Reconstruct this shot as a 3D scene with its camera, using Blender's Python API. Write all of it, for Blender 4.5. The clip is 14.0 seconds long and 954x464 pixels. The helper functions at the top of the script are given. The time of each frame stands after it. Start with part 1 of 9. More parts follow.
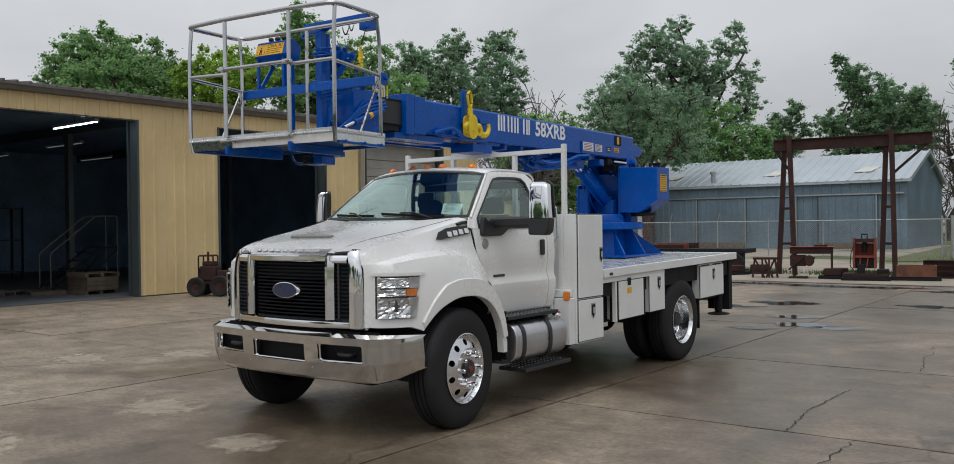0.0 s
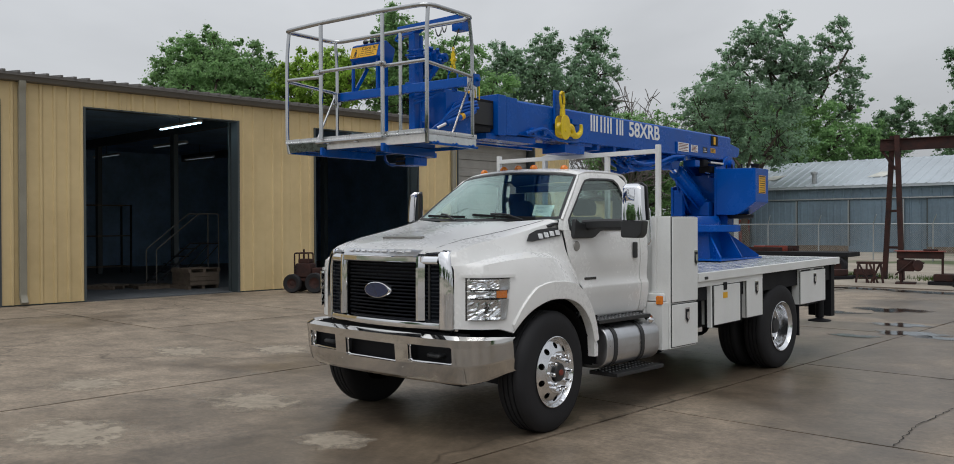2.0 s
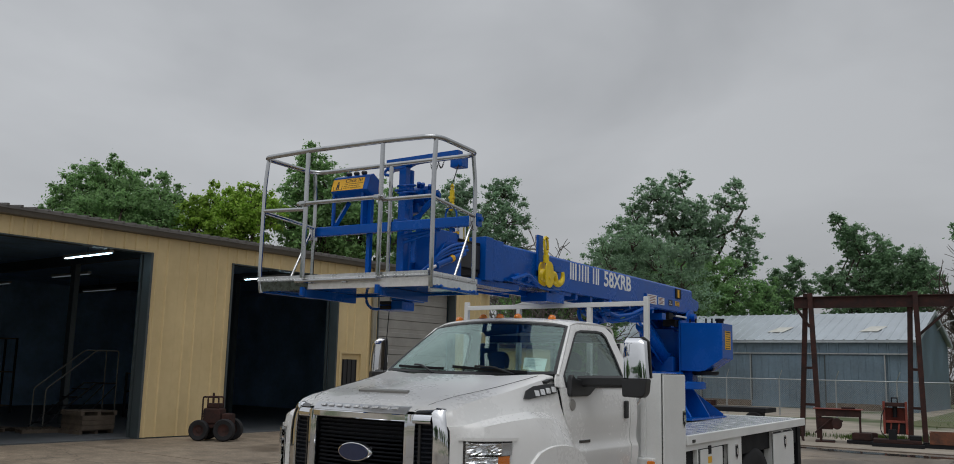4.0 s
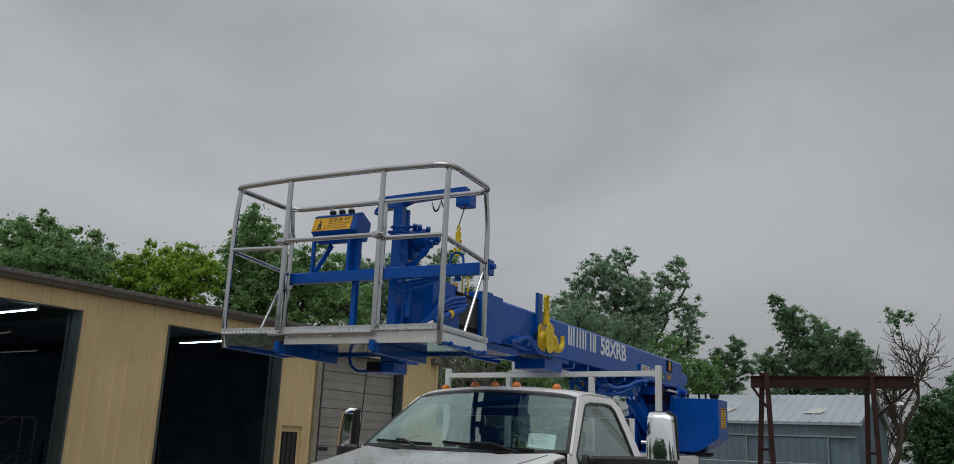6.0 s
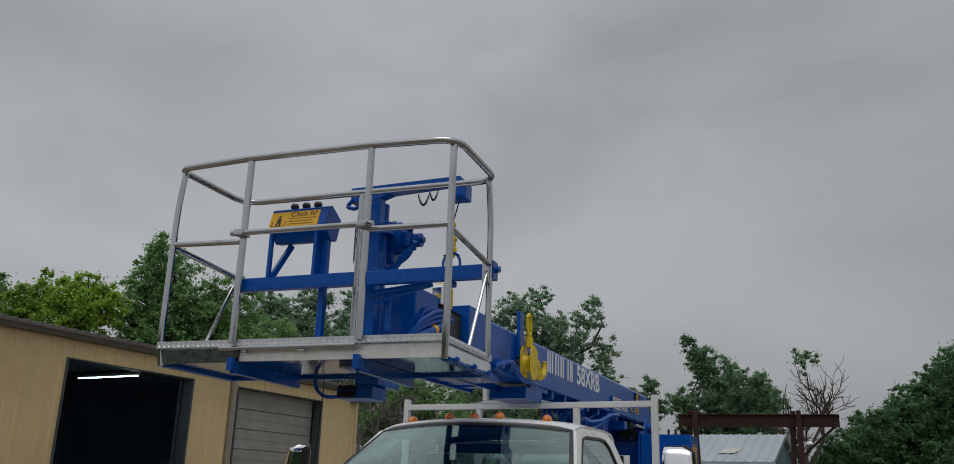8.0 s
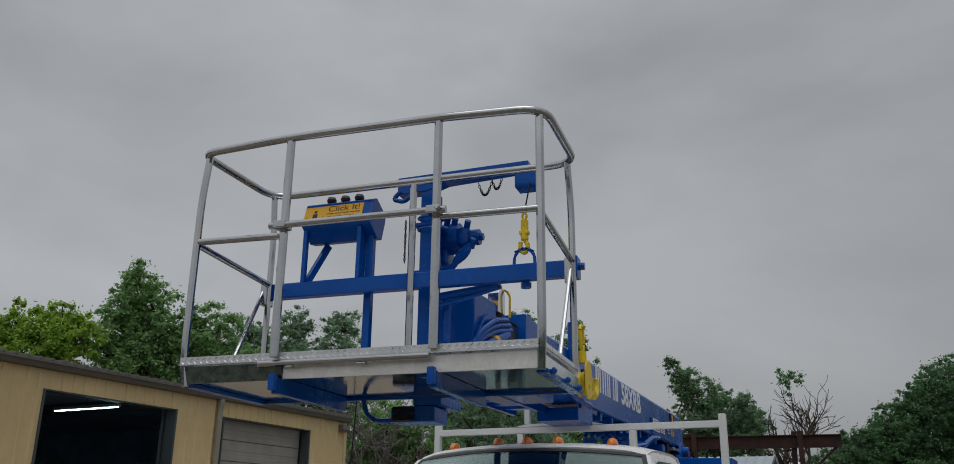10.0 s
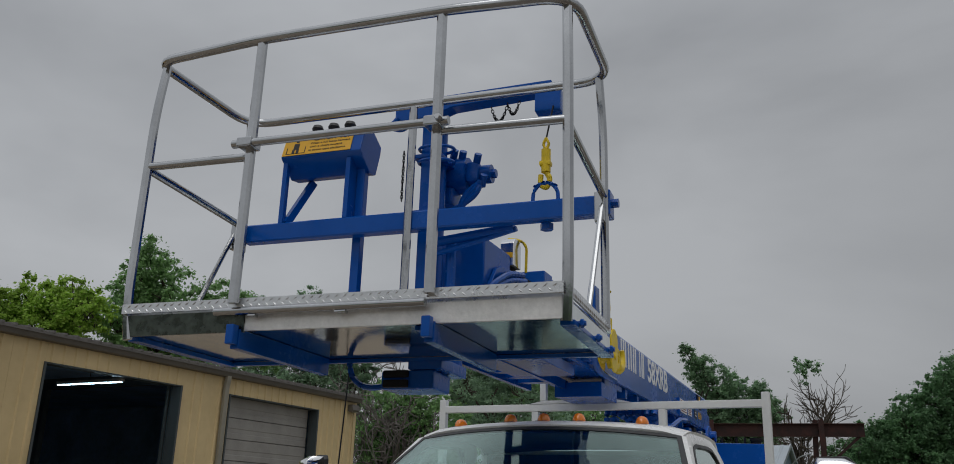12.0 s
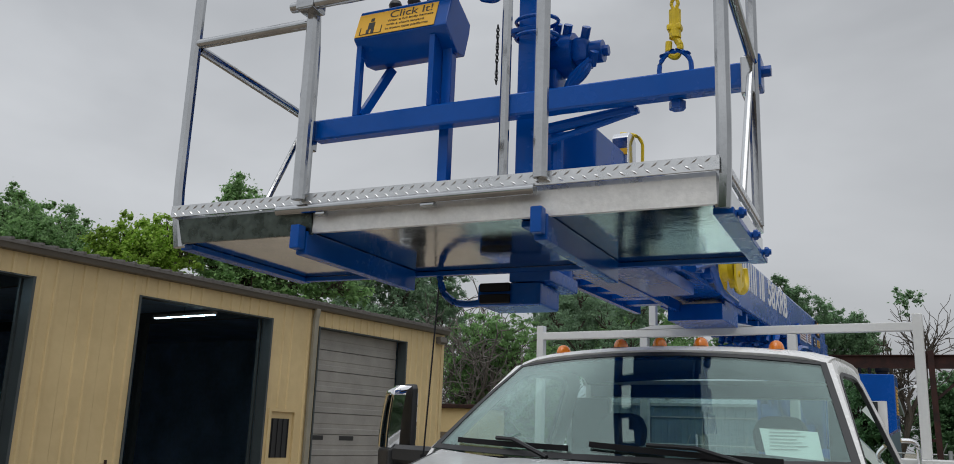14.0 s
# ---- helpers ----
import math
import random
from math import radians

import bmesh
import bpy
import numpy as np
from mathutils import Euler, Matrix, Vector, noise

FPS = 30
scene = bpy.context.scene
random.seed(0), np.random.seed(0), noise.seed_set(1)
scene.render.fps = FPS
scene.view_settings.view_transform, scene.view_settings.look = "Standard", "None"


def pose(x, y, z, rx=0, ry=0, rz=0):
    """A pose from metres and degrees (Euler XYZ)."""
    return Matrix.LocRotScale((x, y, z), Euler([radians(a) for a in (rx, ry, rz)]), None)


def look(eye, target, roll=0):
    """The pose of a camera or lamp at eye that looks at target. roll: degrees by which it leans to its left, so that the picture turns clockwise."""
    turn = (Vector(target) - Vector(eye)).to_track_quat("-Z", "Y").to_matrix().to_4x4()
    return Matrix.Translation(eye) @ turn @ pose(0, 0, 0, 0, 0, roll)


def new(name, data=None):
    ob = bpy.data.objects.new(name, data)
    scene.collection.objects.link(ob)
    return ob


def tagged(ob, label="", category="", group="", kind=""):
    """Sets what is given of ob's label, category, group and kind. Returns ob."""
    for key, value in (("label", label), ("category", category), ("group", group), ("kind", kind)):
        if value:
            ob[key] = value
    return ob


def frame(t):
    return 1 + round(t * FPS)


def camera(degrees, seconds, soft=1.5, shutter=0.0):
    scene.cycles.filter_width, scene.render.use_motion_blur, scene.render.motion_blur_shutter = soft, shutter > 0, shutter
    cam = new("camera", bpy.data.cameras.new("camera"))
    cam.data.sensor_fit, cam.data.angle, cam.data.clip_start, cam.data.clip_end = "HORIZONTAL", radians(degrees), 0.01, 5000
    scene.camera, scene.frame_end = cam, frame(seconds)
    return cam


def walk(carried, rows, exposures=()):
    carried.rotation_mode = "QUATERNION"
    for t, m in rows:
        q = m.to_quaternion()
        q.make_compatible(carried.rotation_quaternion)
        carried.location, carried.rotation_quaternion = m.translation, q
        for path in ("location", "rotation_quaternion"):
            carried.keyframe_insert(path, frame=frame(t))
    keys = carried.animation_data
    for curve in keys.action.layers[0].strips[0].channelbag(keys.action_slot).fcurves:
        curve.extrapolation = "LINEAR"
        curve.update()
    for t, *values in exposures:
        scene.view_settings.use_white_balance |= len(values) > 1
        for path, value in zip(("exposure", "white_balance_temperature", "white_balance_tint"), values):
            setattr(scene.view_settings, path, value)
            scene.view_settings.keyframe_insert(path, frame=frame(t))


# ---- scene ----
cam = camera(56.9, 14.0, soft=0.9)
PATH = [
    (0, (5.9, -5.991, 1.753), (4.691, -4.398, 1.738), -0.7),
    (0.5, (5.912, -5.993, 1.751), (4.698, -4.403, 1.734), -0.5),
    (1, (5.917, -5.985, 1.759), (4.699, -4.399, 1.731), -0.6),
    (1.5, (5.93, -5.958, 1.747), (4.664, -4.41, 1.717), -0.3),
    (2, (5.866, -5.951, 1.774), (4.5, -4.491, 1.759), -0.2),
    (2.5, (5.627, -5.96, 1.834), (4.264, -4.508, 2.011), 1.3),
    (2.7, (5.523, -5.964, 1.855), (4.172, -4.503, 2.056), 1.2),
    (4.8, (4.345, -5.823, 1.822), (3.244, -4.202, 2.22), 1.9),
    (5, (4.235, -5.724, 1.816), (3.138, -4.105, 2.237), 2.0),
    (5.5, (4.036, -5.561, 1.825), (2.962, -3.943, 2.302), 1.9),
    (6, (3.81, -5.372, 1.837), (2.761, -3.738, 2.315), 2.4),
    (6.5, (3.565, -5.269, 1.815), (2.662, -3.553, 2.304), 1.3),
    (7, (3.328, -5.107, 1.796), (2.426, -3.39, 2.285), 2.9),
    (7.5, (3.124, -4.899, 1.831), (2.233, -3.179, 2.33), 2.9),
    (8, (2.856, -4.757, 1.823), (1.991, -3.047, 2.395), 1.9),
    (8.5, (2.61, -4.658, 1.84), (1.766, -2.943, 2.43), 2.2),
    (10.8, (1.956, -3.977, 1.881), (1.159, -2.259, 2.522), 0.1),
    (11, (1.933, -3.873, 1.889), (1.14, -2.148, 2.517), 0.2),
    (11.5, (1.915, -3.713, 1.897), (1.095, -1.986, 2.486), 0.8),
    (12, (1.805, -3.627, 1.886), (0.961, -1.914, 2.482), 1.8),
    (12.5, (1.62, -3.548, 1.879), (0.788, -1.817, 2.438), 2.0),
    (13, (1.495, -3.438, 1.864), (0.665, -1.669, 2.289), 2.3),
    (13.5, (1.45, -3.245, 1.866), (0.552, -1.511, 2.3), 2.5),
    (14, (1.456, -3.128, 1.903), (0.432, -1.469, 2.35), 2.2),
]
walk(cam, [(t, look(eye, target, roll)) for t, eye, target, roll in PATH],
     exposures=[(0.0, -0.05), (1.5, -0.05), (2.5, -0.12), (4.8, -0.52), (5.5, -0.50), (6.2, -0.61), (6.8, -0.66), (8.5, -0.66), (11.0, -0.68), (12.5, -0.64), (13.2, -0.38), (14.0, -0.21)])

# ---- light ----
world = bpy.data.worlds.new("overcast_sky")
scene.world = world
world.use_nodes = True
wt = world.node_tree
wt.nodes.clear()


def wnode(kind, **kw):
    n = wt.nodes.new(kind)
    for k, v in kw.items():
        n.inputs[k].default_value = v
    return n


SUN_ELEV, SUN_ROT = radians(58), radians(155)
sky = wt.nodes.new("ShaderNodeTexSky")
sky.sky_type, sky.sun_disc, sky.sun_elevation, sky.sun_rotation = "NISHITA", False, SUN_ELEV, SUN_ROT
sky.dust_density, sky.air_density = 4.0, 1.2
grey = wt.nodes.new("ShaderNodeHueSaturation")
grey.inputs["Saturation"].default_value = 0.12
wt.links.new(sky.outputs[0], grey.inputs["Color"])
coord = wt.nodes.new("ShaderNodeTexCoord")
stretch = wt.nodes.new("ShaderNodeMapping")
stretch.inputs["Scale"].default_value = (1.0, 1.0, 2.2)
wt.links.new(coord.outputs["Generated"], stretch.inputs[0])
cloud = wnode("ShaderNodeTexNoise", Scale=1.9, Detail=5.0, Roughness=0.5, Distortion=0.3)
wt.links.new(stretch.outputs[0], cloud.inputs["Vector"])
ramp = wt.nodes.new("ShaderNodeValToRGB")
ramp.color_ramp.elements[0].position, ramp.color_ramp.elements[0].color = 0.33, (0.345, 0.365, 0.395, 1)
ramp.color_ramp.elements[1].position, ramp.color_ramp.elements[1].color = 0.66, (0.580, 0.605, 0.640, 1)
wt.links.new(cloud.outputs["Fac"], ramp.inputs[0])
# An overcast sky is brighter overhead than at the horizon.
split = wt.nodes.new("ShaderNodeSeparateXYZ")
wt.links.new(coord.outputs["Generated"], split.inputs[0])
lift = wt.nodes.new("ShaderNodeMapRange")
for k, v in (("From Min", 0.45), ("From Max", 1.0), ("To Min", 1.0), ("To Max", 2.02)):
    lift.inputs[k].default_value = v
wt.links.new(split.outputs["Z"], lift.inputs["Value"])
high = wt.nodes.new("ShaderNodeVectorMath")
high.operation = "SCALE"
wt.links.new(ramp.outputs[0], high.inputs[0])
# and its deck is thinner towards the west
west = wt.nodes.new("ShaderNodeVectorMath")
west.operation = "DOT_PRODUCT"
west.inputs[1].default_value = (-0.94 * 0.24, -0.34 * 0.24, 0.0)
wt.links.new(coord.outputs["Generated"], west.inputs[0])
thin = wt.nodes.new("ShaderNodeMath")
thin.operation = "ADD"
thin.inputs[1].default_value = 0.97
wt.links.new(west.outputs["Value"], thin.inputs[0])
deck = wt.nodes.new("ShaderNodeMath")
deck.operation = "MULTIPLY"
wt.links.new(thin.outputs[0], deck.inputs[0])
rise = wt.nodes.new("ShaderNodeMapRange")
for k, v in (("From Min", 0.15), ("From Max", 0.55), ("To Min", 0.95), ("To Max", 1.14)):
    rise.inputs[k].default_value = v
wt.links.new(split.outputs["Z"], rise.inputs["Value"])
whole = wt.nodes.new("ShaderNodeMath")
whole.operation = "MULTIPLY"
wt.links.new(lift.outputs[0], whole.inputs[0])
wt.links.new(rise.outputs[0], whole.inputs[1])
wt.links.new(whole.outputs[0], deck.inputs[1])
wt.links.new(deck.outputs[0], high.inputs["Scale"])
bg_cloud = wnode("ShaderNodeBackground", Strength=0.80)
wt.links.new(high.outputs[0], bg_cloud.inputs["Color"])
bg_sky = wnode("ShaderNodeBackground", Strength=0.05)
wt.links.new(grey.outputs[0], bg_sky.inputs["Color"])
both = wt.nodes.new("ShaderNodeAddShader")
wt.links.new(bg_cloud.outputs[0], both.inputs[0])
wt.links.new(bg_sky.outputs[0], both.inputs[1])
wout = wt.nodes.new("ShaderNodeOutputWorld")
wt.links.new(both.outputs[0], wout.inputs["Surface"])

sun = new("sun", bpy.data.lights.new("sun", "SUN"))
sun.data.energy, sun.data.angle, sun.data.color = 0.7, radians(40), (1.0, 0.985, 0.96)
sun.matrix_basis = look((0, 0, 60), (-9, 19, 0))


# ---- materials ----
def mat(name, rgb, rough=0.5, metal=0.0, var=0.12, scale=2.0, fine=40.0, bump=0.0, coat=0.0, tint=None, rough_var=0.1, spec=0.5, obj_var=0.0):
    """A painted, metal or mineral surface: broad stains and fine grain in colour and roughness, and fine relief."""
    m = bpy.data.materials.new(name)
    m.use_nodes = True
    t = m.node_tree
    b = t.nodes["Principled BSDF"]
    pos = t.nodes.new("ShaderNodeNewGeometry")
    n1, n2 = t.nodes.new("ShaderNodeTexNoise"), t.nodes.new("ShaderNodeTexNoise")
    n1.inputs["Scale"].default_value, n1.inputs["Detail"].default_value = scale, 6
    n2.inputs["Scale"].default_value, n2.inputs["Detail"].default_value = fine, 4
    for n in (n1, n2):
        t.links.new(pos.outputs["Position"], n.inputs["Vector"])
    add = t.nodes.new("ShaderNodeMath")
    add.operation = "MULTIPLY_ADD"
    t.links.new(n2.outputs["Fac"], add.inputs[0])
    add.inputs[1].default_value = 0.4
    t.links.new(n1.outputs["Fac"], add.inputs[2])
    ramp = t.nodes.new("ShaderNodeValToRGB")
    lo, hi = ramp.color_ramp.elements
    lo.position, hi.position = 0.42, 0.98
    dark = tint or tuple(c * (1 - var) for c in rgb)
    lo.color, hi.color = (*dark, 1), (*(min(1, c * (1 + var * 0.5)) for c in rgb), 1)
    t.links.new(add.outputs[0], ramp.inputs[0])
    col = ramp.outputs[0]
    if obj_var:
        info = t.nodes.new("ShaderNodeObjectInfo")
        vary = t.nodes.new("ShaderNodeMapRange")
        vary.inputs["To Min"].default_value, vary.inputs["To Max"].default_value = 1 - obj_var, 1 + obj_var
        t.links.new(info.outputs["Random"], vary.inputs["Value"])
        mul = t.nodes.new("ShaderNodeVectorMath")
        mul.operation = "SCALE"
        t.links.new(col, mul.inputs[0])
        t.links.new(vary.outputs[0], mul.inputs["Scale"])
        col = mul.outputs[0]
    t.links.new(col, b.inputs["Base Color"])
    rr = t.nodes.new("ShaderNodeMapRange")
    rr.inputs["From Min"].default_value, rr.inputs["From Max"].default_value = 0.4, 1.0
    rr.inputs["To Min"].default_value, rr.inputs["To Max"].default_value = max(0, rough - rough_var), min(1, rough + rough_var)
    t.links.new(add.outputs[0], rr.inputs["Value"])
    t.links.new(rr.outputs[0], b.inputs["Roughness"])
    b.inputs["Metallic"].default_value = metal
    b.inputs["Coat Weight"].default_value = coat
    b.inputs["Coat Roughness"].default_value = 0.06
    b.inputs["Specular IOR Level"].default_value = spec
    if bump:
        bp = t.nodes.new("ShaderNodeBump")
        bp.inputs["Strength"].default_value, bp.inputs["Distance"].default_value = bump, 0.01
        t.links.new(add.outputs[0], bp.inputs["Height"])
        t.links.new(bp.outputs[0], b.inputs["Normal"])
    return m


def glass(name, tint, gloss=1.0, rough=0.0, tone=(1, 1, 1)):
    """A pane: clear and tinted, with the mirror image that its angle gives."""
    m = bpy.data.materials.new(name)
    m.use_nodes = True
    t = m.node_tree
    t.nodes.clear()
    out, mix = t.nodes.new("ShaderNodeOutputMaterial"), t.nodes.new("ShaderNodeMixShader")
    clear, mirror, edge = t.nodes.new("ShaderNodeBsdfTransparent"), t.nodes.new("ShaderNodeBsdfGlossy"), t.nodes.new("ShaderNodeLayerWeight")
    clear.inputs[0].default_value = (*tint, 1)
    mirror.inputs["Roughness"].default_value = rough
    mirror.inputs[0].default_value = (*tone, 1)
    edge.inputs["Blend"].default_value = 0.5
    fifth, base = t.nodes.new("ShaderNodeMath"), t.nodes.new("ShaderNodeMath")
    fifth.operation, fifth.inputs[1].default_value = "POWER", 5.0
    base.operation, base.inputs[1].default_value, base.inputs[2].default_value = "MULTIPLY_ADD", 0.96, 0.04
    t.links.new(edge.outputs["Facing"], fifth.inputs[0])
    t.links.new(fifth.outputs[0], base.inputs[0])
    gain = t.nodes.new("ShaderNodeMath")
    gain.operation, gain.use_clamp = "MULTIPLY", True
    gain.inputs[1].default_value = gloss
    t.links.new(base.outputs[0], gain.inputs[0])
    t.links.new(gain.outputs[0], mix.inputs[0])
    t.links.new(clear.outputs[0], mix.inputs[1])
    t.links.new(mirror.outputs[0], mix.inputs[2])
    t.links.new(mix.outputs[0], out.inputs[0])
    return m


def glow(name, rgb, strength):
    m = bpy.data.materials.new(name)
    m.use_nodes = True
    b = m.node_tree.nodes["Principled BSDF"]
    b.inputs["Base Color"].default_value = b.inputs["Emission Color"].default_value = (*rgb, 1)
    b.inputs["Emission Strength"].default_value = strength
    return m


def concrete(name, rgb, wet=True):
    """Worn slab: broad blotches, pale scuffs, fine grit, and damp, darker, shinier stretches."""
    m = mat(name, rgb, rough=0.62, var=0.35, scale=0.55, fine=9, bump=0.25, obj_var=0.05)
    t = m.node_tree
    b = t.nodes["Principled BSDF"]
    pos = t.nodes.new("ShaderNodeNewGeometry")
    damp, grit, crack = t.nodes.new("ShaderNodeTexNoise"), t.nodes.new("ShaderNodeTexNoise"), t.nodes.new("ShaderNodeTexVoronoi")
    damp.inputs["Scale"].default_value, damp.inputs["Detail"].default_value, damp.inputs["Distortion"].default_value = 0.22, 7, 0.6
    grit.inputs["Scale"].default_value, grit.inputs["Detail"].default_value, grit.inputs["Roughness"].default_value = 17, 9, 0.78
    for n in (damp, grit):
        t.links.new(pos.outputs["Position"], n.inputs["Vector"])
    warp = t.nodes.new("ShaderNodeTexNoise")
    warp.inputs["Scale"].default_value, warp.inputs["Detail"].default_value = 1.1, 5
    t.links.new(pos.outputs["Position"], warp.inputs["Vector"])
    mixv = t.nodes.new("ShaderNodeMix")
    mixv.data_type, mixv.inputs["Factor"].default_value = "VECTOR", 0.58
    t.links.new(pos.outputs["Position"], mixv.inputs["A"])
    t.links.new(warp.outputs["Color"], mixv.inputs["B"])
    crack.feature = "DISTANCE_TO_EDGE"
    crack.inputs["Scale"].default_value = 0.31
    t.links.new(mixv.outputs["Result"], crack.inputs["Vector"])
    line = t.nodes.new("ShaderNodeMapRange")
    line.inputs["From Min"].default_value, line.inputs["From Max"].default_value = 0.0, 0.0045
    line.inputs["To Min"].default_value, line.inputs["To Max"].default_value = 0.50, 1.0
    t.links.new(crack.outputs["Distance"], line.inputs["Value"])
    wr = t.nodes.new("ShaderNodeMapRange")
    wr.inputs["From Min"].default_value, wr.inputs["From Max"].default_value = 0.47, 0.62
    # the yard drains towards the truck's far side, where the damp lingers
    where = t.nodes.new("ShaderNodeSeparateXYZ")
    t.links.new(pos.outputs["Position"], where.inputs[0])
    fall = t.nodes.new("ShaderNodeMapRange")
    for k, v in (("From Min", -6.0), ("From Max", 2.0), ("To Min", -0.10), ("To Max", 0.16)):
        fall.inputs[k].default_value = v
    t.links.new(where.outputs["X"], fall.inputs["Value"])
    wet_at = t.nodes.new("ShaderNodeMath")
    wet_at.operation = "ADD"
    t.links.new(damp.outputs["Fac"], wet_at.inputs[0])
    t.links.new(fall.outputs[0], wet_at.inputs[1])
    t.links.new(wet_at.outputs[0], wr.inputs["Value"])
    base = b.inputs["Base Color"].links[0].from_socket
    darken = t.nodes.new("ShaderNodeMix")
    darken.data_type, darken.blend_type = "RGBA", "MULTIPLY"
    t.links.new(wr.outputs[0], darken.inputs["Factor"])
    t.links.new(base, darken.inputs["A"])
    darken.inputs["B"].default_value = (0.50, 0.48, 0.46, 1) if wet else (0.85, 0.85, 0.85, 1)
    lined = t.nodes.new("ShaderNodeVectorMath")
    lined.operation = "SCALE"
    t.links.new(darken.outputs["Result"], lined.inputs[0])
    t.links.new(line.outputs[0], lined.inputs["Scale"])
    speck = t.nodes.new("ShaderNodeMapRange")
    speck.inputs["From Min"].default_value, speck.inputs["From Max"].default_value = 0.3, 0.7
    speck.inputs["To Min"].default_value, speck.inputs["To Max"].default_value = 0.52, 1.46
    t.links.new(grit.outputs["Fac"], speck.inputs["Value"])
    fin = t.nodes.new("ShaderNodeVectorMath")
    fin.operation = "SCALE"
    mottle, spread = t.nodes.new("ShaderNodeTexNoise"), t.nodes.new("ShaderNodeMapRange")
    mottle.inputs["Scale"].default_value, mottle.inputs["Detail"].default_value, mottle.inputs["Roughness"].default_value = 2.2, 9, 0.72
    t.links.new(pos.outputs["Position"], mottle.inputs["Vector"])
    for k, v in (("From Min", 0.32), ("From Max", 0.68), ("To Min", 0.68), ("To Max", 1.34)):
        spread.inputs[k].default_value = v
    t.links.new(mottle.outputs["Fac"], spread.inputs["Value"])
    dapple = t.nodes.new("ShaderNodeVectorMath")
    dapple.operation = "SCALE"
    t.links.new(lined.outputs[0], dapple.inputs[0])
    t.links.new(spread.outputs[0], dapple.inputs["Scale"])
    t.links.new(dapple.outputs[0], fin.inputs[0])
    t.links.new(speck.outputs[0], fin.inputs["Scale"])
    t.links.new(fin.outputs[0], b.inputs["Base Color"])
    ro = t.nodes.new("ShaderNodeMapRange")
    ro.inputs["To Min"].default_value, ro.inputs["To Max"].default_value = 0.62, (0.34 if wet else 0.5)
    t.links.new(wr.outputs[0], ro.inputs["Value"])
    t.links.new(ro.outputs[0], b.inputs["Roughness"])
    return m


def ragged(m, most=0.75, fall=-1.35, size=3.5):
    """A stain that thins out in specks towards its rim."""
    t = m.node_tree
    b = t.nodes["Principled BSDF"]
    co, pos = t.nodes.new("ShaderNodeTexCoord"), t.nodes.new("ShaderNodeNewGeometry")
    mid, dist = t.nodes.new("ShaderNodeVectorMath"), t.nodes.new("ShaderNodeVectorMath")
    mid.operation, dist.operation = "SUBTRACT", "LENGTH"
    mid.inputs[1].default_value = (0.5, 0.5, 1.0)
    t.links.new(co.outputs["Generated"], mid.inputs[0])
    t.links.new(mid.outputs[0], dist.inputs[0])
    no = t.nodes.new("ShaderNodeTexNoise")
    no.inputs["Scale"].default_value, no.inputs["Detail"].default_value, no.inputs["Roughness"].default_value = size, 10, 0.62
    t.links.new(pos.outputs["Position"], no.inputs["Vector"])
    rim = t.nodes.new("ShaderNodeMath")
    rim.operation, rim.inputs[1].default_value = "MULTIPLY_ADD", fall
    t.links.new(dist.outputs["Value"], rim.inputs[0])
    t.links.new(no.outputs["Fac"], rim.inputs[2])
    cut = t.nodes.new("ShaderNodeMapRange")
    for k, v in (("From Min", -0.06), ("From Max", 0.22), ("To Min", 0.0), ("To Max", most)):
        cut.inputs[k].default_value = v
    t.links.new(rim.outputs[0], cut.inputs["Value"])
    t.links.new(cut.outputs[0], b.inputs["Alpha"])
    return m


def leafy(name, rgb, spread=0.2):
    """Leaves: every leaf a little different, matt above, light passing through a little."""
    m = bpy.data.materials.new(name)
    m.use_nodes = True
    t = m.node_tree
    b = t.nodes["Principled BSDF"]
    geo = t.nodes.new("ShaderNodeNewGeometry")
    ramp = t.nodes.new("ShaderNodeValToRGB")
    ramp.color_ramp.elements[0].color = (*(c * (1 - spread) for c in rgb), 1)
    ramp.color_ramp.elements[1].color = (rgb[0] * (1 + spread), rgb[1] * (1 + spread * 0.8), rgb[2] * (1 + spread * 0.3), 1)
    t.links.new(geo.outputs["Random Per Island"], ramp.inputs[0])
    big = t.nodes.new("ShaderNodeTexNoise")
    big.inputs["Scale"].default_value = 0.35
    t.links.new(geo.outputs["Position"], big.inputs["Vector"])
    rng = t.nodes.new("ShaderNodeMapRange")
    rng.inputs["From Min"].default_value, rng.inputs["From Max"].default_value = 0.3, 0.7
    rng.inputs["To Min"].default_value, rng.inputs["To Max"].default_value = 0.75, 1.25
    t.links.new(big.outputs["Fac"], rng.inputs["Value"])
    mul = t.nodes.new("ShaderNodeVectorMath")
    mul.operation = "SCALE"
    t.links.new(ramp.outputs[0], mul.inputs[0])
    t.links.new(rng.outputs[0], mul.inputs["Scale"])
    t.links.new(mul.outputs[0], b.inputs["Base Color"])
    b.inputs["Roughness"].default_value = 0.55
    b.inputs["Specular IOR Level"].default_value = 0.3
    through_, mix, out = t.nodes.new("ShaderNodeBsdfTranslucent"), t.nodes.new("ShaderNodeMixShader"), t.nodes["Material Output"]
    t.links.new(mul.outputs[0], through_.inputs["Color"])
    mix.inputs[0].default_value = 0.55
    t.links.new(b.outputs[0], mix.inputs[1])
    t.links.new(through_.outputs[0], mix.inputs[2])
    t.links.new(mix.outputs[0], out.inputs["Surface"])
    return m


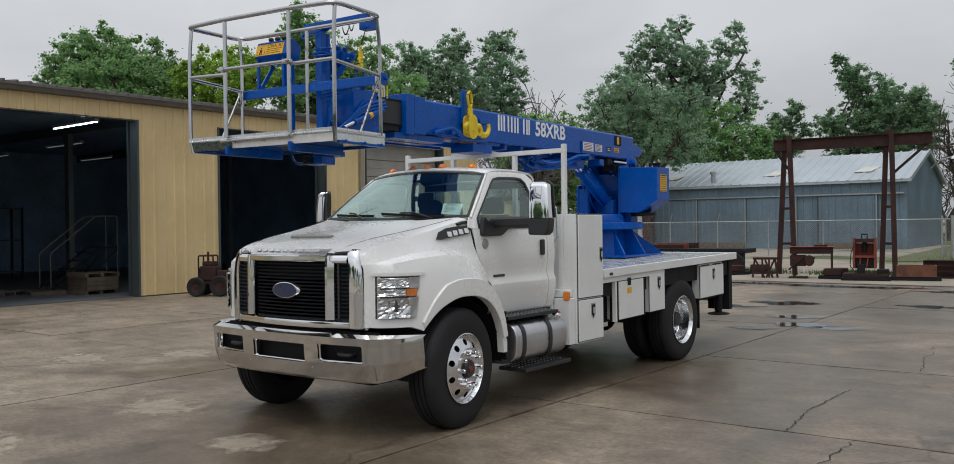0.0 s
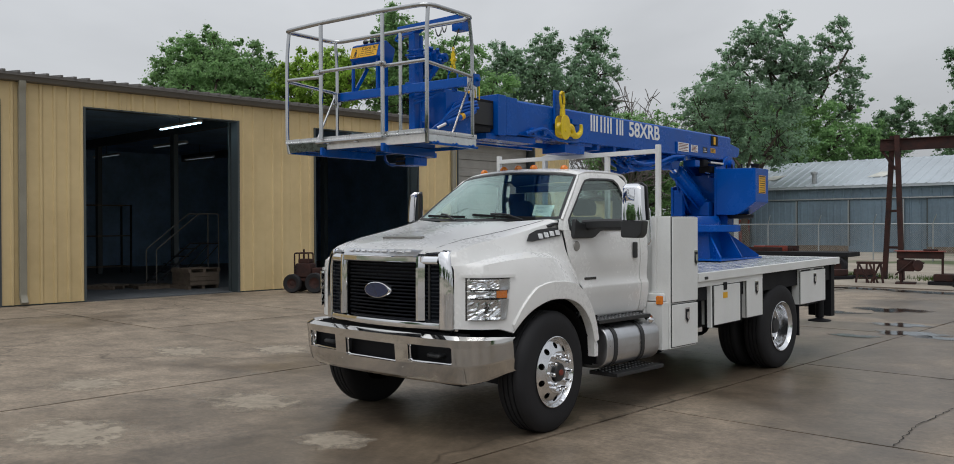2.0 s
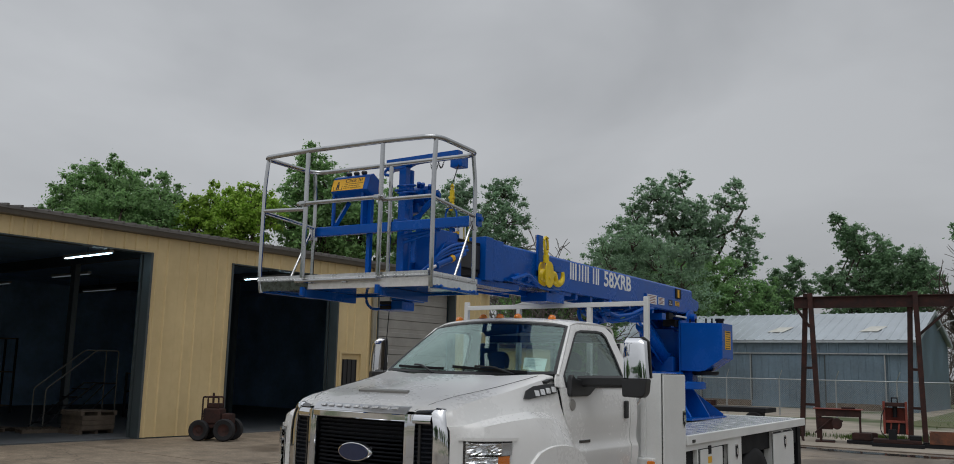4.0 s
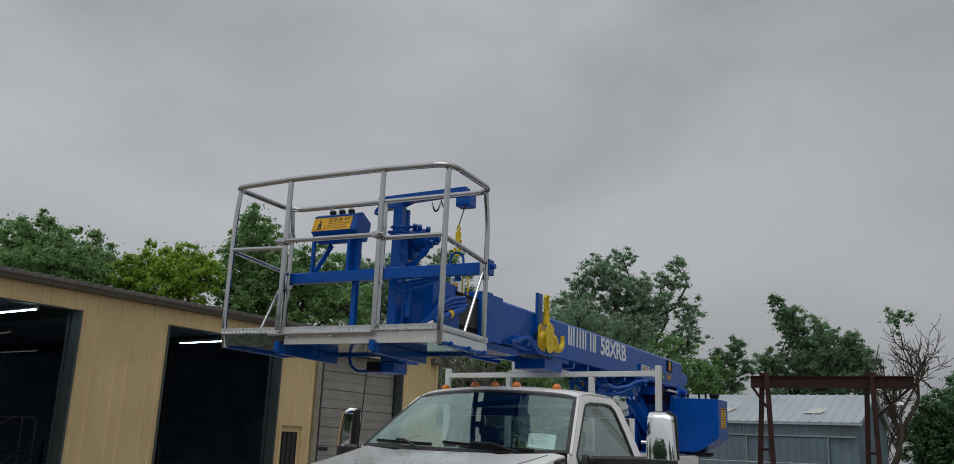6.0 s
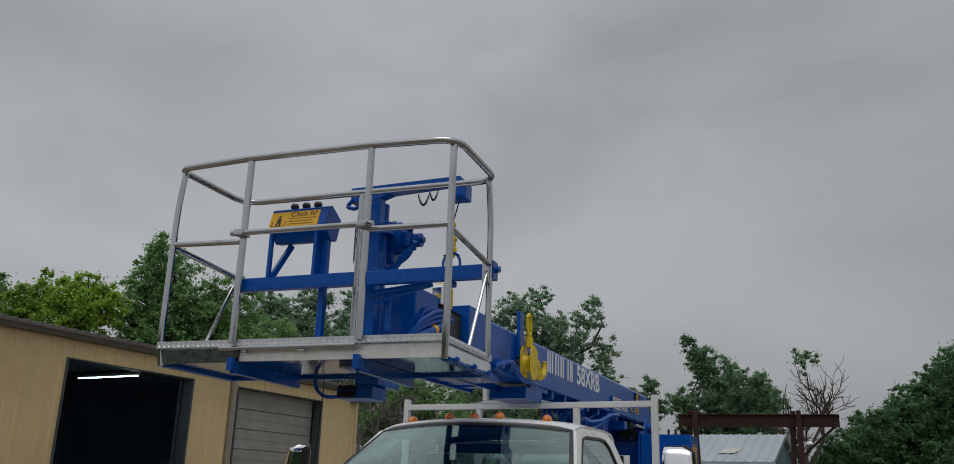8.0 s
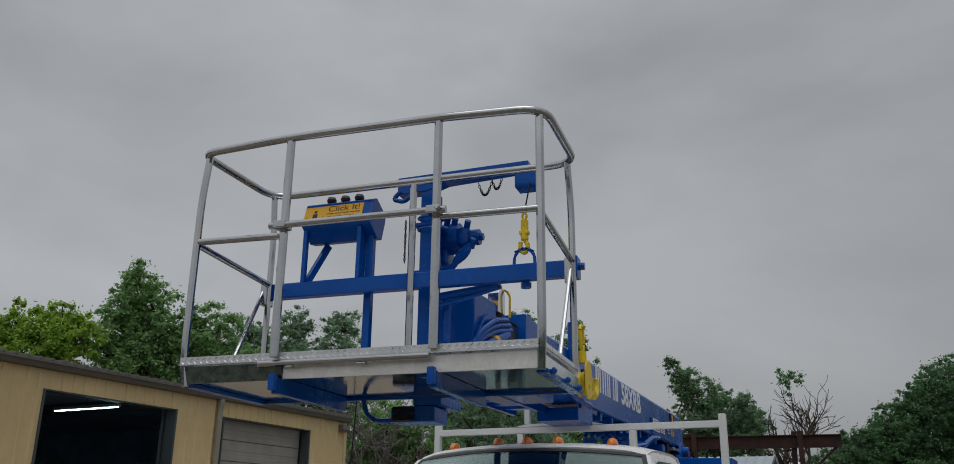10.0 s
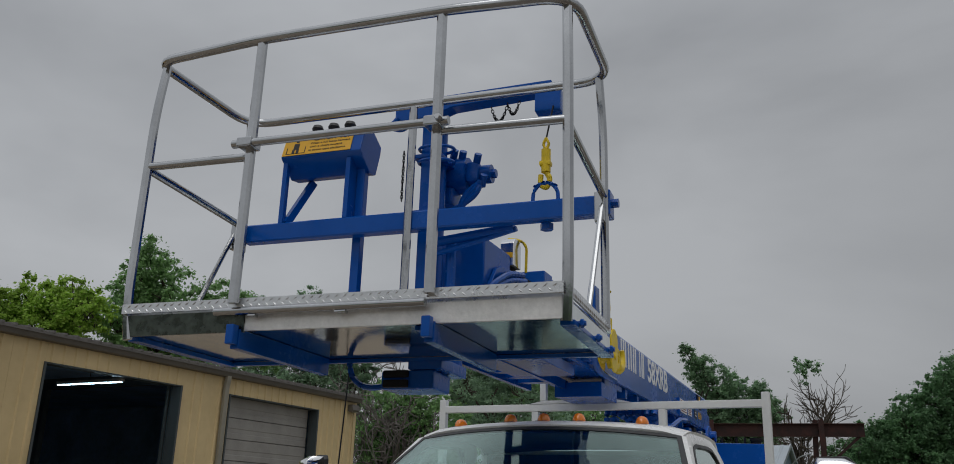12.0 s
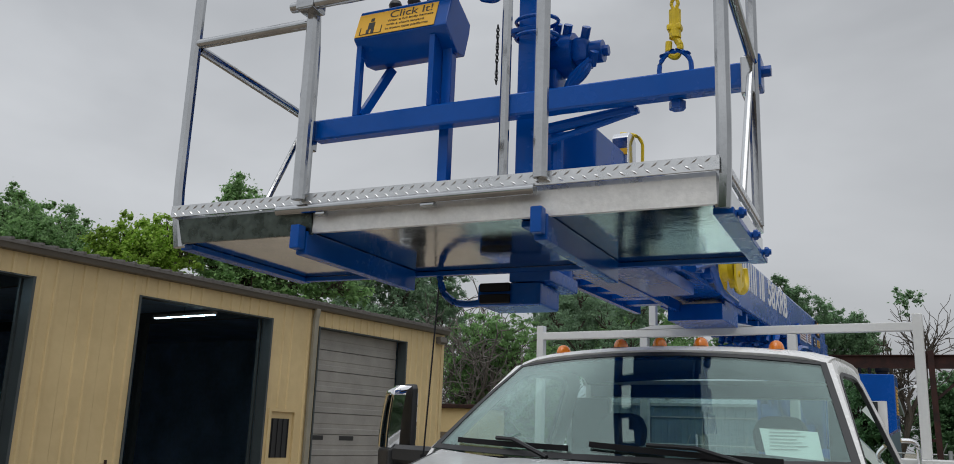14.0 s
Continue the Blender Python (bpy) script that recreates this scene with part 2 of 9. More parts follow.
WHITE = mat("white_truck_paint", (0.80, 0.80, 0.79), 0.28, var=0.05, scale=1.5, fine=30, coat=0.35, rough_var=0.05)
BED_WHITE = mat("white_steel_paint", (0.76, 0.77, 0.76), 0.35, var=0.10, scale=2.5, fine=60, bump=0.05)
DECK = mat("wet_white_deck_plate", (0.62, 0.65, 0.68), 0.20, var=0.30, scale=7, fine=45, bump=0.35, coat=0.3, rough_var=0.14)
BLUE = mat("blue_gloss_paint", (0.001, 0.080, 0.385), 0.24, var=0.16, scale=3.0, fine=35, coat=0.12, spec=0.2, bump=0.03)
BLACK = mat("black_chassis_paint", (0.014, 0.0145, 0.017), 0.62, var=0.3, scale=5, fine=50, bump=0.05, spec=0.18)
PLASTIC = mat("black_textured_plastic", (0.022, 0.023, 0.025), 0.45, var=0.2, scale=6, fine=160, bump=0.08)
RUBBER = mat("tyre_rubber", (0.021, 0.021, 0.023), 0.70, var=0.35, scale=6, fine=70, bump=0.15, tint=(0.015, 0.015, 0.017), spec=0.25)
CHROME = mat("chrome_plate", (0.80, 0.81, 0.83), 0.045, 1.0, var=0.05, scale=3, fine=20, rough_var=0.02)
BUMPER = mat("chromed_bumper_steel", (0.64, 0.625, 0.60), 0.09, 1.0, var=0.08, scale=3, fine=20, rough_var=0.05)
ALLOY = mat("polished_aluminium", (0.80, 0.81, 0.83), 0.16, 1.0, var=0.10, scale=6, fine=50, rough_var=0.08)
RAIL = mat("mill_aluminium_tube", (0.47, 0.48, 0.49), 0.13, 1.0, var=0.16, scale=9, fine=90, bump=0.03, rough_var=0.06)
TREAD = mat("aluminium_tread_plate", (0.70, 0.71, 0.72), 0.30, 1.0, var=0.18, scale=12, fine=70, bump=0.10)
GALV = mat("galvanised_sheet", (0.70, 0.73, 0.72), 0.10, 1.0, var=0.18, scale=9, fine=30, bump=0.06, rough_var=0.05)
# Spangled galvanised sheet; the dark trees it mirrors are put into the colour.
GALV_REFLECT = mat("galvanised_sheet_tree_reflection", (0.13, 0.16, 0.15), 0.28, 0.9, var=0.6, scale=26, fine=60, bump=0.12)
FACE_ALU = mat("scuffed_sheet_aluminium", (0.84, 0.83, 0.81), 0.45, 0.6, var=0.22, scale=16, fine=90, bump=0.12)
SATIN = mat("brushed_tank_aluminium", (0.62, 0.63, 0.65), 0.34, 1.0, var=0.12, scale=8, fine=90, bump=0.04)
YELLOW = mat("yellow_hook_paint", (0.72, 0.52, 0.01), 0.40, var=0.22, scale=14, fine=60, bump=0.06)
AMBER = mat("amber_lens", (0.75, 0.20, 0.01), 0.18, var=0.10, scale=10, coat=0.5)
TAN = mat("tan_wall_paint", (0.63, 0.495, 0.268), 0.50, var=0.16, scale=0.6, fine=5, tint=(0.54, 0.415, 0.215), bump=0.04)
TRIM = mat("grey_brown_trim_paint", (0.115, 0.105, 0.090), 0.5, var=0.2, scale=2)
FRAME_GREY = mat("slate_door_frame_paint", (0.055, 0.070, 0.075), 0.5, var=0.2, scale=3)
ROOF_TAN = mat("brown_roof_sheet", (0.16, 0.15, 0.14), 0.45, 0.3, var=0.25, scale=1.2)
ROLLER = mat("weathered_door_steel", (0.33, 0.32, 0.30), 0.5, 0.2, var=0.22, scale=1.8, fine=25)
BARN = mat("blue_grey_barn_sheet", (0.160, 0.232, 0.292), 0.50, 0.3, var=0.28, scale=0.5, fine=6, tint=(0.115, 0.155, 0.19))
BARN_ROOF = mat("pale_metal_roof_sheet", (0.44, 0.49, 0.53), 0.40, 0.35, var=0.16, scale=0.4, fine=4)
SKYLIGHT = mat("yellowed_skylight_sheet", (0.55, 0.55, 0.50), 0.5, var=0.2, scale=3)
RUST = mat("rusty_painted_steel", (0.050, 0.020, 0.016), 0.75, var=0.5, scale=4, fine=18, bump=0.25, tint=(0.012, 0.008, 0.008), spec=0.3)
RED_MACH = mat("faded_red_machine_paint", (0.24, 0.040, 0.022), 0.6, var=0.5, scale=5, fine=30, bump=0.1, tint=(0.10, 0.02, 0.015))
OLDWOOD = mat("weathered_wood", (0.15, 0.115, 0.085), 0.8, var=0.4, scale=5, fine=50, bump=0.2)
CONCRETE = concrete("worn_concrete", (0.262, 0.210, 0.156))
PALE = ragged(mat("pale_cement_smear", (0.37, 0.32, 0.25), 0.85, var=0.4, scale=7, fine=28, tint=(0.24, 0.20, 0.155), bump=0.3), 0.80, -1.5, 7.0)
WATER = ragged(mat("puddle_water", (0.040, 0.034, 0.028), 0.06, var=0.3, scale=3, rough_var=0.03, spec=0.5), 0.95, -1.0, 2.6)
GALV_POST = mat("galvanised_fence_steel", (0.40, 0.42, 0.43), 0.5, 0.8, var=0.2, scale=8)
GRASS = mat("grass_soil", (0.075, 0.105, 0.030), 0.9, var=0.5, scale=0.4, fine=6, bump=0.4, tint=(0.10, 0.085, 0.05))
DIRT = mat("damp_gravel", (0.19, 0.16, 0.13), 0.85, var=0.45, scale=0.6, fine=12, bump=0.4)
DIRT_DARK = mat("dark_crack_dirt", (0.030, 0.025, 0.020), 0.9, var=0.4, scale=9, fine=40)
BARK = mat("bark", (0.070, 0.055, 0.042), 0.9, var=0.4, scale=3, fine=20, bump=0.3)
DEADWOOD = mat("bare_grey_branches", (0.15, 0.135, 0.125), 0.9, var=0.3, scale=3)
SPOUT = mat("grey_tan_spout_paint", (0.27, 0.255, 0.205), 0.5, var=0.2, scale=2)
DARKROOM = mat("pale_shop_lining", (0.30, 0.46, 0.64), 0.8, var=0.4, scale=0.8, fine=6)
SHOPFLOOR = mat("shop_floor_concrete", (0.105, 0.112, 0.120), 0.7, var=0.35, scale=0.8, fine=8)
TUBE = glow("lit_fluorescent_tube", (0.55, 0.82, 1.0), 14.0)
DIM_TUBE = glow("dim_fluorescent_tube", (0.80, 0.92, 1.0), 0.12)
SEAT = mat("dark_seat_cloth", (0.030, 0.032, 0.036), 0.85, var=0.2, scale=20)
PAPER = mat("white_paper", (0.74, 0.80, 0.76), 0.8, var=0.05, scale=10)
INK = mat("black_ink", (0.02, 0.02, 0.02), 0.6, var=0.1)
LETTER = mat("white_vinyl", (0.82, 0.83, 0.84), 0.4, var=0.05)
SIGN_YELLOW = mat("yellow_vinyl", (0.78, 0.42, 0.015), 0.45, var=0.08)
WINDSCREEN = glass("windscreen_glass", (0.86, 0.95, 0.93), 3.0, tone=(0.78, 0.94, 0.90))
SIDEGLASS = glass("tinted_side_glass", (0.84, 0.90, 0.88), 2.0, tone=(0.85, 0.95, 0.92))
REFLECTOR = mat("faceted_lamp_reflector", (0.78, 0.79, 0.80), 0.06, 1.0, var=0.05, scale=12, rough_var=0.04)
BRIGHT = mat("bright_silver_plating", (0.78, 0.79, 0.80), 0.25, 0.3, var=0.06, scale=12)
MESHBLACK = mat("black_grille_plastic", (0.012, 0.015, 0.022), 0.35, var=0.2, scale=8, spec=0.25)
GLOSSBLACK = mat("gloss_black_trim", (0.016, 0.017, 0.019), 0.12, var=0.1, scale=8, coat=0.5, rough_var=0.04)
LENS = glass("clear_lamp_lens", (0.96, 0.965, 0.97), 1.2)
MIRROR = mat("mirror_glass", (0.85, 0.86, 0.87), 0.02, 1.0, var=0.01, rough_var=0.01)
# Distance haze is put into these leaf greens by raised red and blue.
LEAF_DARK = leafy("dark_green_leaves", (0.205, 0.340, 0.200))
LEAF_DEEP = leafy("deep_green_leaves", (0.140, 0.275, 0.135))
LEAF_MID = leafy("mid_green_leaves", (0.235, 0.412, 0.172))
LEAF_BRIGHT = leafy("bright_green_leaves", (0.300, 0.470, 0.085))
LEAF_HAZY = leafy("hazy_green_leaves", (0.270, 0.415, 0.280))
TURF = leafy("grass_blades", (0.060, 0.110, 0.022), 0.45)


# ---- building tools ----
def chain_matrix(ob):
    m = Matrix.Identity(4)
    while ob is not None:
        m = ob.matrix_basis @ m
        ob = ob.parent
    return m


def thing(name, at, label, category, group="", turn=0, kind=""):
    ob = new(name)
    ob.empty_display_size = 0.2
    ob.matrix_basis = pose(*at, 0, 0, turn)
    return tagged(ob, label, category, group, kind)


def part(name, bm, material, parent=None, label="", local=False, smooth=35, kind=""):
    """Links a bmesh as one mesh. Its coordinates are the world's, or the parent's own where local."""
    me = bpy.data.meshes.new(name)
    if parent is not None and not local:
        bm.transform(chain_matrix(parent).inverted())
    bm.to_mesh(me)
    bm.free()
    me.materials.append(material)
    if smooth:
        me.shade_smooth()
        me.set_sharp_from_angle(angle=radians(smooth))
    ob = new(name, me)
    ob.parent = parent
    if smooth and 6 < len(me.polygons) < 400:
        even = ob.modifiers.new("even_normals", "WEIGHTED_NORMAL")
        even.keep_sharp, even.weight = True, 80
    return tagged(ob, label, kind=kind)


def box(bm, x0, x1, y0, y1, z0, z1, bev=0.0, m=None):
    vs = [bm.verts.new((x, y, z)) for x in (x0, x1) for y in (y0, y1) for z in (z0, z1)]
    fs = [bm.faces.new([vs[i] for i in q]) for q in ((0, 1, 3, 2), (4, 6, 7, 5), (0, 4, 5, 1), (2, 3, 7, 6), (0, 2, 6, 4), (1, 5, 7, 3))]
    if bev:
        es = list({e for f in fs for e in f.edges})
        got = bmesh.ops.bevel(bm, geom=es, offset=bev, segments=2, profile=0.5, affect="EDGES")
        vs = list({v for f in got["faces"] for v in f.verts} | {v for v in vs if v.is_valid})
    if m is not None:
        bmesh.ops.transform(bm, matrix=m, verts=vs)
    return bm


def cube(*a, **k):
    return box(bmesh.new(), *a, **k)


def ring_prof(r, n=12):
    return [(r * math.cos(2 * math.pi * i / n), r * math.sin(2 * math.pi * i / n)) for i in range(n)]


def rect_prof(w, h, b=0.0):
    if not b:
        return [(-w / 2, -h / 2), (w / 2, -h / 2), (w / 2, h / 2), (-w / 2, h / 2)]
    p = []
    for sx, sy in ((1, -1), (1, 1), (-1, 1), (-1, -1)):
        a, c = (sx * (w / 2 - b), sy * h / 2), (sx * w / 2, sy * (h / 2 - b))
        p += [a, c] if sx * sy < 0 else [c, a]
    return p


def sweep(bm, pts, prof, closed=False, up=(0, 0, 1), cap=True):
    """Carries a profile along a line of points. The profile's second axis leans to up."""
    pts = [Vector(p) for p in pts]
    n, rings = len(pts), []
    for i, p in enumerate(pts):
        a = pts[i - 1] if (i or closed) else p
        b = pts[(i + 1) % n] if (i < n - 1 or closed) else p
        d1, d2 = (p - a).normalized() if (p - a).length > 1e-9 else None, (b - p).normalized() if (b - p).length > 1e-9 else None
        t = ((d1 or d2) + (d2 or d1)).normalized()
        u = Vector(up)
        if abs(t.dot(u)) > 0.97:
            u = Vector((0, 1, 0)) if abs(t.y) < 0.9 else Vector((1, 0, 0))
        s = t.cross(u).normalized()
        v = s.cross(t).normalized()
        k = 1.0
        if d1 and d2:
            k = 1 / max(0.5, math.sqrt((1 + d1.dot(d2)) / 2))
        rings.append([bm.verts.new(p + s * (x * k) + v * y) for x, y in prof])
    m = len(prof)
    for i in range(n if closed else n - 1):
        a, b = rings[i], rings[(i + 1) % n]
        for j in range(m):
            bm.faces.new((a[j], a[(j + 1) % m], b[(j + 1) % m], b[j]))
    if cap and not closed:
        bm.faces.new(rings[0][::-1])
        bm.faces.new(rings[-1])
    return bm


def tube(bm, pts, r, n=10, **k):
    return sweep(bm, pts, ring_prof(r, n), **k)


def bend(a, b, c, r, n=5):
    """Points that round the corner b between a and c."""
    a, b, c = Vector(a), Vector(b), Vector(c)
    p, q = b + (a - b).normalized() * r, b + (c - b).normalized() * r
    return [p * (1 - s) ** 2 + b * 2 * s * (1 - s) + q * s * s for s in (i / n for i in range(n + 1))]


def round_path(pts, r, closed=False, n=5):
    out = [] if closed else [Vector(pts[0])]
    for i in range(0 if closed else 1, len(pts) if closed else len(pts) - 1):
        out += bend(pts[i - 1], pts[i], pts[(i + 1) % len(pts)], r, n)
    return out if closed else out + [Vector(pts[-1])]


def prism(bm, poly, axis, a, b, bev=0.0):
    """Extrudes a polygon from a to b along an axis. The polygon is (y, z) for x, (x, z) for y, (x, y) for z."""
    def at(p, h):
        return {"x": (h, p[0], p[1]), "y": (p[0], h, p[1]), "z": (p[0], p[1], h)}[axis]
    lo, hi = [bm.verts.new(at(p, a)) for p in poly], [bm.verts.new(at(p, b)) for p in poly]
    n = len(poly)
    fs = [bm.faces.new(lo), bm.faces.new(hi[::-1])]
    fs += [bm.faces.new((lo[i], hi[i], hi[(i + 1) % n], lo[(i + 1) % n])) for i in range(n)]
    bmesh.ops.recalc_face_normals(bm, faces=fs)
    if bev:
        bmesh.ops.bevel(bm, geom=list({e for f in fs for e in f.edges}), offset=bev, segments=2, profile=0.5, affect="EDGES")
    return bm


def lathe(bm, prof, n, m, closed=False, cap=True):
    """Turns (radius, height) pairs about the z axis of the pose m."""
    rings = [[bm.verts.new(m @ Vector((r * math.cos(2 * math.pi * i / n), r * math.sin(2 * math.pi * i / n), h))) for i in range(n)] for r, h in prof]
    for a, b in zip(rings, rings[1:] + (rings[:1] if closed else [])):
        for i in range(n):
            bm.faces.new((a[i], a[(i + 1) % n], b[(i + 1) % n], b[i]))
    if cap and not closed:
        if prof[0][0] > 1e-6:
            bm.faces.new(rings[0][::-1])
        if prof[-1][0] > 1e-6:
            bm.faces.new(rings[-1])
    bmesh.ops.recalc_face_normals(bm, faces=bm.faces[:])
    return bm


def loft(bm, rings, closed=False):
    vs = [[bm.verts.new(p) for p in r] for r in rings]
    n = len(vs[0])
    for a, b in zip(vs, vs[1:]):
        for i in range(n if closed else n - 1):
            bm.faces.new((a[i], b[i], b[(i + 1) % n], a[(i + 1) % n]))
    return bm


def thicken(bm, d):
    bmesh.ops.recalc_face_normals(bm, faces=bm.faces[:])
    bmesh.ops.solidify(bm, geom=bm.faces[:], thickness=d)
    return bm


AXIS_X = Matrix.Rotation(radians(90), 4, "Y")
AXIS_Y = Matrix.Rotation(radians(-90), 4, "X")


def bolt_mesh(bm, at, axis, r=0.012, h=0.012):
    return lathe(bm, [(r, 0), (r, h * 0.7), (r * 0.7, h)], 6, Matrix.Translation(at) @ axis)


# ---- ground ----
def ground_material():
    m = mat("yard_ground", (0.33, 0.29, 0.235), 0.9, var=0.4, scale=0.5, fine=14, bump=0.4)
    t = m.node_tree
    b = t.nodes["Principled BSDF"]
    pos = t.nodes.new("ShaderNodeNewGeometry")
    n = t.nodes.new("ShaderNodeTexNoise")
    n.inputs["Scale"].default_value, n.inputs["Detail"].default_value = 0.10, 8
    t.links.new(pos.outputs["Position"], n.inputs["Vector"])
    r = t.nodes.new("ShaderNodeMapRange")
    r.inputs["From Min"].default_value, r.inputs["From Max"].default_value = 0.50, 0.58
    t.links.new(n.outputs["Fac"], r.inputs["Value"])
    mix = t.nodes.new("ShaderNodeMix")
    mix.data_type = "RGBA"
    t.links.new(r.outputs[0], mix.inputs["Factor"])
    t.links.new(b.inputs["Base Color"].links[0].from_socket, mix.inputs["A"])
    mix.inputs["B"].default_value = (0.06, 0.085, 0.028, 1)
    t.links.new(mix.outputs["Result"], b.inputs["Base Color"])
    return m


bm = bmesh.new()
prism(bm, [(-900, -900), (900, -900), (900, 900), (-900, 900)], "z", -0.4, -0.06)
tagged(part("ground", bm, ground_material(), smooth=0), "damp gravel and thin grass reaching to the horizon", "ground", kind="structure")

bm = bmesh.new()
prism(bm, [(-3.5, 36.0), (40.0, 33.0), (60.0, 130.0), (-60.0, 130.0), (-60.0, 67.0), (-5.0, 67.0)], "z", -0.3, -0.03)
tagged(part("lawn", bm, GRASS, smooth=0), "rough green grass beyond the yard fence", "lawn", kind="structure")


def blades(name, n, spots, h0, h1, seed, label):
    """Clumps of grass blades round the given (x, y, spread) spots."""
    rnd = np.random.RandomState(seed)
    spots = np.array(spots)
    pick = spots[rnd.randint(len(spots), size=n)]
    p = pick[:, :2] + rnd.normal(size=(n, 2)) * pick[:, 2:3]
    a, h = rnd.uniform(0, 6.28, n), rnd.uniform(h0, h1, n)
    w = h * 0.07 + 0.006
    lean = rnd.normal(size=(n, 2)) * 0.3 * h[:, None]
    v = np.zeros((n, 3, 3))
    v[:, 0, :2], v[:, 1, :2] = p + np.c_[np.cos(a), np.sin(a)] * w[:, None], p - np.c_[np.cos(a), np.sin(a)] * w[:, None]
    v[:, :2, 2] = -0.07
    v[:, 2, :2], v[:, 2, 2] = p + lean, h
    me = bpy.data.meshes.new(name)
    me.from_pydata(v.reshape(-1, 3).tolist(), [], np.arange(3 * n).reshape(-1, 3).tolist())
    me.materials.append(TURF)
    return tagged(new(name, me), label, "grass", kind="stuff")


blades("weeds", 4200, [(-5.0, 25.2, 0.5), (-2.4, 25.4, 0.45), (-1.5, 25.6, 0.5), (0.2, 26.6, 0.6), (2.5, 27.0, 1.0)], 0.03, 0.13, 3,
       "tall green weeds growing along the yard edge")
blades("grass", 14000, [(x, y, 1.4) for x in (1.5, 4, 7) for y in (38, 40, 44, 49)], 0.03, 0.10, 4, "mown green grass blades beyond the fence")

# ---- tan metal building ----
HALL = thing("metal_building", (-14.91, 8.0, 0), "long tan ribbed metal workshop with open bays", "building", turn=-1.5)
EAVE, HEAD, END_A, END_B, DEEP = 5.12, 4.60, -17.6, 12.98, -17.0
BAYS = [(-11.1, -6.97, HEAD), (-5.12, -1.08, HEAD), (1.38, 5.34, HEAD), (5.52, 6.44, 2.30), (7.11, 11.02, HEAD)]


def ribbed_panel(bm, s0, s1, z0, z1, x=0.0, pitch=0.305, rib=0.036):
    """A sheet with raised trapezoid ribs, as one folded section pulled upright."""
    prof, s = [(x, s0)], math.ceil(s0 / pitch - 1e-6) * pitch
    while s < s1 - 0.05:
        if s > s0 + 0.05:
            prof += [(x, s - 0.045), (x + rib, s - 0.022), (x + rib, s + 0.022), (x, s + 0.045)]
        s += pitch
    prof.append((x, s1))
    back = [(x - 0.012, b) for _, b in prof[::-1]]
    prism(bm, prof + back, "z", z0, z1)
    return bm


def solid_strips():
    """The stretches of wall between and above the bays: start, end, foot."""
    cuts, s = [], END_A
    for a, b, h in BAYS:
        cuts.append((s, a, 0.0))
        cuts.append((a, b, h))
        s = b
    cuts.append((s, END_B, 0.0))
    return cuts


bm = bmesh.new()
for a, b, z in solid_strips():
    box(bm, -0.20, -0.016, a, b, z, EAVE)
wall_front = part("wall_front", bm, FRAME_GREY, HALL, "tan ribbed steel wall with overhead door bays", local=True, smooth=0, kind="structure")
for a, b, z in solid_strips():
    n = max(1, round((b - a) / 0.915))
    for i in range(n):
        s0, s1 = a + (b - a) * i / n, a + (b - a) * (i + 1) / n
        part("wall_panel", ribbed_panel(bmesh.new(), s0 + 0.002, s1 - 0.002, z + (0.03 if z == 0 else 0), EAVE), TAN, wall_front, local=True, smooth=0)
bm = bmesh.new()
box(bm, DEEP - 0.2, -0.22, END_B - 0.2, END_B, 0, EAVE)
part("wall_end", bm, TAN, HALL, local=True, smooth=0, kind="structure")
bm = bmesh.new()
box(bm, DEEP - 0.2, -0.22, END_A, END_A + 0.2, 0, EAVE)
part("wall_far_end", bm, TAN, HALL, local=True, smooth=0, kind="structure")
part("wall_back", cube(DEEP - 0.2, DEEP, END_A + 0.2, END_B - 0.2, 0, EAVE), DARKROOM, HALL, local=True, smooth=0, kind="structure")
part("corner_trim", cube(0.002, 0.045, END_B - 0.12, END_B + 0.03, 0.02, EAVE, 0.006), TAN, HALL, local=True)
bm = bmesh.new()
prism(bm, [(0.22, 5.14), (0.22, 5.20), (DEEP * 0.5, 6.05), (DEEP - 0.3, 5.20), (DEEP - 0.3, 5.12), (DEEP * 0.5, 5.97)], "y", END_A - 0.15, END_B + 0.2)
roof = part("roof", bm, ROOF_TAN, HALL, "low brown ribbed metal roof", local=True, smooth=0)
bm = bmesh.new()
s = END_A
while s < END_B:
    prism(bm, [(0.235, 5.195), (0.235, 5.245), (DEEP * 0.5, 6.095), (DEEP * 0.5, 6.045)], "y", s - 0.03, s + 0.03)
    s += 0.305
part("roof_ribs", bm, ROOF_TAN, roof, local=True, smooth=0)
bm = bmesh.new()
prism(bm, [(0.035, 5.01), (0.16, 5.03), (0.20, 5.16), (0.18, 5.16), (0.145, 5.05), (0.055, 5.03), (0.055, 5.14), (0.035, 5.14)], "y", END_A - 0.1, END_B + 0.12)
part("gutter", bm, TRIM, HALL, "dark grey-brown metal eave gutter", local=True, smooth=0)
for s in (-6.52, 6.86):
    bm = bmesh.new()
    sweep(bm, round_path([(0.12, s, 5.04), (0.12, s, 4.92), (0.085, s, 4.78), (0.085, s, 0.22), (0.20, s, 0.06)], 0.06, n=3), rect_prof(0.15, 0.11, 0.012), up=(1, 0, 0))
    part("downspout", bm, SPOUT, HALL, "grey-tan square metal downspout", local=True, smooth=0)
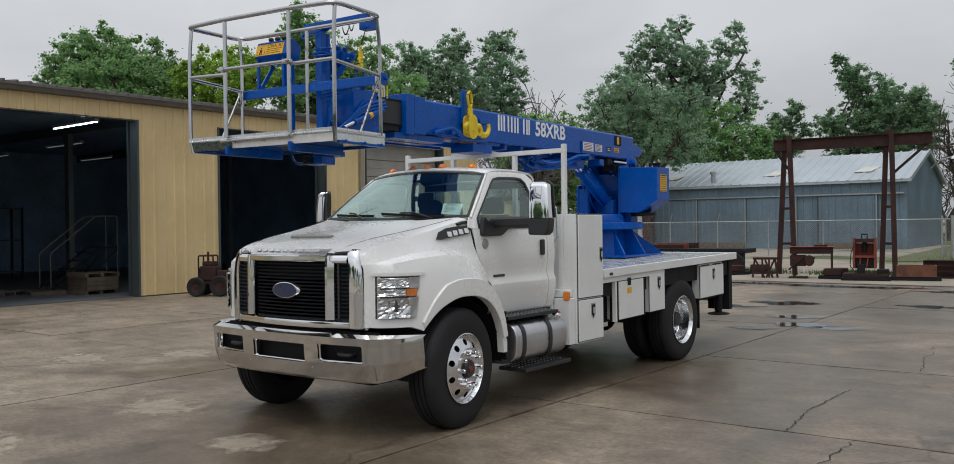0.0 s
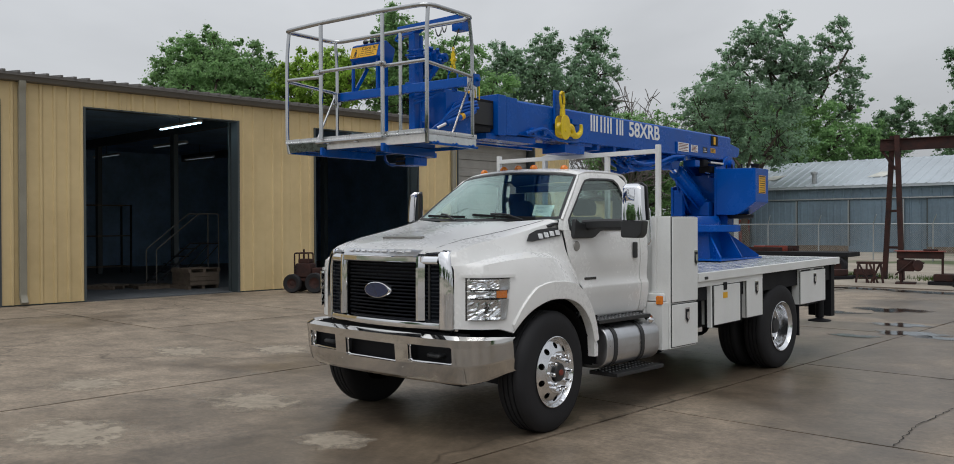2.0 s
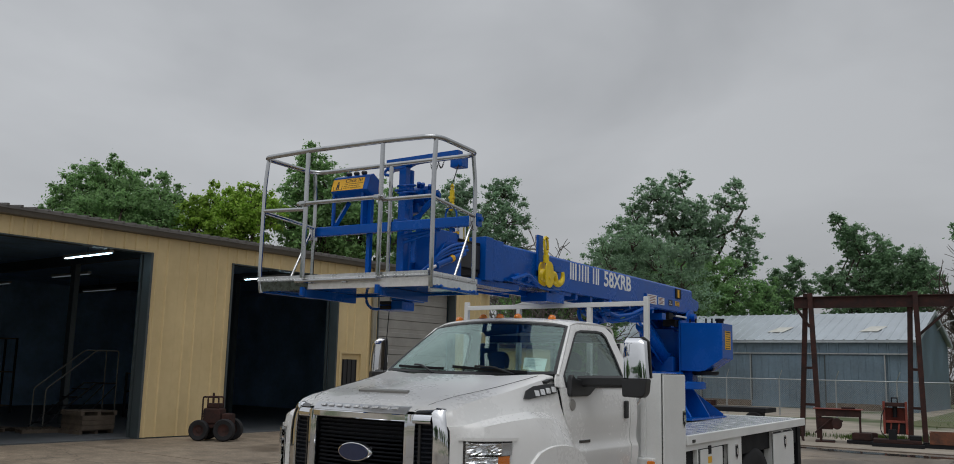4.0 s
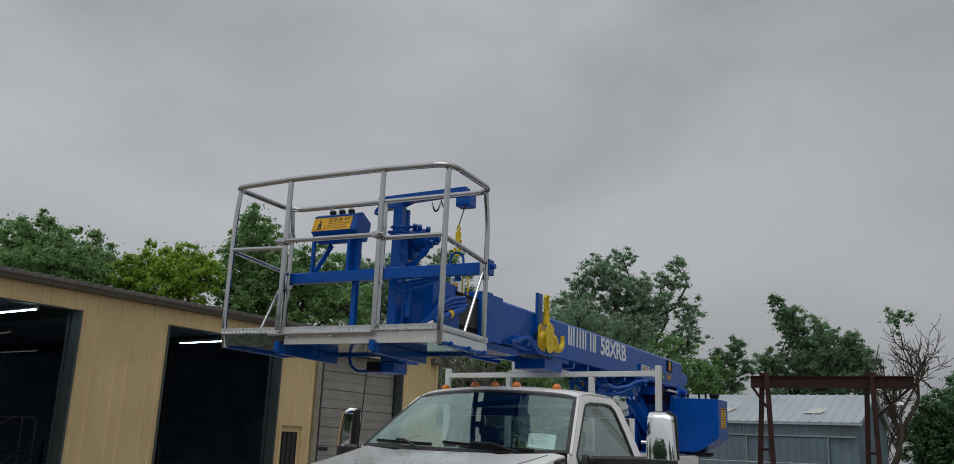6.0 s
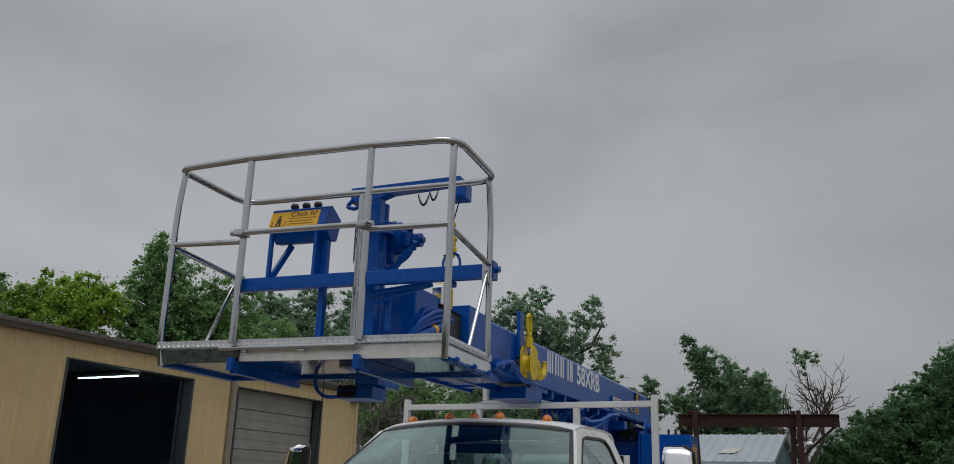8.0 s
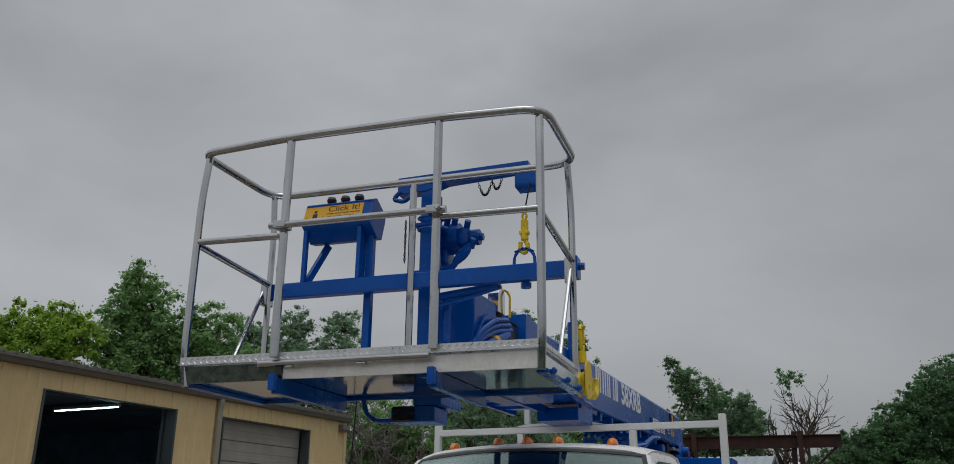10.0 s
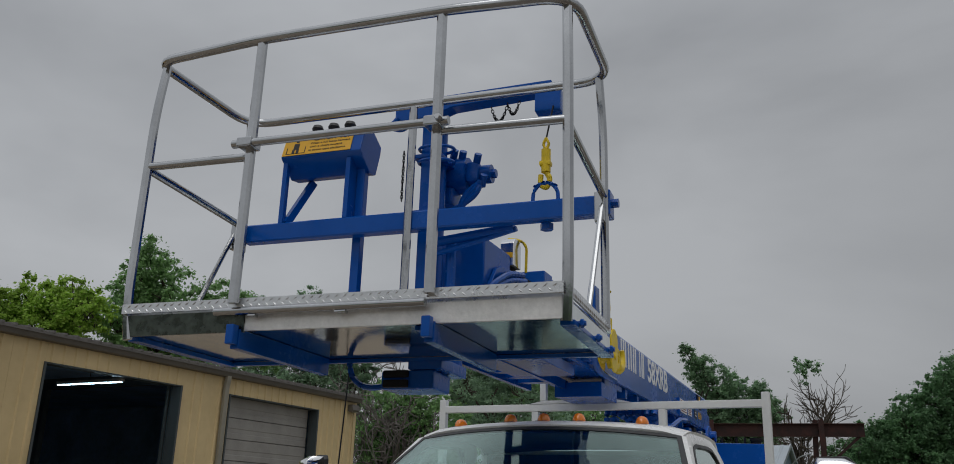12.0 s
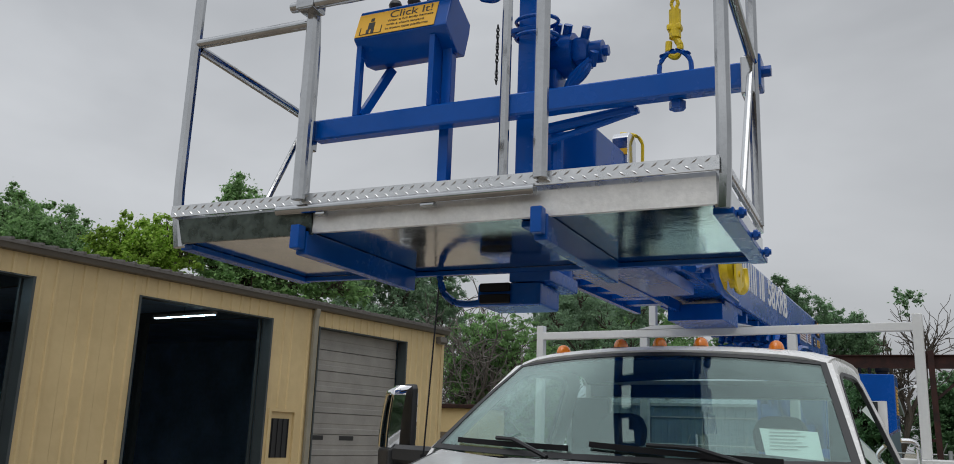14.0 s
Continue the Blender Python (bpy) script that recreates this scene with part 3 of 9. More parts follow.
for a, b, h in BAYS:
    if h < 3:
        continue
    bm = bmesh.new()
    box(bm, -0.30, 0.034, a - 0.03, a + 0.02, 0, h)
    box(bm, -0.30, 0.034, b - 0.03, b + 0.03, 0, h)
    box(bm, -0.30, 0.006, a + 0.02, b - 0.03, h - 0.03, h)
    part("bay_frame", bm, FRAME_GREY, HALL, "slate-grey steel door jamb", local=True, smooth=0)
    for e in (a + 0.02, b - 0.02):
        part("door_track", cube(-0.44, -0.36, e - 0.03, e + 0.03, 0.02, h + 0.1), FRAME_GREY, HALL, local=True, smooth=0)
# closed sectional door
a, b, h = BAYS[4]
shut = thing("overhead_door", (0, 0, 0), "closed weathered grey sectional overhead door", "overhead door", kind="structure")
shut.parent = HALL
n = 8
for i in range(n):
    z0, z1 = 0.02 + (h - 0.02) * i / n, 0.02 + (h - 0.02) * (i + 1) / n
    bm = bmesh.new()
    prism(bm, [(-0.34, z0), (-0.295, z0 + 0.012), (-0.295, z0 + 0.15), (-0.305, z0 + 0.165), (-0.305, z0 + 0.28), (-0.295, z0 + 0.295), (-0.295, z1 - 0.012), (-0.34, z1)], "y", a + 0.06, b - 0.10)
    panel = part("door_section", bm, ROLLER, shut, local=True, smooth=0)
    if i == 2:
        for s in (a + 0.18, a + 1.45):
            part("door_light", cube(-0.296, -0.288, s, s + 0.60, z0 + 0.42, z0 + 0.54), PLASTIC, panel, "small dark door window", local=True, smooth=0)
# small lamp box high on the front wall
wl = thing("wall_light", (0, 0, 0), "small brown lamp box high on the tan wall", "wall light")
wl.matrix_basis = HALL.matrix_basis @ pose(0.04, 12.72, 4.70)
part("body", prism(bmesh.new(), [(0.0, 0.0), (0.16, 0.0), (0.20, 0.05), (0.17, 0.22), (0.0, 0.22)], "y", -0.19, 0.19, 0.006), TRIM, wl, local=True)
part("lens", cube(0.02, 0.15, -0.16, 0.16, -0.012, -0.001, 0.003), ROLLER, wl, "pale lamp lens", local=True)
# walk door
a, b, h = BAYS[3]
walkdoor = thing("door_1", (0, 0, 0), "tan steel walk door with a narrow barred window", "door", kind="structure")
walkdoor.parent = HALL
part("door_leaf", cube(-0.08, -0.03, a + 0.05, b - 0.05, 0.02, h - 0.03, 0.004), TAN, walkdoor, local=True)
bm = bmesh.new()
for s0, s1, z0, z1 in ((a - 0.04, a + 0.05, 0, h + 0.05), (b - 0.05, b + 0.04, 0, h + 0.05), (a + 0.05, b - 0.05, h - 0.03, h + 0.05)):
    box(bm, -0.10, 0.04, s0, s1, z0, z1)
part("door_frame", bm, TAN, walkdoor, local=True, smooth=0)
part("window_pane", cube(-0.028, -0.022, a + 0.13, b - 0.17, 1.13, 2.10), PLASTIC, walkdoor, "dark glass behind bars", local=True, smooth=0)
for i in range(4):
    s = a + 0.17 + i * (b - a - 0.38) / 3
    part("bar", tube(bmesh.new(), [(-0.012, s, 1.13), (-0.012, s, 2.10)], 0.012, 6), BLACK, walkdoor, local=True)
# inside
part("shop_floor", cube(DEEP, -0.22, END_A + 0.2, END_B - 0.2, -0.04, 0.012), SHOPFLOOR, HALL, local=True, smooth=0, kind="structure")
bm = bmesh.new()
for s in (-12.1, -6.1, 0.1, 6.0):
    box(bm, DEEP, -0.3, s - 0.08, s + 0.08, 4.75, 5.05)
    for x in (-0.5, -6.0, -12.0):
        box(bm, x - 0.12, x + 0.12, s - 0.08, s + 0.08, 0, 4.75)
part("steel_frame", bm, FRAME_GREY, HALL, "slate steel columns and rafters inside", local=True, smooth=0)
for y in (END_A + 0.22, END_B - 0.26):
    part("shop_lining", cube(DEEP, -0.24, y, y + 0.04, 0.005, 5.04), DARKROOM, HALL, local=True, smooth=0, kind="structure")
part("shop_ceiling", cube(DEEP, -0.22, END_A + 0.2, END_B - 0.2, 5.05, 5.09), DARKROOM, HALL, local=True, smooth=0, kind="structure")


def strip_light(x, s, z, length=2.3, lit=True):
    t = thing("strip_light", (0, 0, 0), "lit fluorescent strip light under the workshop roof" if lit else "dim strip light under the workshop roof", "lamp", "strip lights")
    t.matrix_basis = HALL.matrix_basis @ pose(x, s, z)
    part("housing", cube(-length / 2, length / 2, -0.06, 0.06, 0.02, 0.09, 0.01), ROLLER, t, local=True)
    for y in (-0.025, 0.025):
        part("tube", tube(bmesh.new(), [(-length / 2 + 0.04, y, 0.005), (length / 2 - 0.04, y, 0.005)], 0.009, 8), TUBE if lit else DIM_TUBE, t, local=True)
    part("hanger", tube(bmesh.new(), [(0, 0, 0.09), (0, 0, 5.05 - z)], 0.008, 6), BLACK, t, local=True)
    return t


for x, y in ((-1.35, -2.05), (-1.45, 3.75), (-6.9, 0.4), (-11.5, 3.9), (-13.0, 0.8)):
    strip_light(x, y, 4.48, lit=x > -2)


def pallet(at, turn, label="worn wooden pallet on the shop floor"):
    t = thing("pallet", at, label, "pallet", "pallets", turn)
    for y in (-0.45, 0, 0.45):
        part("runner", cube(-0.5, 0.5, y - 0.045, y + 0.045, 0.0, 0.09), OLDWOOD, t, local=True, smooth=0)
    for i in range(7):
        x = -0.46 + i * 0.153
        part("board", cube(x - 0.045, x + 0.045, -0.5, 0.5, 0.092, 0.112), OLDWOOD, t, local=True, smooth=0)
    return t


for x, y, tn in ((-17.3, 6.9, 5), (-19.0, 5.2, 30), (-18.2, 6.1, 80), (-20.2, 4.0, 10)):
    pallet((x, y, 0.005), tn)
pallet((-17.25, 6.95, 0.48), 0, "wooden pallet on a dark crate")
crate = thing("crate", (-17.25, 6.95, 0.118), "dark wooden crate stacked on a pallet", "crate")
for i in range(3):
    part("side_board", cube(-0.5, 0.5, -0.45, 0.45, 0.004 + 0.12 * i, 0.116 + 0.12 * i), OLDWOOD, crate, local=True, smooth=0)
stairs = thing("rolling_stairs", (-18.6, 7.6, 0.005), "grey steel rolling stair with handrails in the dark bay", "stairs")
for i in range(5):
    part("step", cube(-0.3, 0.3, -1.3 + 0.26 * i, -1.06 + 0.26 * i, 0.22 * i + 0.2, 0.22 * i + 0.23), BLACK, stairs, local=True, smooth=0)
for x in (-0.31, 0.31):
    part("handrail", tube(bmesh.new(), round_path([(x, -1.3, 0.02), (x, -1.3, 1.1), (x, 0.05, 2.15), (x, 0.7, 2.15), (x, 0.7, 0.02)], 0.06), 0.02, 8), TRIM, stairs, local=True)
    part("stringer", tube(bmesh.new(), [(x, -1.35, 0.1), (x, 0.1, 1.25), (x, 0.7, 1.25)], 0.025, 6), BLACK, stairs, local=True)
    part("brace", tube(bmesh.new(), [(x, -0.5, 0.02), (x, 0.7, 1.2)], 0.015, 6), BLACK, stairs, local=True)
for x, y, w, h in ((-23.5, 3.5, 2.5, 2.0), (-27.0, 8.0, 3.0, 2.6), (-22.5, 12.5, 2.0, 1.5), (-25.0, 14.5, 2.2, 2.2)):
    rack = thing("storage_rack", (x, y, 0.005), "steel storage rack with dark boxes in the workshop", "shelf", "storage racks")
    for a in (-1, 1):
        for b in (-0.4, 0.4):
            part("upright", cube(b - 0.03, b + 0.03, a * w / 2 - 0.03, a * w / 2 + 0.03, 0, h), BLACK, rack, local=True, smooth=0)
    for i in range(3):
        z = 0.25 + i * (h - 0.3) / 2
        part("shelf", cube(-0.4, 0.4, -w / 2 + 0.035, w / 2 - 0.035, z, z + 0.04), OLDWOOD, rack, local=True, smooth=0)

# engine trolley beside the bay
cart = thing("engine_cart", (-13.55, 8.15, 0.0), "rusty old engine on small black wheels by the wall", "machine", turn=30)
for x, y, r in ((-0.30, -0.28, 0.25), (-0.30, 0.28, 0.25), (0.33, -0.26, 0.27), (0.33, 0.26, 0.27)):
    w = part("wheel", lathe(bmesh.new(), [(r * 0.55, -0.06), (r * 0.9, -0.075), (r, -0.05), (r, 0.05), (r * 0.9, 0.075), (r * 0.55, 0.06)], 24, Matrix.Translation((x, y, r)) @ Matrix.Rotation(radians(90), 4, "X"), closed=True), RUBBER, cart, local=True)
    part("rim", lathe(bmesh.new(), [(0.03, 0.03), (r * 0.3, 0.02), (r * 0.56, 0.05), (r * 0.56, -0.05), (0.03, -0.04)], 18, Matrix.Translation((x, y, r)) @ Matrix.Rotation(radians(90), 4, "X")), RUST, w, local=True)
part("axle_frame", cube(-0.45, 0.45, -0.16, 0.16, 0.30, 0.40, 0.02), RUST, cart, local=True)
part("engine_block", cube(-0.28, 0.18, -0.19, 0.19, 0.40, 0.78, 0.05), RUST, cart, local=True)
part("gear_case", cube(0.18, 0.45, -0.14, 0.14, 0.40, 0.66, 0.04), RUST, cart, local=True)
part("cover", cube(-0.22, 0.12, -0.12, 0.12, 0.78, 0.90, 0.03), RUST, cart, local=True)
part("frame_loop", tube(bmesh.new(), round_path([(-0.30, -0.15, 0.40), (-0.30, -0.15, 1.05), (0.10, -0.15, 1.05), (0.10, -0.15, 0.78)], 0.05), 0.022, 8), RUST, cart, local=True)
part("frame_loop", tube(bmesh.new(), round_path([(-0.30, 0.15, 0.40), (-0.30, 0.15, 1.05), (0.10, 0.15, 1.05), (0.10, 0.15, 0.78)], 0.05), 0.022, 8), RUST, cart, local=True)
part("stack", tube(bmesh.new(), [(-0.1, 0, 0.9), (-0.1, 0, 1.15)], 0.03, 8), RUST, cart, local=True)

# ---- small shed past the building's end ----
shed = thing("small_shed", (-17.5, 27.1, -0.06), "small brown wooden shed past the workshop end", "shed")
part("wall", cube(-1.3, 1.3, -1.0, 1.0, 0, 2.9, 0.01), TAN, shed, local=True, smooth=0)
part("roof", cube(-1.42, 1.42, -1.15, 1.15, 2.902, 3.06, 0.02), RUST, shed, local=True, smooth=0)
part("door", cube(-0.45, 0.45, -1.03, -1.004, 0.02, 2.0, 0.004), OLDWOOD, shed, local=True)

# ---- grey barn ----
BX0, BX1, BY0, BY1 = -27.0, -5.85, 53.7, 65.4
barn = thing("barn", (-16.0, 59.5, -0.06), "long blue-grey metal barn with a pale sheet roof", "barn")
bm = bmesh.new()
x = BX0
prof = [(BX0, BY0)]
while x < BX1 - 0.4:
    prof += [(x + 0.3, BY0), (x + 0.34, BY0 - 0.05), (x + 0.42, BY0 - 0.05), (x + 0.46, BY0)]
    x += 0.6
prof += [(BX1, BY0), (BX1, BY0 + 0.1), (BX0, BY0 + 0.1)]
prism(bm, prof, "z", -0.06, 4.35)
part("wall_front", bm, BARN, barn, smooth=0)
bm = bmesh.new()
prism(bm, [(BY0 + 0.1, -0.06), (BY1, -0.06), (BY1, 4.35), ((BY0 + BY1) / 2, 6.25), (BY0 + 0.1, 4.36)], "x", BX1 - 0.1, BX1)
part("wall_gable", bm, BARN, barn, smooth=0)
bm = bmesh.new()
prism(bm, [(BY0 + 0.1, -0.06), (BY1, -0.06), (BY1, 4.35), ((BY0 + BY1) / 2, 6.25), (BY0 + 0.1, 4.36)], "x", BX0, BX0 + 0.1)
part("wall_gable", bm, BARN, barn, smooth=0)
part("wall_back", cube(BX0 + 0.1, BX1 - 0.1, BY1 - 0.1, BY1, -0.06, 4.35), BARN, barn, smooth=0)
YM = (BY0 + BY1) / 2
for sgn, y0 in ((1, BY0 - 0.35), (-1, BY1 + 0.35)):
    bm = bmesh.new()
    n, z0, z1 = 34, 4.33, 6.42
    prof = []
    for i in range(n):
        a = BX0 - 0.3 + (BX1 - BX0 + 0.6) * i / n
        prof += [(a, 0), (a + 0.06, 0.05), (a + 0.14, 0.05), (a + 0.20, 0)]
    prof += [(BX1 + 0.3, 0), (BX1 + 0.3, -0.03), (BX0 - 0.3, -0.03)]
    lo, hi = [bm.verts.new((p, y0, z0 + q)) for p, q in prof], [bm.verts.new((p, YM, z1 + q)) for p, q in prof]
    for k in range(len(prof)):
        q = (k + 1) % len(prof)
        bm.faces.new((lo[k], lo[q], hi[q], hi[k]))
    bm.faces.new(lo[::-1])
    bm.faces.new(hi)
    bmesh.ops.recalc_face_normals(bm, faces=bm.faces[:])
    roof = part("roof", bm, BARN_ROOF, barn, "pale grey-blue ribbed sheet roof", smooth=0)
    if sgn > 0:
        for xs in (-22.1, -14.6, -8.6):
            bm = bmesh.new()
            q = [Vector((xs + dx, y0 + (YM - y0) * k, z0 + (z1 - z0) * k + 0.058)) for dx, k in ((-0.75, 0.26), (0.35, 0.26), (0.75, 0.44), (-0.25, 0.44))]
            loft(bm, [q[:2], q[:1:-1]])
            thicken(bm, 0.012)
            part("skylight", bm, SKYLIGHT, roof, "yellowed plastic skylight sheet", smooth=0)
        bm = bmesh.new()
        tube(bm, [(-18.55, y0 + 0.75, z0 + 0.20), (-18.55, y0 + 0.75, z0 + 0.95)], 0.16, 12)
        lathe(bm, [(0.0, 0.12), (0.24, 0.02), (0.24, -0.12), (0.18, -0.12)], 12, Matrix.Translation((-18.55, y0 + 0.75, z0 + 0.98)))
        part("roof_vent", bm, GALV_POST, roof, "galvanised roof vent pipe")
for a, b in ((-22.9, -19.58), (-19.5, -16.05), (-15.97, -12.6), (-11.2, -7.6)):
    bm = bmesh.new()
    prof, x = [(a, BY0 - 0.14)], a
    while x < b - 0.4:
        prof += [(x + 0.2, BY0 - 0.14), (x + 0.24, BY0 - 0.18), (x + 0.30, BY0 - 0.18), (x + 0.34, BY0 - 0.14)]
        x += 0.45
    prof += [(b, BY0 - 0.14), (b, BY0 - 0.09), (a, BY0 - 0.09)]
    prism(bm, prof, "z", 0.35, 3.35)
    part("sliding_door", bm, BARN, barn, "weathered grey sliding barn door", smooth=0)
    for x in (a, b):
        part("door_post", cube(x - 0.035, x + 0.035, BY0 - 0.20, BY0 - 0.10, 0.0, 3.38), FRAME_GREY if x == a else GALV_POST, barn, smooth=0)
    part("door_sill", cube(a, b, BY0 - 0.22, BY0 - 0.15, -0.05, 0.345), OLDWOOD if a in (-19.5, -11.2) else BARN, barn, "board under the sliding door", smooth=0)
part("door_rail", cube(-23.0, -6.0, BY0 - 0.24, BY0 - 0.06, 3.42, 3.50), GALV_POST, barn, "pale door rail", smooth=0)
walk_in = part("walk_door", cube(-23.85, -23.05, BY0 - 0.10, BY0 - 0.055, 0.0, 2.12, 0.01), RED_MACH, barn, "red-brown walk door")
part("door_pane", cube(-23.65, -23.25, BY0 - 0.115, BY0 - 0.102, 1.3, 1.9), SIDEGLASS, walk_in, smooth=0)
part("corner_board", cube(-24.25, -23.90, BY0 - 0.12, BY0 - 0.055, -0.05, 4.1), LETTER, barn, "white corner board", smooth=0)
part("eave_trim", cube(BX0 - 0.3, BX1 + 0.3, BY0 - 0.33, BY0 - 0.29, 4.16, 4.31), BARN_ROOF, barn, smooth=0)
bm = bmesh.new()
sweep(bm, [(BX1 + 0.26, BY0 - 0.33, 4.30), (BX1 + 0.26, YM, 6.40), (BX1 + 0.26, BY1 + 0.33, 4.30)], rect_prof(0.08, 0.26))
part("gable_trim", bm, BARN_ROOF, barn, "pale roof edge trim", smooth=0)
lampost = thing("barn_light", (BX1 + 0.3, YM, 5.2), "white yard light on a bent arm on the barn gable", "lamp")
part("arm", tube(bmesh.new(), round_path([(0, 0, 0), (0.5, 0, 0.5), (1.4, 0, 0.75)], 0.3), 0.04, 8), GALV_POST, lampost, local=True)
part("head", lathe(bmesh.new(), [(0.0, 0.12), (0.16, 0.06), (0.24, -0.12), (0.0, -0.14)], 14, Matrix.Translation((1.45, 0, 0.70))), LETTER, lampost, local=True)

# ---- chain-link fence ----
def mesh_wire():
    m = bpy.data.materials.new("chain_link_wire")
    m.use_nodes = True
    t = m.node_tree
    b, out = t.nodes["Principled BSDF"], t.nodes["Material Output"]
    b.inputs["Base Color"].default_value, b.inputs["Metallic"].default_value, b.inputs["Roughness"].default_value = (0.35, 0.36, 0.37, 1), 0.7, 0.5
    pos, most = t.nodes.new("ShaderNodeNewGeometry"), None
    for ang in (45, -45):
        turn, wave = t.nodes.new("ShaderNodeMapping"), t.nodes.new("ShaderNodeTexWave")
        turn.inputs["Rotation"].default_value = (0, radians(ang), 0)
        wave.inputs["Scale"].default_value = 4.2
        t.links.new(pos.outputs["Position"], turn.inputs[0])
        t.links.new(turn.outputs[0], wave.inputs[0])
        cut = t.nodes.new("ShaderNodeMath")
        cut.operation, cut.inputs[1].default_value = "GREATER_THAN", 0.985
        t.links.new(wave.outputs["Fac"], cut.inputs[0])
        if most:
            mx = t.nodes.new("ShaderNodeMath")
            mx.operation = "MAXIMUM"
            t.links.new(most, mx.inputs[0])
            t.links.new(cut.outputs[0], mx.inputs[1])
            most = mx.outputs[0]
        else:
            most = cut.outputs[0]
    clear, mix = t.nodes.new("ShaderNodeBsdfTransparent"), t.nodes.new("ShaderNodeMixShader")
    t.links.new(most, mix.inputs[0])
    t.links.new(clear.outputs[0], mix.inputs[1])
    t.links.new(b.outputs[0], mix.inputs[2])
    t.links.new(mix.outputs[0], out.inputs[0])
    return m


FY = 40.5
fence = thing("chain_link_fence", (-10.0, FY, -0.06), "galvanised chain-link fence along the yard", "fence")
part("top_rail", tube(bmesh.new(), [(-30.0, FY, 1.78), (-1.4, FY, 1.78)], 0.028, 8), GALV_POST, fence)
for i in range(11):
    x = -29.6 + i * 2.8
    bm = bmesh.new()
    tube(bm, [(x, FY, -0.1), (x, FY, 1.80)], 0.035, 8)
    tube(bm, [(x, FY, 1.80), (x + 0.22, FY - 0.2, 2.25)], 0.022, 6)
    part("post", bm, GALV_POST, fence)
part("corner_post", tube(bmesh.new(), [(-1.3, FY, -0.1), (-1.3, FY, 1.95)], 0.09, 12), GALV_POST, fence, "thick galvanised corner post")
part("corner_post", tube(bmesh.new(), [(-1.75, FY, -0.1), (-1.75, FY, 1.95)], 0.05, 12), GALV_POST, fence)
part("wire_mesh", cube(-30.0, -1.4, FY - 0.002, FY + 0.002, 0.0, 1.78), mesh_wire(), fence, smooth=0)
part("top_rail", tube(bmesh.new(), [(-1.3, FY, 1.78), (6.0, 61.0, 1.78)], 0.028, 8), GALV_POST, fence)

# ---- rusty gantry ----
gantry = thing("gantry_frame", (-2.1, 25.6, -0.06), "rusty brown steel gantry with A-frame legs", "gantry")
G0, G1 = Vector((-4.30, 24.45, 4.55)), Vector((0.55, 25.02, 4.55))
along_g = (G1 - G0).normalized()
side_g = Vector((0.85, -0.53, 0))
bm = bmesh.new()
for off, w, h in ((0.0, 0.17, 0.025), (-0.36, 0.17, 0.025), (-0.18, 0.02, 0.34)):
    sweep(bm, [G0 + Vector((0, 0, off)), G1 + Vector((0, 0, off))], rect_prof(w, h))
part("beam", bm, RUST, gantry, smooth=0)
for k, wide in ((0.45, 0.40), (3.62, 0.28)):
    top = G0 + along_g * k + Vector((0, 0, 0.12))
    for sg in (-1, 1):
        foot = G0 + along_g * (k - 0.05) + side_g * (wide * sg)
        foot.z = -0.05
        part("leg", sweep(bmesh.new(), [top + side_g * (0.10 * sg), foot], rect_prof(0.15, 0.15), up=along_g), RUST, gantry, smooth=0)
    for h in (1.0, 2.2):
        q = G0 + along_g * k
        w = 0.10 + (wide - 0.10) * (4.62 - h) / 4.62
        part("tie", sweep(bmesh.new(), [Vector((*(q - side_g * w).xy, h)), Vector((*(q + side_g * w).xy, h))], rect_prof(0.08, 0.08)), RUST, gantry, smooth=0)
part("brace", sweep(bmesh.new(), [G0 + along_g * 3.65 - Vector((0, 0, 1.35)), G1 - along_g * 0.15 - Vector((0, 0, 0.36))], rect_prof(0.08, 0.08)), RUST, gantry, smooth=0)
part("brace", sweep(bmesh.new(), [G0 + along_g * 0.48 - Vector((0, 0, 1.0)), G0 + along_g * 0.06 - Vector((0, 0, 0.36))], rect_prof(0.08, 0.08)), RUST, gantry, smooth=0)


# ---- yard clutter under the gantry ----
def four_legs(t, w, d, h, r, material, splay=0.0):
    for x in (-1, 1):
        for y in (-1, 1):
            part("leg", sweep(bmesh.new(), [(x * w, y * d, h), (x * (w + splay), y * (d + splay), 0)], rect_prof(r, r)), material, t, local=True, smooth=0)


stand = thing("steel_stand", (-4.02, 22.65, -0.06), "low dark rusty steel work stand", "stand", turn=20)
stand.scale = (0.84, 0.84, 0.86)
part("top", cube(-0.45, 0.45, -0.25, 0.25, 0.68, 0.76, 0.01), RUST, stand, local=True)
four_legs(stand, 0.38, 0.18, 0.68, 0.07, RUST, 0.08)
part("middle_leg", sweep(bmesh.new(), [(-0.1, -0.2, 0.68), (-0.1, -0.26, 0)], rect_prof(0.07, 0.07)), RUST, stand, local=True, smooth=0)
part("middle_leg", sweep(bmesh.new(), [(0.15, -0.2, 0.68), (0.15, -0.26, 0)], rect_prof(0.07, 0.07)), RUST, stand, local=True, smooth=0)
for x, dx in ((-0.36, 0.34), (0.34, -0.30), (0.0, 0.28)):
    part("cross_leg", sweep(bmesh.new(), [(x, -0.22, 0.68), (x + dx, -0.30, 0)], rect_prof(0.06, 0.06)), RUST, stand, local=True, smooth=0)
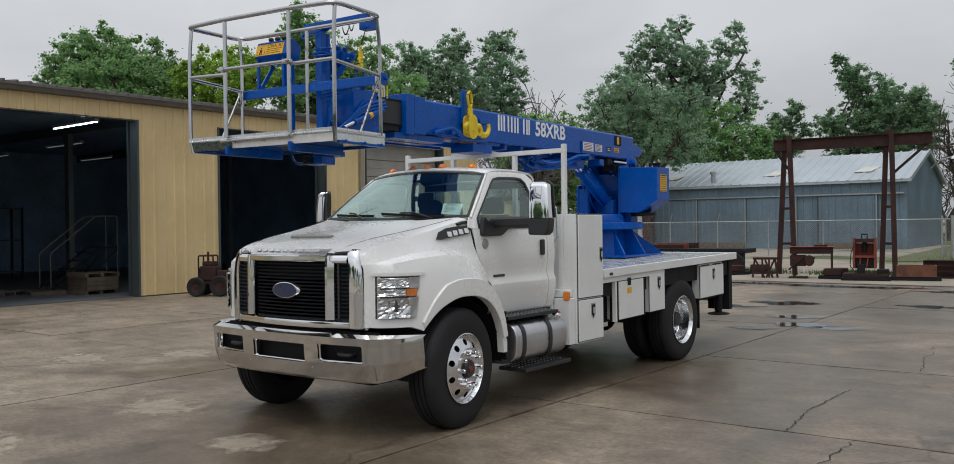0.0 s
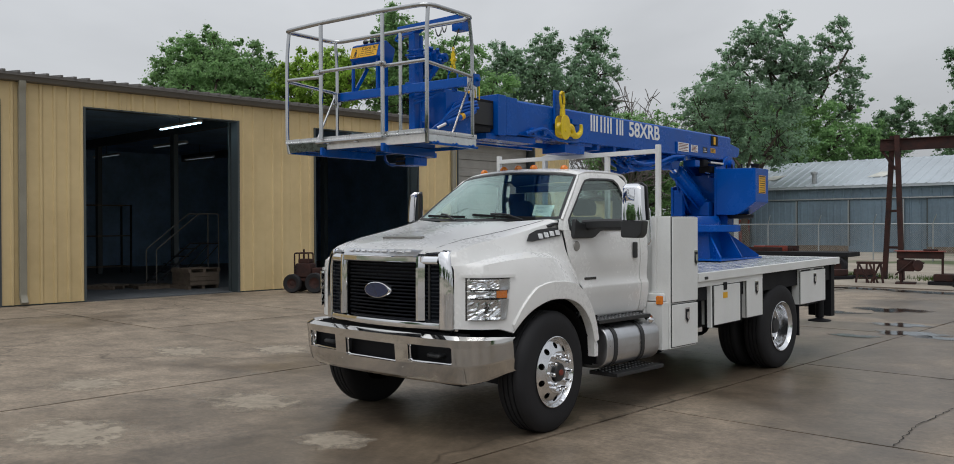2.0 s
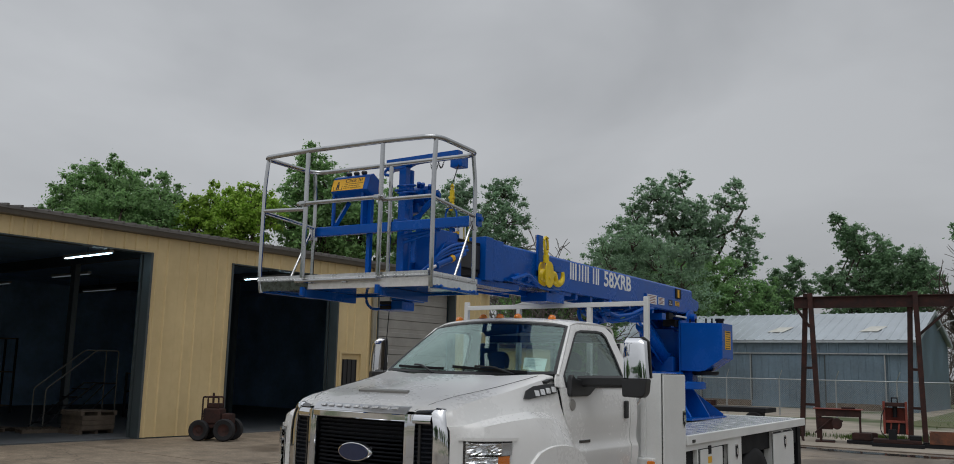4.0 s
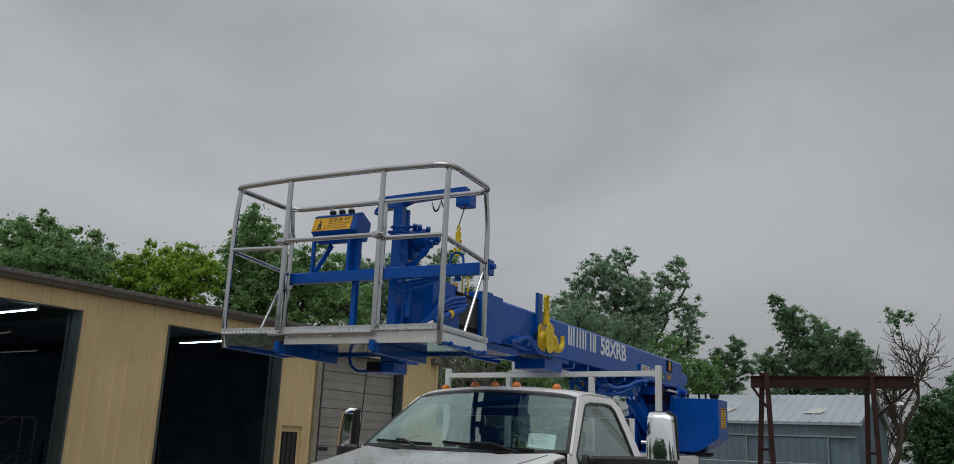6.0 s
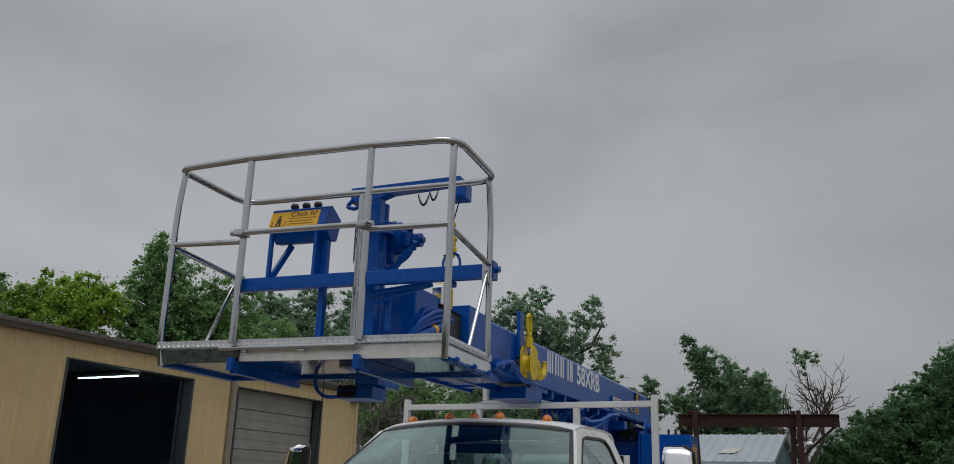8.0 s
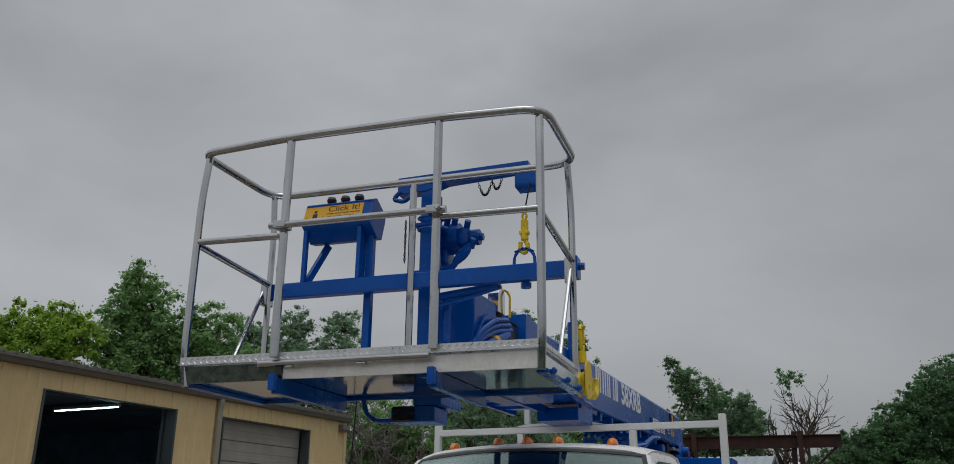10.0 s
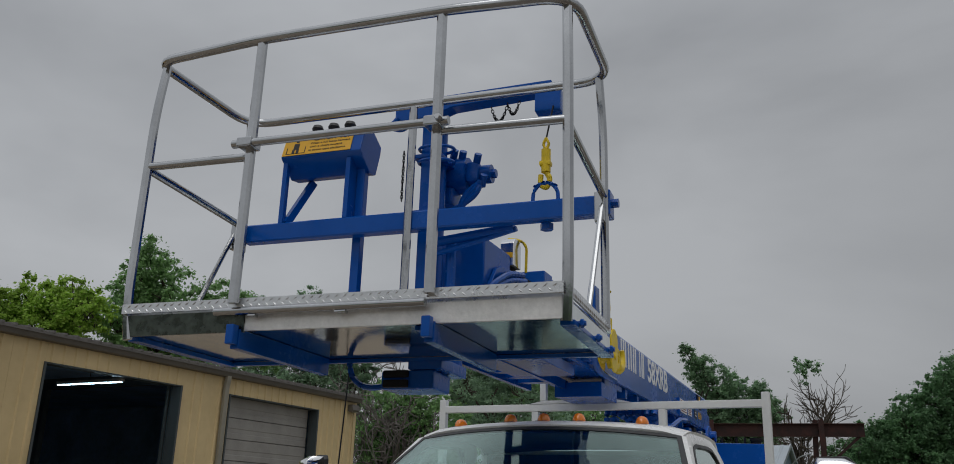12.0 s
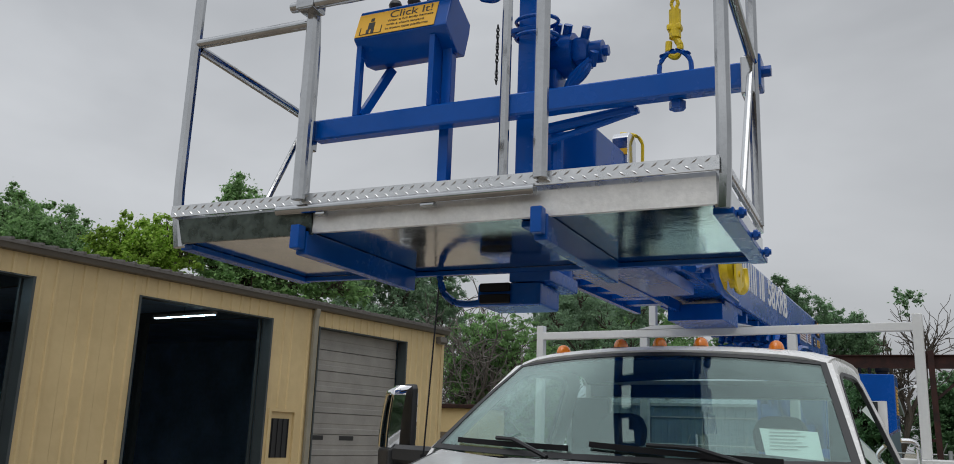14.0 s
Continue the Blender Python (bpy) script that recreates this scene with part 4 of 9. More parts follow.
part("lower_rail", cube(-0.44, 0.44, -0.27, -0.22, 0.16, 0.21), RUST, stand, local=True, smooth=0)
bench = thing("welding_bench", (-2.56, 22.90, -0.06), "rusty red steel bench with a thick slab top", "bench", turn=14)
bench.scale = (0.80, 0.85, 0.92)
part("top", cube(-0.85, 0.75, -0.35, 0.35, 0.85, 1.08, 0.02), RUST, bench, local=True)
part("tray", cube(-0.85, -0.25, -0.3, 0.3, 0.42, 0.80, 0.03), RUST, bench, local=True)
part("top_box", cube(0.05, 0.55, -0.2, 0.2, 1.101, 1.16, 0.02), RUST, bench, local=True)
four_legs(bench, 0.70, 0.28, 0.85, 0.07, RUST)
part("top_plate", cube(-0.95, 0.82, -0.42, 0.42, 1.081, 1.10), RED_MACH, bench, "thin rusty red top plate", local=True, smooth=0)
part("gear_wheel", lathe(bmesh.new(), [(0.0, 0.05), (0.16, 0.05), (0.19, 0.02), (0.19, -0.02), (0.0, -0.04)], 18, Matrix.Translation((-0.12, -0.40, 0.62)) @ Matrix.Rotation(radians(90), 4, "X")), RUST, bench, local=True)
part("side_arm", tube(bmesh.new(), [(-0.9, -0.36, 0.30), (-0.3, -0.38, 0.78), (0.1, -0.36, 0.70)], 0.03, 8), RUST, bench, local=True)
part("foot_plate", cube(-0.9, -0.2, -0.4, 0.4, 0.0, 0.05), RUST, bench, local=True, smooth=0)
press = thing("shop_press", (-0.94, 22.62, -0.06), "faded red steel shop press on dark skids", "machine", turn=10)
press.scale = (0.64, 0.72, 0.80)
for x in (-0.5, 0.42):
    part("side_plate", cube(x, x + 0.10, -0.3, 0.3, 0.45, 1.62, 0.01), RED_MACH, press, local=True)
part("bed", cube(-0.40, 0.42, -0.20, 0.28, 0.45, 0.85, 0.02), BLACK, press, local=True)
part("head", cube(-0.40, 0.42, -0.25, 0.25, 1.44, 1.58, 0.02), RUST, press, local=True)
for x in (-0.22, 0.10):
    part("inner_bar", sweep(bmesh.new(), [(x, -0.24, 0.46), (x + 0.06, -0.24, 0.84)], rect_prof(0.06, 0.05)), RED_MACH, press, local=True, smooth=0)
part("cross_bar", cube(-0.40, 0.42, -0.30, -0.21, 0.855, 0.94, 0.01), RED_MACH, press, local=True)
part("back_plate", cube(-0.40, 0.42, 0.20, 0.24, 0.86, 1.39), RED_MACH, press, local=True, smooth=0)
part("lifting_eye", tube(bmesh.new(), [(-0.12, 0, 1.58), (-0.12, 0, 1.75), (0.12, 0, 1.75), (0.12, 0, 1.58)], 0.035, 8), BLACK, press, local=True)
part("hose", tube(bmesh.new(), round_path([(-0.35, -0.42, 0.30), (-0.62, -0.40, 0.55), (-0.56, -0.34, 1.10), (-0.40, -0.28, 1.40)], 0.1), 0.022, 6), BLACK, press, local=True)
part("ram", tube(bmesh.new(), [(0.0, 0, 1.44), (0.0, 0, 1.05)], 0.10, 12), BLACK, press, local=True)
part("pump", cube(-0.30, 0.05, -0.48, -0.29, 0.12, 0.62, 0.03), BLACK, press, local=True)
for y in (-0.55, 0.35):
    part("skid", cube(-1.0, 1.15, y - 0.12, y + 0.12, 0.0, 0.12, 0.01), BLACK, press, local=True)
part("skid_plate", cube(-0.95, 1.05, -0.5, 0.45, 0.122, 0.26, 0.02), RUST, press, local=True)
part("side_tank", cube(0.55, 1.05, -0.3, 0.3, 0.262, 0.42, 0.03), BLACK, press, local=True)
bin_ = thing("rusty_bin", (0.41, 23.14, -0.06), "low rusty orange-brown steel bin on dark skids", "bin", turn=10)
bm = bmesh.new()
for x0, x1, y0, y1, z0, z1 in ((-0.54, 0.54, -0.40, 0.40, 0.12, 0.15), (-0.54, -0.50, -0.40, 0.40, 0.15, 0.45), (0.50, 0.54, -0.40, 0.40, 0.15, 0.45), (-0.50, 0.50, -0.40, -0.36, 0.15, 0.45), (-0.50, 0.50, 0.36, 0.40, 0.15, 0.45)):
    box(bm, x0, x1, y0, y1, z0, z1)
part("tub", bm, mat("orange_rust", (0.17, 0.062, 0.030), 0.8, var=0.5, scale=4, fine=25, bump=0.2, tint=(0.045, 0.022, 0.016)), bin_, local=True, smooth=0)
part("fill", cube(-0.49, 0.49, -0.35, 0.35, 0.16, 0.40, 0.03), BLACK, bin_, local=True)
for y in (-0.3, 0.3):
    part("skid", cube(-0.72, 0.66, y - 0.08, y + 0.08, 0, 0.12), BLACK, bin_, local=True, smooth=0)
for i in range(9):
    beam_ = thing("steel_beam", (2.96, 24.61 + 0.3 * (i % 3), -0.055 + 0.19 * (i // 3)), "weathered brown steel beam in a stack", "beam", "stacked beams", turn=8)
    bm = bmesh.new()
    for z, w, h in ((0.01, 0.16, 0.02), (0.16, 0.16, 0.02), (0.085, 0.02, 0.13)):
        box(bm, -2.6, 2.6, -w / 2, w / 2, z - h / 2, z + h / 2)
    part("section", bm, RUST, beam_, local=True, smooth=0)
for x, y, a, l in ((-4.88, 24.58, 15, 0.9), (-1.92, 22.81, 5, 0.8), (-1.82, 23.23, 20, 0.7), (-5.39, 23.74, 60, 0.8)):
    scrap = thing("scrap_steel", (x, y, -0.055), "dark scrap steel block lying on the ground", "scrap", "scrap steel", turn=a)
    bm = bmesh.new()
    box(bm, -l / 2, l / 2, -0.25, 0.25, 0.0, 0.10, 0.01)
    part("base", bm, BLACK, scrap, local=True)
    part("block", cube(-l / 3, l / 3, -0.16, 0.16, 0.102, 0.32, 0.03), RUST, scrap, local=True)
trailer = thing("flat_trailer", (-7.32, 25.24, -0.06), "low dark steel trailer with a flat beam deck", "trailer", turn=3)
part("deck", cube(-1.95, 1.85, -0.7, 0.7, 0.70, 0.86, 0.02), BLACK, trailer, local=True)
for x in (-1.1, 1.45):
    w = part("wheel", lathe(bmesh.new(), [(0.2, -0.1), (0.33, -0.12), (0.37, -0.08), (0.37, 0.08), (0.33, 0.12), (0.2, 0.1)], 24, Matrix.Translation((x, -0.6, 0.37)) @ Matrix.Rotation(radians(90), 4, "X"), closed=True), RUBBER, trailer, local=True)
    part("rim", lathe(bmesh.new(), [(0.0, 0.02), (0.2, 0.06), (0.2, -0.06)], 16, Matrix.Translation((x, -0.6, 0.37)) @ Matrix.Rotation(radians(90), 4, "X")), RUST, w, local=True)
    part("axle", cube(x - 0.05, x + 0.05, -0.5, 0.5, 0.33, 0.70), BLACK, trailer, local=True, smooth=0)
for i in range(4):
    pipe = thing("steel_pipe", (-8.47 + 0.1 * i, 24.84 + 0.25 * i, 0.862), "rusty red steel bar on the trailer", "bar", "steel bars", turn=3)
    part("bar", cube(-0.62, 0.60, -0.09, 0.09, -0.06, 0.08 + 0.05 * (i % 2), 0.01), RED_MACH if i == 1 else RUST, pipe, local=True)


# ---- trees ----
def limb(bm, pts, r0, r1, n=6):
    pts = [Vector(p) for p in pts]
    rings = []
    for i, p in enumerate(pts):
        t = (pts[min(i + 1, len(pts) - 1)] - pts[max(i - 1, 0)]).normalized()
        s = t.cross(Vector((0.31, 0.93, 0.17))).normalized()
        v = s.cross(t)
        r = r0 + (r1 - r0) * i / (len(pts) - 1)
        rings.append([p + (s * math.cos(6.2832 * k / n) + v * math.sin(6.2832 * k / n)) * r for k in range(n)])
    loft(bm, rings, closed=True)


def wander(a, b, rnd, n=5, wob=0.08):
    a, b = Vector(a), Vector(b)
    d = (b - a).length
    return [a.lerp(b, i / n) + Vector(rnd.normal(size=3)) * d * wob * (0 if i in (0, n) else 1) for i in range(n + 1)]


def leaf_mesh(name, centres, radii, per, size, rnd, material, parent):
    """Clumps of small folded leaves that lie like a coat over each cluster, open towards the sky."""
    c = np.repeat(centres, per, axis=0)
    r = np.repeat(radii, per)
    n = len(c)
    d = rnd.normal(size=(n, 3)) + np.array([0.0, 0.0, 0.25])
    d /= np.linalg.norm(d, axis=1)[:, None]
    long_ = np.repeat(rnd.uniform(0.55, 1.45, (len(centres), 3)) * np.array([1.1, 1.1, 0.8]), per, axis=0)
    p = c + d * (r * np.abs(rnd.normal(0.0, 0.52, n)))[:, None] * long_
    face = d * 0.7 + rnd.normal(size=(n, 3)) * 0.45 + np.array([0.0, 0.0, 0.35])
    face /= np.linalg.norm(face, axis=1)[:, None]
    u = np.cross(face, rnd.normal(size=(n, 3)))
    u /= np.linalg.norm(u, axis=1)[:, None]
    w = np.cross(face, u)
    s = size * rnd.uniform(0.6, 1.35, n)[:, None]
    v = np.stack([p - u * s, p + w * s * 0.6 - face * s * 0.15, p + u * s, p - w * s * 0.6 - face * s * 0.15], 1)
    me = bpy.data.meshes.new(name)
    me.vertices.add(4 * n)
    me.vertices.foreach_set("co", v.reshape(-1))
    me.loops.add(4 * n)
    me.loops.foreach_set("vertex_index", np.arange(4 * n, dtype=np.int32))
    me.polygons.add(n)
    me.polygons.foreach_set("loop_start", np.arange(0, 4 * n, 4, dtype=np.int32))
    me.update(calc_edges=True)
    me.materials.append(material)
    ob = new(name, me)
    ob.parent = parent
    ob.matrix_parent_inverse = chain_matrix(parent).inverted()
    return ob


def tree(base, blobs, material, seed, label, size=0.115, dense=1.0, trunk=0.28, per=84, stray=0.2):
    """A trunk with limbs to each mass of the crown (x, y, z, radius), twigs to clusters of leaves, and gaps between them."""
    rnd = np.random.RandomState(seed)
    t = thing("tree", (*base, -0.06), label, "tree", "trees round the yard")
    top = max(b[2] for b in blobs)
    low = min(b[2] - b[3] for b in blobs)
    mid = np.mean([b[:2] for b in blobs], axis=0)
    bm = bmesh.new()
    fork = (base[0] * 0.5 + mid[0] * 0.5, base[1] * 0.5 + mid[1] * 0.5, max(1.5, low * 0.75))
    limb(bm, wander((*base, -0.1), fork, rnd, 4, 0.03), trunk, trunk * 0.75, 8)
    centres, radii = [], []
    for bx, by, bz, br in blobs:
        limb(bm, wander(fork, (bx, by, bz), rnd, 6, 0.05), trunk * 0.5, 0.06)
        k = max(12, int(dense * 19 * br ** 1.9))
        d = rnd.normal(size=(k, 3))
        d /= np.linalg.norm(d, axis=1)[:, None]
        cs = np.array([bx, by, bz]) + d * (br * rnd.uniform(0.12, 1.18, k) ** 0.5)[:, None]
        rs = rnd.uniform(0.55, 1.0, k) * (0.42 + 0.13 * br)
        for j in range(0, k, 3):
            limb(bm, wander((bx, by, bz - br * 0.3), cs[j], rnd, 3, 0.1), 0.055, 0.018, 4)
        # stray sprigs past the outline
        q = max(3, k // 8)
        e = rnd.normal(size=(q, 3)) + np.array([0, 0, 0.5])
        e /= np.linalg.norm(e, axis=1)[:, None]
        centres += [cs, np.array([bx, by, bz]) + e * br * rnd.uniform(1.1, 1.0 + stray, q)[:, None]]
        radii += [rs, rnd.uniform(0.25, 0.42, q)]
    centres, radii = np.concatenate(centres), np.concatenate(radii)
    part("trunk", bm, BARK, t)
    leaf_mesh("crown", centres, radii, per, size, rnd, material, t)
    return t


def bare_tree(base, top, spread, seed, label, material, trunk=0.25, tuft=None, thin=0.034):
    rnd = np.random.RandomState(seed)
    t = thing("bare_tree", (*base, -0.06), label, "tree", "bare trees")
    bm = bmesh.new()

    def grow(p, d, length, r, depth):
        pts, q, h = [p], p, d
        for _ in range(4):
            h = (h + Vector(rnd.normal(size=3)) * 0.20 + Vector((0, 0, 0.10))).normalized()
            q = q + h * length / 4
            pts.append(q)
        limb(bm, pts, max(r, thin), max(r * 0.55, thin * 0.76), 5 if depth > 2 else 4)
        if depth:
            for _ in range(4):
                a = pts[rnd.randint(1, 5)]
                grow(a, (h + Vector(rnd.normal(size=3)) * spread).normalized(), length * rnd.uniform(0.5, 0.8), r * 0.55, depth - 1)

    b, tp = Vector((*base, -0.1)), Vector(top)
    d = (tp - b)
    for k in range(2):
        grow(b, (d.normalized() + Vector(rnd.normal(size=3)) * 0.10).normalized(), d.length * 0.44, trunk * (1 - 0.3 * k), 4)
    part("limb_frame", bm, material, t)
    if tuft:
        c = np.array(top) + rnd.normal(size=(16, 3)) * tuft
        leaf_mesh("leaves", c - np.array([0, 0, tuft]), np.full(16, 0.5), 30, 0.16, rnd, LEAF_DARK, t)
    return t


tree((-53.5, 28.4), [(-55.3, 26.9, 13.5, 1.8), (-53.2, 28.2, 14.1, 2.2), (-51.0, 30.0, 13.3, 2.1), (-53.7, 28.4, 12.1, 2.6), (-50.7, 30.6, 12.0, 1.8), (-56.5, 26.4, 12.4, 1.3), (-53.2, 28.5, 9.8, 3.1)],
     LEAF_MID, 11, "broad round green tree behind the workshop", dense=1.2)
tree((-32.5, 22.8), [(-33.3, 22.2, 9.9, 1.1), (-31.9, 23.1, 10.0, 1.1), (-33.9, 21.8, 9.2, 1.2), (-31.1, 23.7, 9.6, 1.1), (-32.2, 23.1, 9.0, 1.5), (-33.0, 22.5, 7.4, 1.9)],
     LEAF_BRIGHT, 12, "bright yellow-green tree behind the workshop", size=0.09, dense=1.8)
tree((-36.1, 19.8), [(-36.9, 19.3, 9.9, 1.2), (-35.7, 20.6, 9.5, 1.3), (-37.9, 18.3, 9.2, 1.2), (-36.5, 19.9, 8.0, 1.9)],
     LEAF_MID, 22, "green tree behind the workshop roof", size=0.09, dense=1.6)
tree((-29.7, 27.0), [(-30.1, 26.1, 12.8, 0.9), (-30.5, 26.0, 11.8, 1.0), (-30.8, 26.1, 10.8, 1.3), (-29.4, 27.1, 10.7, 1.5), (-27.7, 28.3, 10.3, 1.5), (-31.3, 26.2, 9.4, 1.6), (-28.5, 28.3, 8.9, 2.0), (-30.1, 27.1, 8.8, 2.0), (-26.4, 29.3, 8.9, 1.5)],
     LEAF_MID, 13, "tall green tree with a narrow top behind the workshop", size=0.09, dense=1.7)
tree((-43.0, 49.9), [(-42.8, 49.9, 15.9, 1.5), (-42.4, 50.4, 13.6, 2.1), (-43.6, 49.3, 14.1, 1.5), (-42.6, 50.1, 11.2, 2.3)], LEAF_HAZY, 14, "slender grey-green tree in a row")
tree((-40.0, 52.2), [(-40.2, 52.0, 16.7, 1.4), (-40.4, 51.8, 14.3, 2.1), (-39.4, 52.6, 12.5, 2.1), (-40.1, 52.0, 10.1, 2.3)], LEAF_HAZY, 15, "slender grey-green tree in a row")
tree((-39.6, 57.5), [(-39.6, 57.4, 17.6, 1.5), (-39.4, 57.5, 15.3, 2.2), (-40.4, 56.9, 12.7, 2.2), (-38.7, 58.1, 12.6, 1.3), (-39.4, 57.7, 10.1, 2.3)], LEAF_HAZY, 16, "slender grey-green tree in a row")
tree((-29.6, 66.0), [(-31.2, 65.2, 13.4, 2.1), (-31.4, 64.9, 11.1, 2.6), (-32.2, 64.3, 12.1, 1.6), (-29.6, 66.2, 10.5, 2.6), (-31.7, 64.7, 8.3, 2.5)], LEAF_DARK, 17, "dark green tree behind the barn")
tree((-26.6, 69.7), [(-29.6, 67.4, 18.2, 1.6), (-30.7, 66.6, 16.1, 1.6), (-28.4, 68.2, 16.7, 1.8), (-27.7, 68.8, 19.5, 1.0), (-26.9, 69.4, 15.8, 2.3), (-24.0, 71.5, 17.6, 1.3), (-23.6, 71.8, 19.1, 0.8), (-25.4, 70.5, 15.0, 1.9), (-22.7, 72.4, 14.7, 1.4), (-22.8, 72.3, 12.1, 1.6), (-26.9, 69.4, 12.6, 2.7), (-30.0, 67.1, 13.2, 2.3)],
     LEAF_HAZY, 18, "tall ragged cottonwood with open limbs", dense=0.9, trunk=0.5)
tree((-23.8, 68.0), [(-25.8, 66.5, 9.5, 2.6), (-23.0, 68.5, 9.2, 2.6), (-28.1, 65.2, 8.7, 2.4), (-20.5, 70.3, 8.2, 1.9), (-24.7, 67.5, 6.5, 2.9)], LEAF_MID, 19, "spreading lower green tree behind the barn", dense=1.1)
tree((-19.5, 72.4), [(-19.3, 72.5, 10.5, 1.2), (-18.7, 72.9, 11.4, 0.8), (-20.1, 71.9, 9.2, 1.5), (-21.0, 71.3, 8.5, 1.5), (-18.1, 73.3, 9.7, 0.9), (-19.6, 72.4, 7.4, 1.6)], LEAF_DARK, 20, "small dark green tree behind the barn")
tree((-14.5, 83.4), [(-17.2, 81.5, 16.9, 0.6), (-16.7, 81.9, 15.9, 0.8), (-16.0, 82.3, 14.9, 1.4), (-14.8, 83.3, 13.7, 1.9), (-13.2, 84.4, 12.4, 2.1), (-11.0, 85.9, 12.2, 1.8), (-17.8, 81.1, 10.6, 1.5), (-15.3, 82.8, 11.2, 2.2), (-11.2, 85.7, 10.2, 2.3), (-13.4, 84.2, 10.2, 2.3), (-13.9, 83.9, 8.0, 2.7), (-16.4, 82.0, 8.2, 2.2)],
     LEAF_DARK, 21, "dark windswept tree behind the barn", dense=1.35)
tree((-0.3, 88.0), [(-3.9, 86.3, 6.4, 2.3), (-1.2, 87.3, 8.2, 2.5), (2.0, 88.5, 10.2, 2.6), (4.9, 89.2, 12.4, 2.6), (-5.2, 86.4, 4.0, 2.5), (-1.5, 88.1, 5.2, 3.4), (2.7, 89.9, 7.2, 4.3), (-3.2, 87.1, 3.1, 3.1), (1.9, 88.6, 3.2, 3.3)],
     LEAF_DEEP, 23, "large dense green tree at the far yard edge", dense=1.5, size=0.13, stray=0.08)
tree((9.9, 92.4), [(8.4, 91.0, 13.5, 4.1), (12.9, 93.6, 11.9, 4.7), (8.4, 92.7, 7.3, 4.7), (7.1, 90.1, 4.0, 3.7), (12.6, 93.0, 5.1, 4.1)], LEAF_DEEP, 24, "large dense green tree at the far yard edge", dense=1.0, size=0.14, stray=0.08)
tree((-26.8, 45.0), [(-28.6, 44.1, 5.8, 1.6), (-27.2, 44.4, 7.4, 1.8), (-25.6, 45.4, 6.8, 2.2), (-28.1, 44.9, 4.4, 2.2), (-24.6, 46.2, 5.4, 2.2), (-26.4, 45.4, 2.5, 2.1), (-23.8, 46.5, 2.7, 2.1)], LEAF_MID, 25, "low dark green tree past the workshop end", size=0.09, dense=1.3)
tree((-22.5, 51.8), [(-25.1, 50.4, 9.7, 1.8), (-23.5, 50.8, 11.1, 1.3), (-21.8, 52.1, 9.6, 1.8), (-19.7, 52.8, 10.5, 1.3), (-23.9, 51.7, 7.5, 2.3), (-20.8, 53.1, 7.6, 2.3)], LEAF_HAZY, 26, "thin green tree past the workshop end", size=0.09, dense=0.9)
bare_tree((-34.3, 57.6), (-34.2, 57.7, 16.3), 0.60, 31, "leafless grey-brown tree among green ones", DEADWOOD)
bare_tree((-7.4, 77.7), (-6.0, 77.0, 14.6), 0.62, 32, "half-dead tree with bare crooked limbs", BARK, 0.34, 0.5, 0.026)
bare_tree((-26.6, 45.9), (-26.2, 46.0, 11.2), 0.75, 35, "leafless grey tree standing above the green ones", DEADWOOD)
bare_tree((-27.6, 44.2), (-26.9, 44.4, 11.4), 0.7, 33, "bare tangled tree past the workshop end", DEADWOOD, 0.2)

# trees across the street, seen in the chrome and the glass
for k, (x, y, h) in enumerate(((-36, -58, 8), (-20, -64, 9), (-4, -60, 8), (12, -66, 10), (27, -60, 9), (42, -54, 9), (54, -33, 9), (58, -12, 8))):
    tree((x, y), [(x - 3, y, h * 0.75, 3.6), (x + 3.2, y + 1, h * 0.7, 3.6), (x, y, h * 1.15, 3.2), (x, y, h * 0.4, 3.6)], LEAF_MID if k % 2 else LEAF_DARK, 60 + k, "green tree across the street", size=0.30, dense=0.7, per=26)


# ---- the truck ----
TRUCK = thing("truck", (0, 2.3, 0), "white medium-duty cab truck with chrome grille and bumper", "truck")


def key(ys, vs, y):
    return float(np.interp(y, ys, vs))


